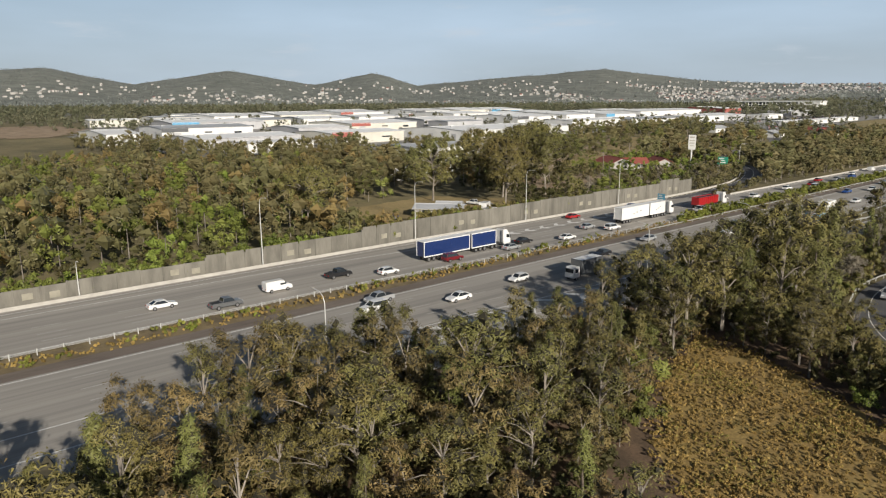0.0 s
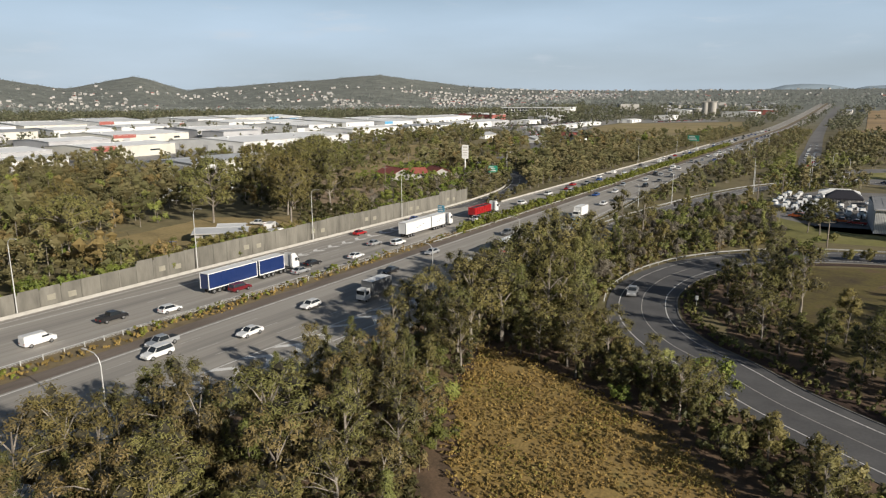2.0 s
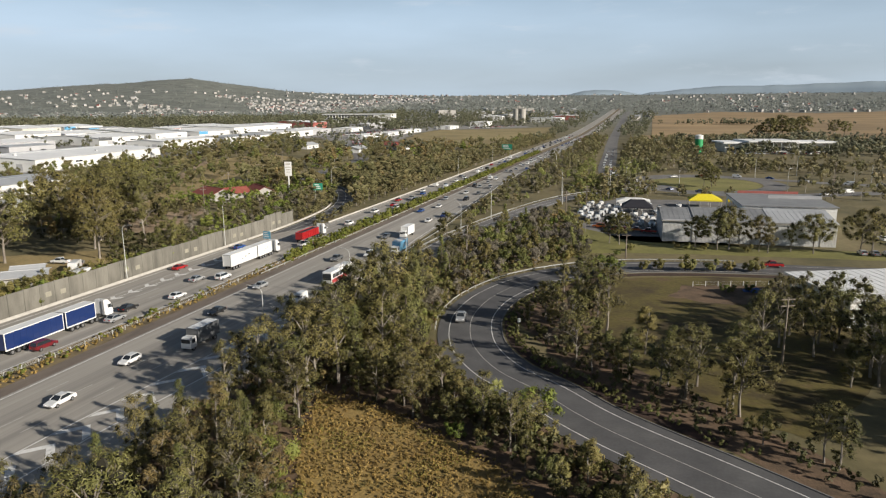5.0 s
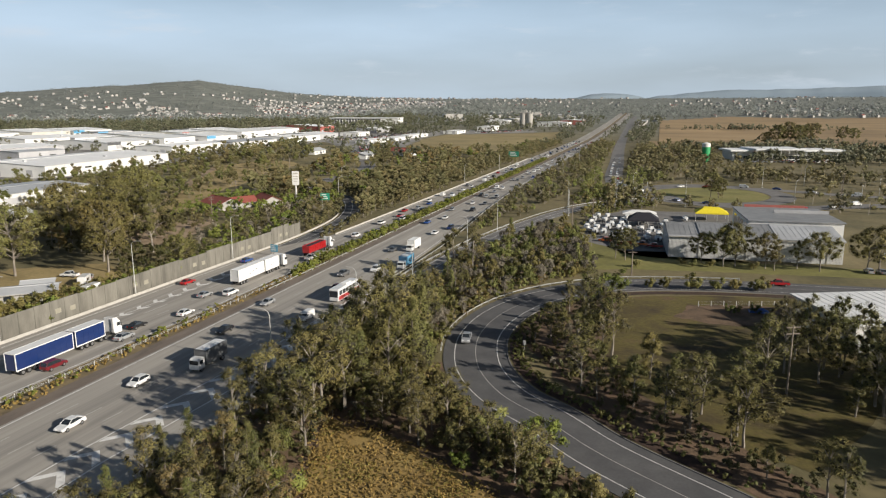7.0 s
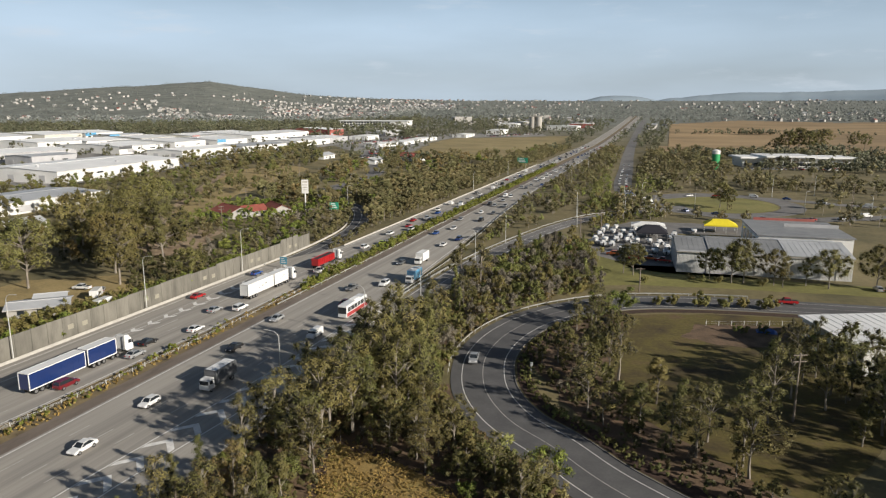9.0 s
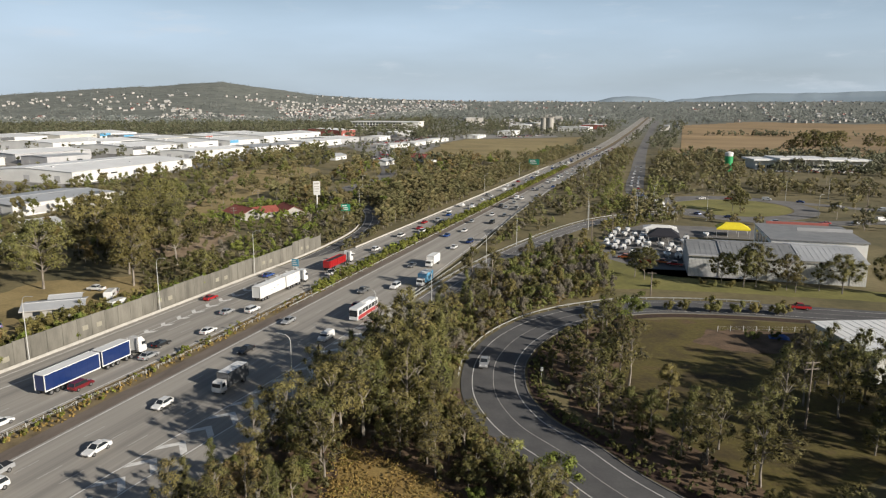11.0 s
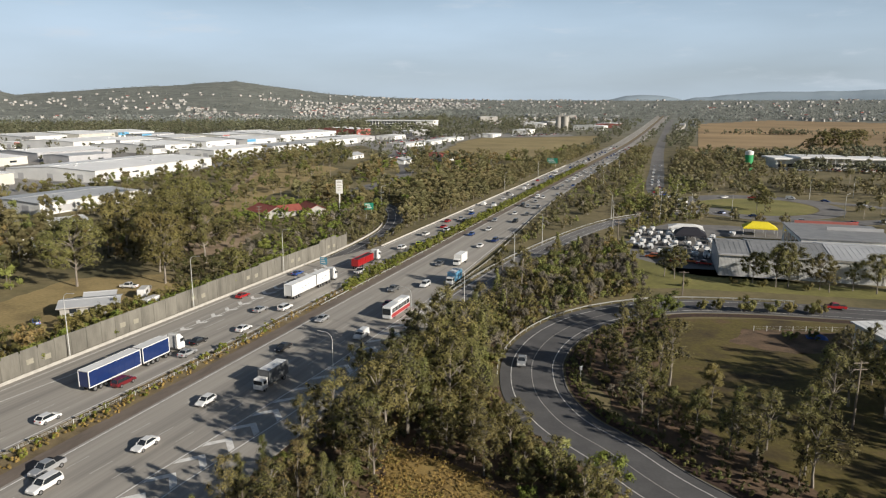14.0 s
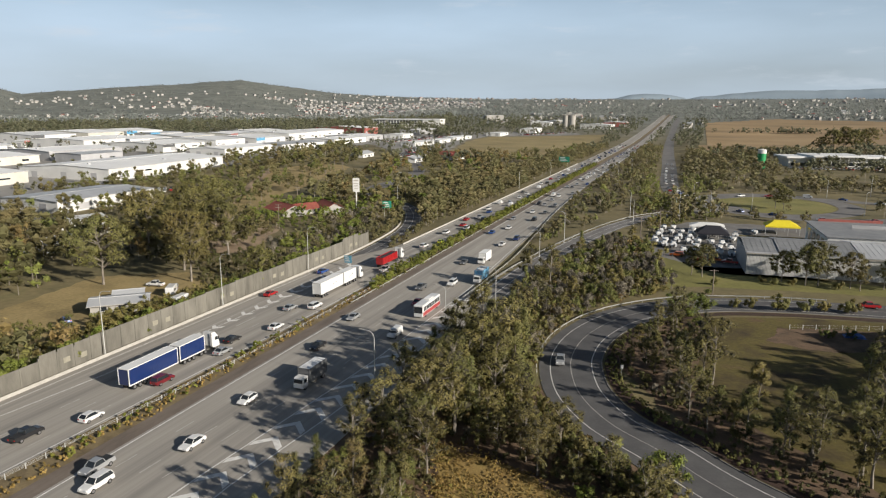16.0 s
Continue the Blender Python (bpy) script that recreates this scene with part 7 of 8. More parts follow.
house(-190, 282, 4.0, 6.0, 2.9, 2.2, "house_pale", "tile_red", "wing of a red-roofed rendered house", -28)
house(-181, 290, 5.2, 8.0, 3.0, 2.5, "house_pale", "tile_red", "red-roofed rendered lodge beside the pylon sign", 50)
house(-232, 176, 5, 9, 3, 1.6, "panel_white", "roof_white", "pale house among gum trees", 20)
house(-262, 215, 6, 10, 3.2, 1.6, "panel_white", "roof_grey", "pale weatherboard house with a grey roof", -15)
house(-243, 203, 4, 7, 3, 1.4, "panel_white", "roof_white", "white outbuilding among gum trees", -15)
for x, y, tn in ((-330, 620, 0), (-262, 590, 0)):
    house(x, y, 7, 12, 4, 2.0, "brick" if tn == 40 else "panel_white", "tile_red" if tn in (20, 40) else "roof_grey", "suburban commercial building with a pitched roof", tn, "shop_building", "building")


house(-246, 645, 9, 15, 4.2, 3.2, "panel_white", "tile_red", "white-walled diner under a broad red roof", 68, "diner", "building")
house(-238, 642, 5, 7, 4.0, 2.6, "panel_white", "tile_red", "red-roofed wing of a white-walled diner", -22, "diner", "building")


def roadhouse():
    b = thing("roadhouse", "long white roadside showroom with a sweeping flat roof", "building", at=pose(64, 668, tz(80, 680), 0, 0, 14))
    part("wall_shell", boxes((0, 95, 0, 26, -1, 7.5)), M["panel_white"], b)
    part("roof", boxes((-3, 98, -4, 29, 7.5, 9.0), bevel=0.2), M["roof_white"], b)
    part("roof", boxes((16, 60, -12, 26, 9.02, 10.4), bevel=0.2), M["roof_white"], b)
    for k in range(12):
        part("window", boxes((2 + 7.8 * k, 8.6 + 7.8 * k, -0.08, 0.04, 0.8, 3.6), bevel=0.03), M["glass"], b)
    for k in range(7):
        bm = bmesh.new()
        tube(bm, (17 + 7 * k, -11.2, -1), (17 + 7 * k, -11.2, 9.05), 0.25, 0.25, 8)
        part("column", bm, M["panel_white"], b)


roadhouse()
t = thing("storage_tank", "tall green and white cylindrical tank", "tank", at=pose(39.5, 634, tz(39.5, 634)))
bm = bmesh.new()
tube(bm, (0, 0, -0.3), (0, 0, 13.0), 3.4, 3.4, 24)
part("tank_body", bm, M["tank_green"], t)
bm = bmesh.new()
tube(bm, (0, 0, 13.0), (0, 0, 16.0), 3.42, 3.42, 24)
tube(bm, (0, 0, 16.0), (0, 0, 16.9), 3.42, 0.6, 24)
part("tank_top", bm, M["panel_white"], t, "white tank top")
t = thing("silos", "pair of tall grey concrete silos", "silo", at=pose(-255, 1373, tz(-255, 1373)))
for dx in (-6.5, 6.5):
    bm = bmesh.new()
    tube(bm, (dx, 0, -1), (dx, 0, 27), 6.2, 6.2, 20)
    part("silo", bm, M["concrete"], t)
part("head_house", boxes((-13, 13, -5, 5, 27, 29), (-5, 1, -3, 3, 29, 33), bevel=0.1), M["concrete"], t)

# houses scattered over the far suburbs
rng = random.Random(77)
V, F = [], []
slots = []
count = 0
for _ in range(16000):
    a = math.radians(rng.uniform(-15, 84))
    r = math.exp(rng.uniform(math.log(1450), math.log(4300)))
    x, y = -math.sin(a) * r, math.cos(a) * r
    if -150 < x < -40 or inside(FIELD_R, x, y) or (x < -400 and y < 1350 and r < 1600):
        continue
    if noise.noise(Vector((x / 420.0, y / 420.0, 1.7))) < (-0.14 if r > 2200 else -0.2):
        continue
    z = tz(x, y)
    if z > 80 and rng.random() < 0.45 + (z - 80) / 70 or r < 2150 and a > 0.3 or rng.random() < (0.86 if a < 0.3 else 0.75 if a > 0.72 else 0.1):
        continue
    big = rng.random() < 0.06 and r < 2000
    w, d, h = (rng.uniform(12, 24), rng.uniform(18, 40), rng.uniform(7, 11)) if big else (rng.uniform(3.2, 5.0), rng.uniform(4.5, 7), rng.uniform(3.0, 5.0))
    t = rng.uniform(0, math.pi)
    c, s = math.cos(t), math.sin(t)
    k = len(V)
    rise = 0.4 if big else rng.uniform(1.6, 2.6)
    for px, py, pz in ((-w, -d, -3), (w, -d, -3), (w, d, -3), (-w, d, -3), (-w, -d, h), (w, -d, h), (w, d, h), (-w, d, h), (0, -d, h + rise), (0, d, h + rise)):
        V.append((x + px * c - py * s, y + px * s + py * c, z + pz + (1.5 if r > 1800 else 1.0)))
    F += [(k, k + 1, k + 5, k + 8, k + 4), (k + 2, k + 3, k + 7, k + 9, k + 6), (k + 1, k + 2, k + 6, k + 5), (k + 3, k, k + 4, k + 7), (k + 4, k + 8, k + 9, k + 7), (k + 8, k + 5, k + 6, k + 9)]
    roof = rng.choice((1, 2, 2, 2, 3, 1)) if not big else 4
    slots += [0, 0, 0, 0, roof, roof]
    count += 1
    if count >= 1500:
        break
me = flat_mesh("distant_houses", V, F, [M["house_pale"], M["roof_grey"], M["roof_dark"], M["tile_red"], M["roof_white"]])
me.polygons.foreach_set("material_index", slots)
tagged(new("distant_houses", me), "pale roofs of distant suburban houses among trees", "houses", kind="stuff")

# ridges on the far horizon; their blue haze is put into the colour
V, F = [], []
for r, az, hh in ((4750, [-60, -34, -22, -12, -8, -4.8, -2, 0.2, 2.0], [140, 158, 164, 160, 148, 150, 134, 116, 80]), (4550, [0.4, 1.4, 2.6, 3.6, 4.4, 5.4, 6.4, 7.6, 9.0, 12], [70, 106, 122, 130, 132, 122, 106, 96, 88, 60])):
    fine = np.arange(az[0], az[-1] + 0.01, 0.2)
    tops = np.interp(fine, az, hh)
    for a, h in zip(fine, tops):
        h += 5 * noise.noise(Vector((a * 0.7, r * 0.01, 0))) + 1.2 * noise.noise(Vector((a * 3, r * 0.01, 2)))
        x, y = -math.sin(math.radians(a)), math.cos(math.radians(a))
        V += [(x * (r - 120), y * (r - 120), 30), (x * (r - 60), y * (r - 60), h * 0.75), (x * r, y * r, h), (x * (r + 120), y * (r + 120), 30)]
    k0 = len(V) - 4 * len(fine)
    for i in range(len(fine) - 1):
        k = k0 + 4 * i
        F += [(k + q, k + 4 + q, k + 5 + q, k + 1 + q) for q in range(3)]
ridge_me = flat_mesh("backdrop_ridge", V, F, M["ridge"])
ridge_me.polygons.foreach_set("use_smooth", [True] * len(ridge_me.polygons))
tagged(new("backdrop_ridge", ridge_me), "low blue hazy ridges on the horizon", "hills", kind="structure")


# ---- vehicles ----
def wheel_mesh(r, w):
    bm = bmesh.new()
    tube(bm, (-w / 2, 0, 0), (w / 2, 0, 0), r, r, 14)
    return mesh_of("tyre", bm, M["tyre"])


def rim_mesh(r, w):
    bm = bmesh.new()
    tube(bm, (-w / 2 - 0.012, 0, 0), (w / 2 + 0.012, 0, 0), r * 0.6, r * 0.6, 10)
    return mesh_of("rim", bm, M["rim"])


WHEELS = {}


def add_wheel(parent, x, y, r=0.33, w=0.22, plain_wheel=False):
    if (r, w) not in WHEELS:
        WHEELS[(r, w)] = (wheel_mesh(r, w), rim_mesh(r, w))
    t, m = WHEELS[(r, w)]
    wh = part("wheel", t, None, parent, at=pose(x, y, r))
    if not plain_wheel:
        part("rim", m, None, wh)


BODY = {
    # length, half width, lower outline, glass outline, roof span (front, back, height), wheel base
    "sedan": (4.6, 0.88, [(2.3, 0.34), (2.3, 0.6), (2.12, 0.76), (1.0, 0.93), (-1.55, 0.99), (-2.2, 0.97), (-2.3, 0.62), (-2.26, 0.34)],
              [(1.05, 0.9), (0.3, 1.39), (-0.95, 1.41), (-1.75, 0.97)], (0.28, -0.98, 1.40), 1.35),
    "hatch": (4.1, 0.86, [(2.05, 0.34), (2.05, 0.62), (1.85, 0.78), (0.95, 0.96), (-1.85, 1.02), (-2.03, 0.9), (-2.05, 0.4), (-2.0, 0.34)],
              [(1.0, 0.93), (0.35, 1.44), (-1.3, 1.46), (-1.92, 1.0)], (0.33, -1.4, 1.45), 1.25),
    "wagon": (4.75, 0.93, [(2.36, 0.40), (2.36, 0.78), (2.1, 0.98), (1.1, 1.12), (-2.2, 1.14), (-2.36, 1.0), (-2.36, 0.5), (-2.3, 0.40)],
              [(1.15, 1.08), (0.55, 1.68), (-1.95, 1.72), (-2.28, 1.12)], (0.52, -2.0, 1.71), 1.42),
    "ute": (5.2, 0.93, [(2.6, 0.44), (2.6, 0.85), (2.35, 1.02), (1.35, 1.14), (-0.75, 1.16), (-0.78, 1.12), (-2.55, 1.12), (-2.6, 0.5), (-2.55, 0.44)],
            [(1.4, 1.1), (0.8, 1.70), (-0.55, 1.72), (-0.8, 1.12)], (0.78, -0.58, 1.71), 1.55),
    "van": (5.0, 0.95, [(2.5, 0.36), (2.5, 0.9), (2.15, 1.12), (1.55, 1.25), (1.0, 1.9), (-2.4, 1.95), (-2.5, 1.8), (-2.5, 0.45), (-2.45, 0.36)],
            [(1.62, 1.22), (1.02, 1.86), (0.2, 1.88), (0.2, 1.2)], (0.98, -2.4, 1.94), 1.55),
}


def make_car(style, colour, label, category="car", far=False):
    L, hw, low, glass, roof, wb = BODY[style]
    c = thing(category, label, category, "traffic on the motorway")
    bm = prism(bmesh.new(), low, hw, hw * 0.93, 0.8)
    bmesh.ops.bevel(bm, geom=bm.edges[:], offset=0.06, segments=2, affect="EDGES")
    part("body", bm, M["car_" + colour], c)
    if style == "van":
        bm = prism(bmesh.new(), glass, hw * 0.955, hw * 0.90, 1.5)
    else:
        bm = prism(bmesh.new(), glass, hw * 0.90, hw * 0.74, glass[0][1] + 0.12)
    part("cabin_glass", bm, M["glass"], c)
    f, bk, z = roof
    bm = boxes((-hw * 0.75, hw * 0.75, bk, f, z - 0.03, z + 0.05), bevel=0.035)
    top = part("roof", bm, M["car_" + colour], c)
    if style != "van" and not far:
        for s in (-1, 1):
            for (ya, za), (yb, zb) in ((glass[0], glass[1]), (glass[3], glass[2])):
                part("pillar", tube(bmesh.new(), (s * hw * 0.9, ya, za), (s * hw * 0.745, yb, zb), 0.05, 0.045, 5), M["car_" + colour], top)
    for s in (-1, 1):
        for yy in (wb, -wb):
            add_wheel(c, s * (hw - 0.1), yy, 0.36 if style in ("wagon", "ute") else 0.33, plain_wheel=far)
        if far:
            continue
        zl = low[1][1]
        part("headlight", boxes((s * hw * 0.62 - 0.2, s * hw * 0.62 + 0.2, L / 2 - 0.12, L / 2 + 0.02, zl - 0.06, zl + 0.1), bevel=0.03), M["lamp_clear"], c)
        part("tail_light", boxes((s * hw * 0.7 - 0.16, s * hw * 0.7 + 0.16, -L / 2 - 0.02, -L / 2 + 0.1, 0.68, 0.88), bevel=0.03), M["lamp_red"], c)
        part("mirror", boxes((s * hw * 1.02 - 0.09, s * hw * 1.02 + 0.09, glass[0][0] - 0.3, glass[0][0] - 0.16, glass[0][1] + 0.02, glass[0][1] + 0.18), bevel=0.03), M["car_" + colour], c)
    if far:
        return c
    part("bumper", boxes((-hw * 0.92, hw * 0.92, L / 2 - 0.1, L / 2 + 0.03, 0.32, 0.46), bevel=0.03), M["trim"], c)
    if style == "ute":
        part("tray_well", boxes((-hw * 0.82, hw * 0.82, -2.45, -0.9, 1.11, 1.14)), M["trim"], c, "dark open tray")
    return c


CARS = {}


def car(style, colour, x, y, away, z=0.10, turn=None):
    names = {"sedan": "sedan", "hatch": "hatchback", "wagon": "four-wheel-drive wagon", "ute": "dual-cab utility", "van": "delivery van"}
    m = pose(x, y, tz(x, y) + z, 0, 0, (0 if away else 180) if turn is None else turn)
    far = math.hypot(x, y) > 262
    if (style, colour, far) not in CARS:
        ob = make_car(style, colour, f"{colour} {names[style]} with dark tinted windows", "van" if style == "van" else "car", far)
        ob.matrix_basis = m
        CARS[(style, colour, far)] = ob
        return ob
    return copy_thing(CARS[(style, colour, far)], m)


def prime_mover(t, y, colour="white"):
    """A truck cab whose front stands at y, on the thing t."""
    bm = prism(bmesh.new(), [(y, 0.55), (y, 1.5), (y - 0.12, 2.0), (y - 0.35, 3.0), (y - 0.7, 3.25), (y - 1.1, 3.9), (y - 2.3, 4.0), (y - 2.3, 0.9), (y - 1.9, 0.55)], 1.22, 1.16, 2.0)
    bmesh.ops.bevel(bm, geom=bm.edges[:], offset=0.07, segments=2, affect="EDGES")
    cab = part("cab", bm, M["car_" + colour], t)
    part("windscreen", boxes((-1.05, 1.05, y - 0.36, y - 0.08, 2.02, 2.85), bevel=0.05), M["glass"], cab)
    for s in (-1, 1):
        part("side_window", boxes((s * 1.18 - 0.04, s * 1.18 + 0.04, y - 1.35, y - 0.5, 2.05, 2.8), bevel=0.02), M["glass"], cab)
        part("mirror", boxes((s * 1.42 - 0.1, s * 1.42 + 0.1, y - 0.5, y - 0.38, 2.0, 2.7), bevel=0.03), M["trim"], cab)
        part("headlight", boxes((s * 0.9 - 0.2, s * 0.9 + 0.2, y - 0.06, y + 0.03, 0.8, 1.05), bevel=0.03), M["lamp_clear"], cab)
        part("exhaust", tube(bmesh.new(), (s * 1.05, y - 2.5, 0.9), (s * 1.05, y - 2.5, 3.9), 0.08, 0.08, 8), M["rim"], cab)
    part("grille", boxes((-0.7, 0.7, y - 0.05, y + 0.04, 0.9, 1.7), bevel=0.03), M["trim"], cab)
    part("chassis", boxes((-0.45, 0.45, y - 6.4, y - 1.8, 0.7, 1.0), bevel=0.03), M["trim"], t)
    for yy in (y - 1.25, y - 4.5, y - 5.8):
        for s in (-1, 1):
            add_wheel(t, s * 1.0, yy, 0.52, 0.34)


def trailer(t, y0, y1, mat, edge, name="trailer", top=4.25, floor=1.15, axles=3, text=False):
    body = part(name, boxes((-1.22, 1.22, y0, y1, floor, top), bevel=0.04), mat, t)
    fr = bmesh.new()
    for y in (y0, y1):
        for s in (-1, 1):
            box(fr, s * 1.22 - 0.07, s * 1.22 + 0.07, y - 0.07, y + 0.07, floor - 0.1, top + 0.05)
        box(fr, -1.25, 1.25, y - 0.075, y + 0.075, top - 0.08, top + 0.055)
    for s in (-1, 1):
        box(fr, s * 1.22 - 0.05, s * 1.22 + 0.05, y0, y1, top - 0.12, top + 0.05)
        box(fr, s * 1.22 - 0.05, s * 1.22 + 0.05, y0, y1, floor - 0.12, floor + 0.1)
    part("frame", fr, edge, body)
    part("roof_sheet", boxes((-1.17, 1.17, y0 + 0.08, y1 - 0.08, top, top + 0.03)), M["roof_white"], body)
    for k in range(int((y1 - y0) / 1.3)):
        for s in (-1, 1):
            part("curtain_strap", boxes((s * 1.225 - 0.012, s * 1.225 + 0.012, y0 + 0.6 + 1.3 * k, y0 + 0.68 + 1.3 * k, floor + 0.1, top - 0.12)), mat, body)
    if text:
        for s in (-1, 1):
            for k in range(3):
                part("stripe", boxes((s * 1.232 - 0.008, s * 1.232 + 0.008, y0 + (y1 - y0) * (0.42 + 0.12 * k), y0 + (y1 - y0) * (0.46 + 0.13 * k), floor + 1.0 + 0.3 * k, floor + 1.2 + 0.3 * k)), M["trim"], body, "black illegible lettering bar")
    part("underframe", boxes((-0.55, 0.55, y0 + 0.3, y1 - 0.5, 0.85, floor - 0.1), bevel=0.02), M["trim"], t)
    for k in range(axles):
        for s in (-1, 1):
            add_wheel(t, s * 0.98, y0 + 1.3 + 1.3 * k, 0.5, 0.42)
    return body


def b_double(mat, edge, label, x, y, text=False, colour="white"):
    """A double articulated lorry whose tail stands at y, driving away."""
    t = thing("articulated_lorry", label, "truck", "traffic on the motorway", at=pose(x, y, 0.10))
    trailer(t, 0.0, 12.6, mat, edge, text=text)
    trailer(t, 13.3, 20.6, mat, edge, text=text)
    prime_mover(t, 25.4, colour)
    part("drawbar", boxes((-0.5, 0.5, 11.8, 15.2, 0.8, 1.02), bevel=0.02), M["trim"], t)
    return t


b_double(M["car_navy"], M["panel_white"], "long blue-curtained double trailer lorry with a white cab", -107.4, 85.5)
b_double(M["panel_white"], M["panel_white"], "long white double trailer lorry with black lettering bars", -106.3, 152.0, True)


def tipper(mat, label, x, y, length=11.5, away=True, colour="white"):
    t = thing("tipper_lorry", label, "truck", "traffic on the motorway", at=pose(x, y, 0.10, 0, 0, 0 if away else 180))
    bm = boxes((-1.22, 1.22, 0, length, 1.22, 1.34), (-1.22, -1.12, 0, length, 1.34, 3.5), (1.12, 1.22, 0, length, 1.34, 3.5), (-1.12, 1.12, 0, 0.1, 1.34, 3.5), (-1.12, 1.12, length - 0.1, length, 1.34, 3.5))
    body = part("tipper_body", bm, mat, t)
    for k in range(int(length / 1.2)):
        for s in (-1, 1):
            part("side_rib", boxes((s * 1.27 - 0.05, s * 1.27 + 0.05, 0.5 + 1.2 * k, 0.62 + 1.2 * k, 1.3, 3.45), bevel=0.015), mat, body)
    part("load_cover", boxes((-1.12, 1.12, 0.1, length - 0.1, 3.2, 3.32), bevel=0.03), M["trim"], body, "black load cover")
    part("underframe", boxes((-0.55, 0.55, 0.3, length + 0.6, 0.85, 1.2), bevel=0.02), M["trim"], t)
    for k in range(3):
        for s in (-1, 1):
            add_wheel(t, s * 0.98, 1.2 + 1.3 * k, 0.5, 0.42)
    prime_mover(t, length + 5.4, colour)
    return t


tipper(M["car_red"], "bright red tipper semi-trailer with a white cab", -105.6, 190.0)


def box_truck(mat, label, x, y, away=False, length=6.2, colour="white"):
    t = thing("box_truck", label, "truck", "traffic on the motorway", at=pose(x, y, 0.10, 0, 0, 0 if away else 180))
    trailer(t, 0.0, length, mat, mat, "box_body", 3.6, 1.05, 1)
    bm = prism(bmesh.new(), [(length + 2.1, 0.5), (length + 2.1, 1.3), (length + 1.9, 2.3), (length + 1.6, 2.5), (length + 0.2, 2.5), (length + 0.2, 0.5)], 1.05, 0.98, 1.6)
    bmesh.ops.bevel(bm, geom=bm.edges[:], offset=0.06, segments=2, affect="EDGES")
    cab = part("cab", bm, M["car_" + colour], t)
    part("windscreen", boxes((-0.9, 0.9, length + 1.9, length + 2.08, 1.45, 2.2), bevel=0.03), M["glass"], cab)
    for s in (-1, 1):
        part("side_window", boxes((s * 1.03 - 0.03, s * 1.03 + 0.03, length + 0.7, length + 1.6, 1.45, 2.15), bevel=0.02), M["glass"], cab)
        add_wheel(t, s * 0.9, length + 1.2, 0.42, 0.28)
    part("chassis", boxes((-0.4, 0.4, length - 1.0, length + 1.6, 0.5, 0.75)), M["trim"], t)
    return t


box_truck(M["car_sky"], "white-cabbed truck with a blue box body", -70.2, 190.0)
box_truck(M["panel_white"], "white box truck with a plain white body", -76.5, 214.5)
box_truck(M["car_grey"], "truck with a grey canvas-covered body", -77.6, 105.0)


def coach(label, x, y):
    t = thing("coach", label, "bus", "traffic on the motorway", at=pose(x, y, 0.10, 0, 0, 180))
    bm = boxes((-1.25, 1.25, -6, 6, 0.35, 3.4), bevel=0.14)
    body = part("body", bm, M["car_white"], t)
    for s in (-1, 1):
        part("red_band", boxes((s * 1.255 - 0.012, s * 1.255 + 0.012, -5.8, 5.8, 0.6, 1.55)), M["car_red"], body, "red side band")
        for k in range(6):
            part("side_window", boxes((s * 1.25 - 0.02, s * 1.25 + 0.02, -5.5 + 1.85 * k, -3.9 + 1.85 * k, 1.75, 2.85), bevel=0.01), M["glass"], body)
        for yy in (-4.0, 3.8):
            add_wheel(t, s * 1.08, yy, 0.5, 0.32)
        part("headlight", boxes((s * 0.9 - 0.2, s * 0.9 + 0.2, 5.98, 6.04, 0.7, 0.95), bevel=0.01), M["lamp_clear"], t)
    part("windscreen", boxes((-1.12, 1.12, 5.97, 6.03, 1.35, 2.95), bevel=0.02), M["glass"], body)
    part("roof_unit", boxes((-0.8, 0.8, -2.5, 0.5, 3.4, 3.65), bevel=0.06), M["roof_white"], t)


coach("red and white coach with dark side windows", -73.6, 151.0)


def caravan(x, y, turn):
    t = thing("caravan", "white caravan parked on dry grass behind the wall", "caravan", at=pose(x, y, 0.03, 0, 0, turn))
    body = part("body", boxes((-1.15, 1.15, -2.6, 2.6, 0.5, 2.7), bevel=0.2), M["car_white"], t)
    for s in (-1, 1):
        part("window", boxes((s * 1.15 - 0.02, s * 1.15 + 0.02, -1.6, 0.2, 1.4, 2.1), bevel=0.01), M["glass"], body)
        add_wheel(t, s * 1.0, -0.2, 0.34, 0.22)
    part("drawbar", boxes((-0.06, 0.06, 2.5, 4.0, 0.4, 0.55), (-0.05, 0.05, 3.7, 3.8, 0.0, 0.42)), M["galv"], t)


caravan(-146, 141, 30)
caravan(-137, 134, 5)
for s, c, x, y, tn in (("wagon", "grey", -141, 138, 60), ("sedan", "silver", -150, 147, 40), ("ute", "white", -157, 147, 100), ("sedan", "blue", -152.5, 112.5, 60)):
    car(s, c, x, y, True, 0.03, tn)
# outbound, away from the viewer
for s, c, x, y in (("van", "white", -107.0, 52.9), ("ute", "black", -107.9, 66), ("hatch", "white", -103.6, 74.5), ("wagon", "maroon", -103.7, 91.0), ("sedan", "silver", -103.2, 108.0),
                   ("sedan", "black", -106.0, 115.0), ("sedan", "white", -102.0, 126.0), ("wagon", "white", -102.2, 144.0), ("ute", "grey", -103.5, 42), ("sedan", "silver", -107.4, 140.5),
                   ("ute", "white", -102.4, 187.0), ("sedan", "white", -109.4, 214.0), ("wagon", "white", -104.6, 226.0), ("sedan", "lime", -101.6, 236.0), ("wagon", "white", -106.4, 255.0),
                   ("sedan", "blue", -119.6, 178.0), ("sedan", "red", -119.8, 150.0), ("sedan", "white", -110.0, 34.0)):
    car(s, c, x, y, True)
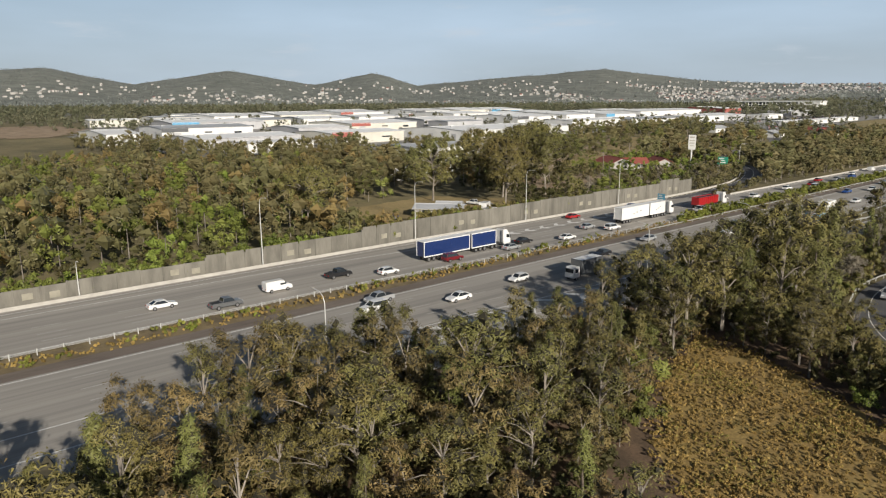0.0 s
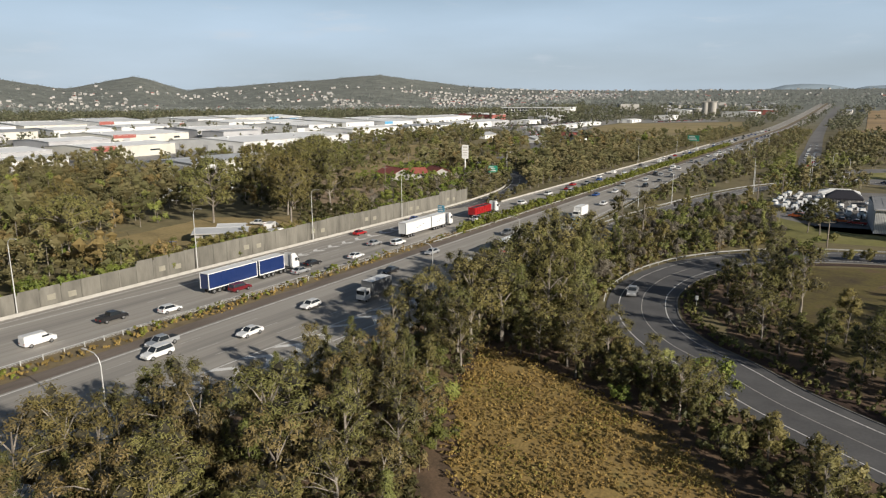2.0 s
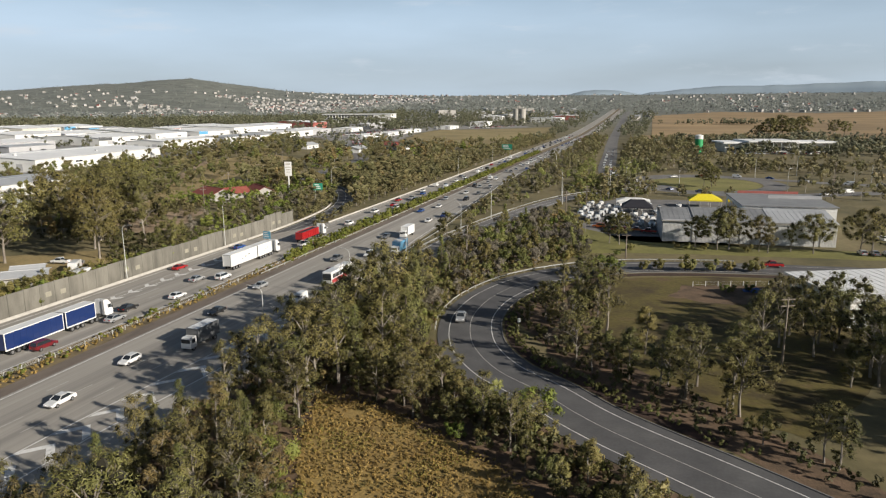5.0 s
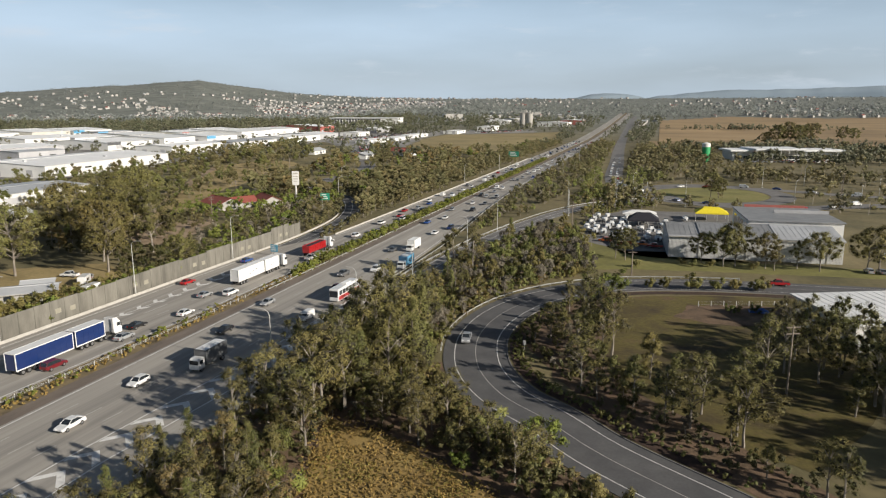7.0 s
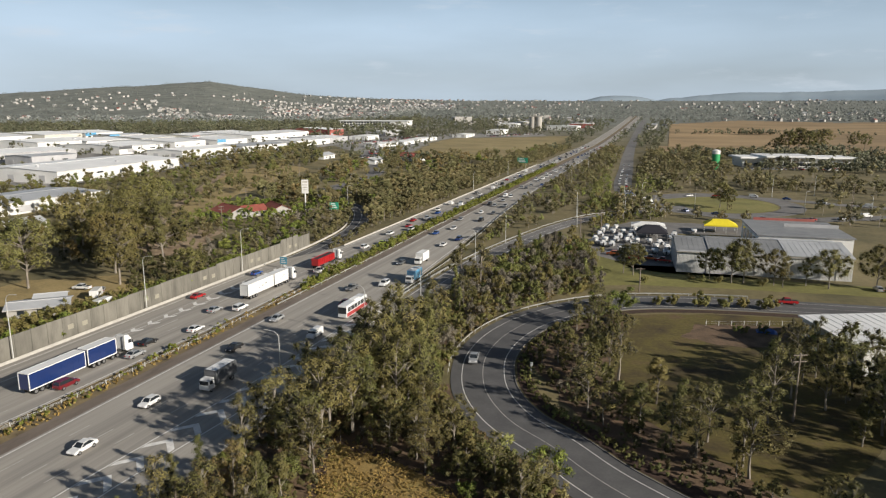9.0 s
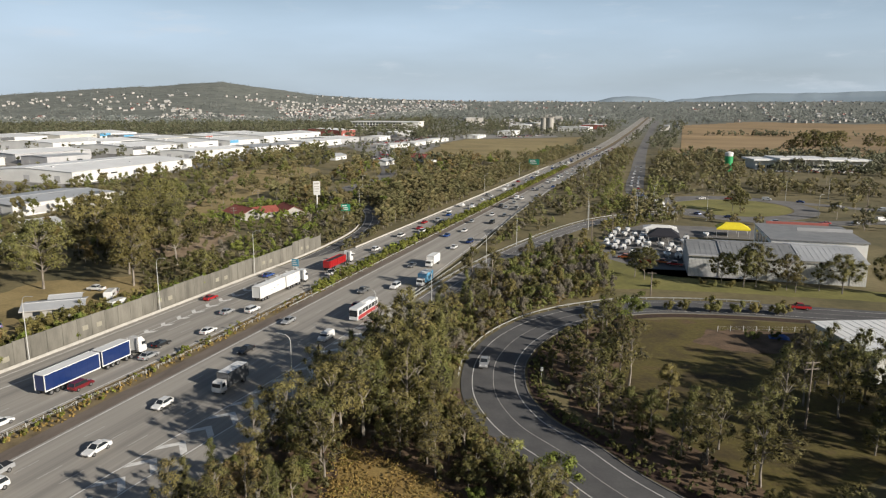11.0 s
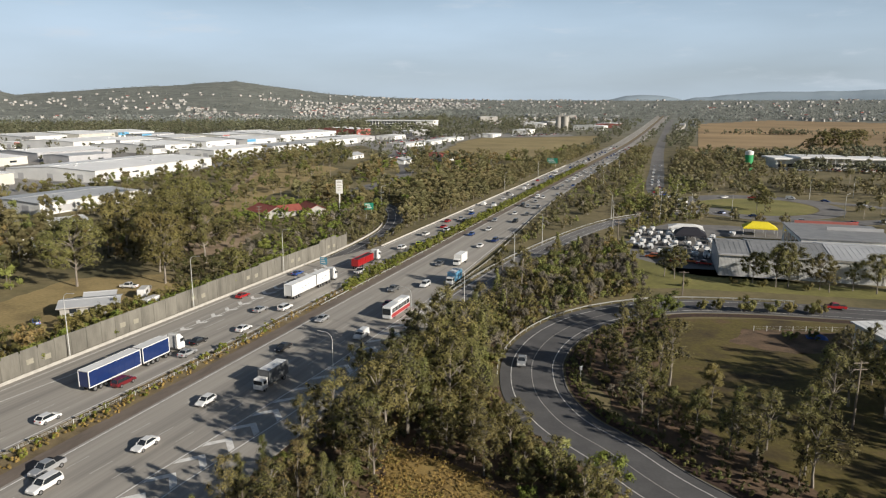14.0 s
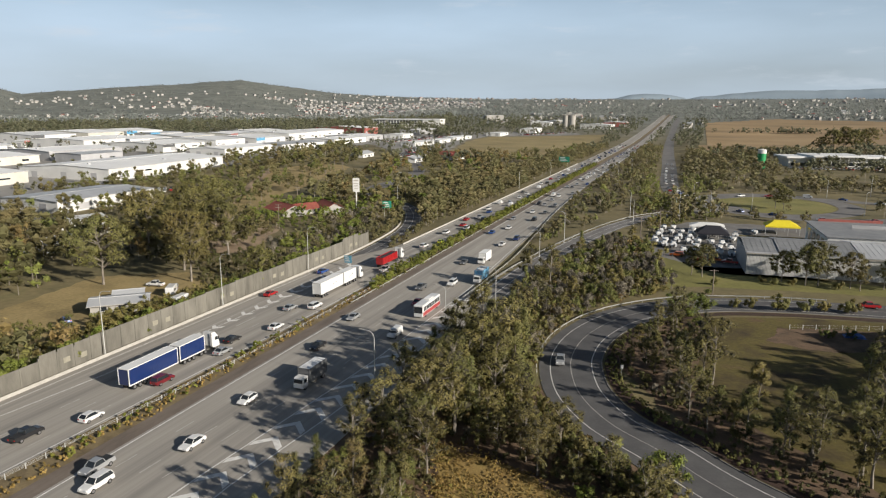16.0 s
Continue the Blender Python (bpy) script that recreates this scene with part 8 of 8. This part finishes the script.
# inbound, towards the viewer
for s, c, x, y in (("sedan", "white", -81.6, 73.0), ("wagon", "white", -86.0, 59.0), ("ute", "silver", -89.6, 62.5), ("hatch", "white", -83.4, 89.4), ("van", "white", -73.6, 131.0),
                   ("sedan", "red", -78.6, 156.5), ("ute", "grey", -83.4, 171.0), ("wagon", "white", -76.6, 178.5), ("sedan", "white", -78.4, 239.5), ("sedan", "black", -86.0, 118.0),
                   ("sedan", "grey", -82.2, 206.0), ("wagon", "navy", -76.0, 252.0), ("sedan", "silver", -88.4, 139.0)):
    car(s, c, x, y, False)
rng = random.Random(9)
styles = [("sedan", "white"), ("wagon", "white"), ("hatch", "white"), ("sedan", "silver"), ("ute", "white"), ("sedan", "grey"), ("wagon", "black"), ("sedan", "red"), ("van", "white"), ("sedan", "blue"), ("hatch", "silver"), ("ute", "silver")]
for lane, y0, gap in ((-109.4, 290, 46), (-105.6, 275, 30), (-101.8, 268, 34)):
    y = y0
    while y < 950:
        car(*rng.choice(styles), lane + rng.uniform(-0.3, 0.3), y, True)
        y += gap * rng.uniform(0.5, 1.5)
for lane, y0, gap in ((-89.2, 262, 36), (-85.6, 275, 32), (-79.6, 300, 38)):
    y = y0
    while y < 950:
        car(*rng.choice(styles), lane + rng.uniform(-0.3, 0.3), y, False)
        y += gap * rng.uniform(0.5, 1.5)
# queues on the roundabout and the arterial road
for line, step, z in ((CROSS, 13, 0.075), (CROSS_B, 15, 0.079)):
    acc = 0
    for (x0, y0), (x1, y1) in zip(line, line[1:]):
        acc += math.hypot(x1 - x0, y1 - y0)
        if acc > step and x0 > 12 and x0 < 260:
            acc = rng.uniform(-4, 2)
            side = rng.choice((-2.6, 2.4))
            t = Vector((x1 - x0, y1 - y0)).normalized()
            car(*rng.choice(styles), x0 + t.y * side, y0 - t.x * side, True, z, math.degrees(math.atan2(-t.x, t.y)) + (180 if side > 0 else 0))
for i in range(4, len(SERVICE) - 30, 2):
    (x0, y0), (x1, y1) = SERVICE[i], SERVICE[i + 1]
    t = Vector((x1 - x0, y1 - y0)).normalized()
    for side in (-2.2, 2.2):
        if rng.random() < 0.7:
            car(*rng.choice(styles), x0 + t.y * side, y0 - t.x * side, True, 0.07, math.degrees(math.atan2(-t.x, t.y)))
car("ute", "silver", -35.2, 128.0, True, 0.08, 190)
car("ute", "red", 33.0, 194.8, True, 0.08, 95)


# boats on the sales yard
def boat(label, l=6.4):
    b = thing("boat", label, "boat", "boats in the sales yard")
    bm = bmesh.new()
    rows = []
    for k in range(7):
        s = k / 6
        y = -l / 2 + l * s
        w = 1.15 * (1 - max(0, (s - 0.45) / 0.55) ** 2) + 0.02
        keel = 0.55 + 0.35 * max(0, (s - 0.6) / 0.4)
        rows.append([bm.verts.new(p) for p in ((-w, y, 1.45 + 0.2 * s), (-w * 0.8, y, 0.85 + 0.2 * s), (0, y, keel), (w * 0.8, y, 0.85 + 0.2 * s), (w, y, 1.45 + 0.2 * s))])
    for r0, r1 in zip(rows, rows[1:]):
        for j in range(4):
            bm.faces.new((r0[j], r0[j + 1], r1[j + 1], r1[j]))
        bm.faces.new((r0[4], r0[0], r1[0], r1[4]))
    bm.faces.new(rows[0])
    bmesh.ops.recalc_face_normals(bm, faces=bm.faces)
    part("hull", bm, M["car_white"], b)
    part("cabin", boxes((-0.75, 0.75, -0.4, 1.6, 1.45, 2.25), bevel=0.15), M["car_white"], b)
    part("windscreen", boxes((-0.7, 0.7, 0.2, 1.0, 2.2, 2.55), bevel=0.08), M["glass"], b)
    part("outboard_motor", boxes((-0.25, 0.25, -l / 2 - 0.5, -l / 2, 0.7, 1.8), bevel=0.08), M["trim"], b)
    tr = part("boat_trailer", boxes((-0.9, 0.9, -2.2, -2.0, 0.45, 0.75), (-0.9, 0.9, 0.8, 1.0, 0.45, 0.75), (-0.06, 0.06, -2.4, l / 2 + 1.4, 0.4, 0.52)), M["galv"], b)
    for s in (-1, 1):
        add_wheel(b, s * 0.98, -0.8, 0.3, 0.2)
    part("axle", boxes((-1.0, 1.0, -0.86, -0.74, 0.26, 0.5)), M["galv"], b)
    part("jockey_stand", boxes((-0.05, 0.05, l / 2 + 1.2, l / 2 + 1.3, 0.0, 0.45)), M["galv"], b)
    return b


bt = boat("white fibreglass motor boat on a trailer")
bt.matrix_basis = pose(-24, 262, 0.04, 0, 0, 70)
for i in range(10):
    for j in range(6):
        x, y = -26 + 4.0 * i + 0.6 * j + rng.uniform(-0.5, 0.5), 250 + 9.6 * j + rng.uniform(-1.2, 1.2)
        if (i, j) == (0, 0) or not inside(BOATS, x, y) or abs(x + 4) < 7 and abs(y - 283) < 6 or rng.random() < 0.15:
            continue
        copy_thing(bt, pose(x, y, 0.04, 0, 0, rng.choice((0, 180)) + 8 + rng.uniform(-9, 9)))
for x, y, c, s in ((-9, 238, "red", "van"), (-3, 240, "orange", "ute"), (1, 238, "red", "ute"), (-16, 244, "orange", "wagon")):
    car(s, c, x, y, True, 0.04, 80)
for i in range(10):
    car(*rng.choice(styles), 60 + 3.2 * i, 218 + 0.2 * i, True, 0.03, 5)
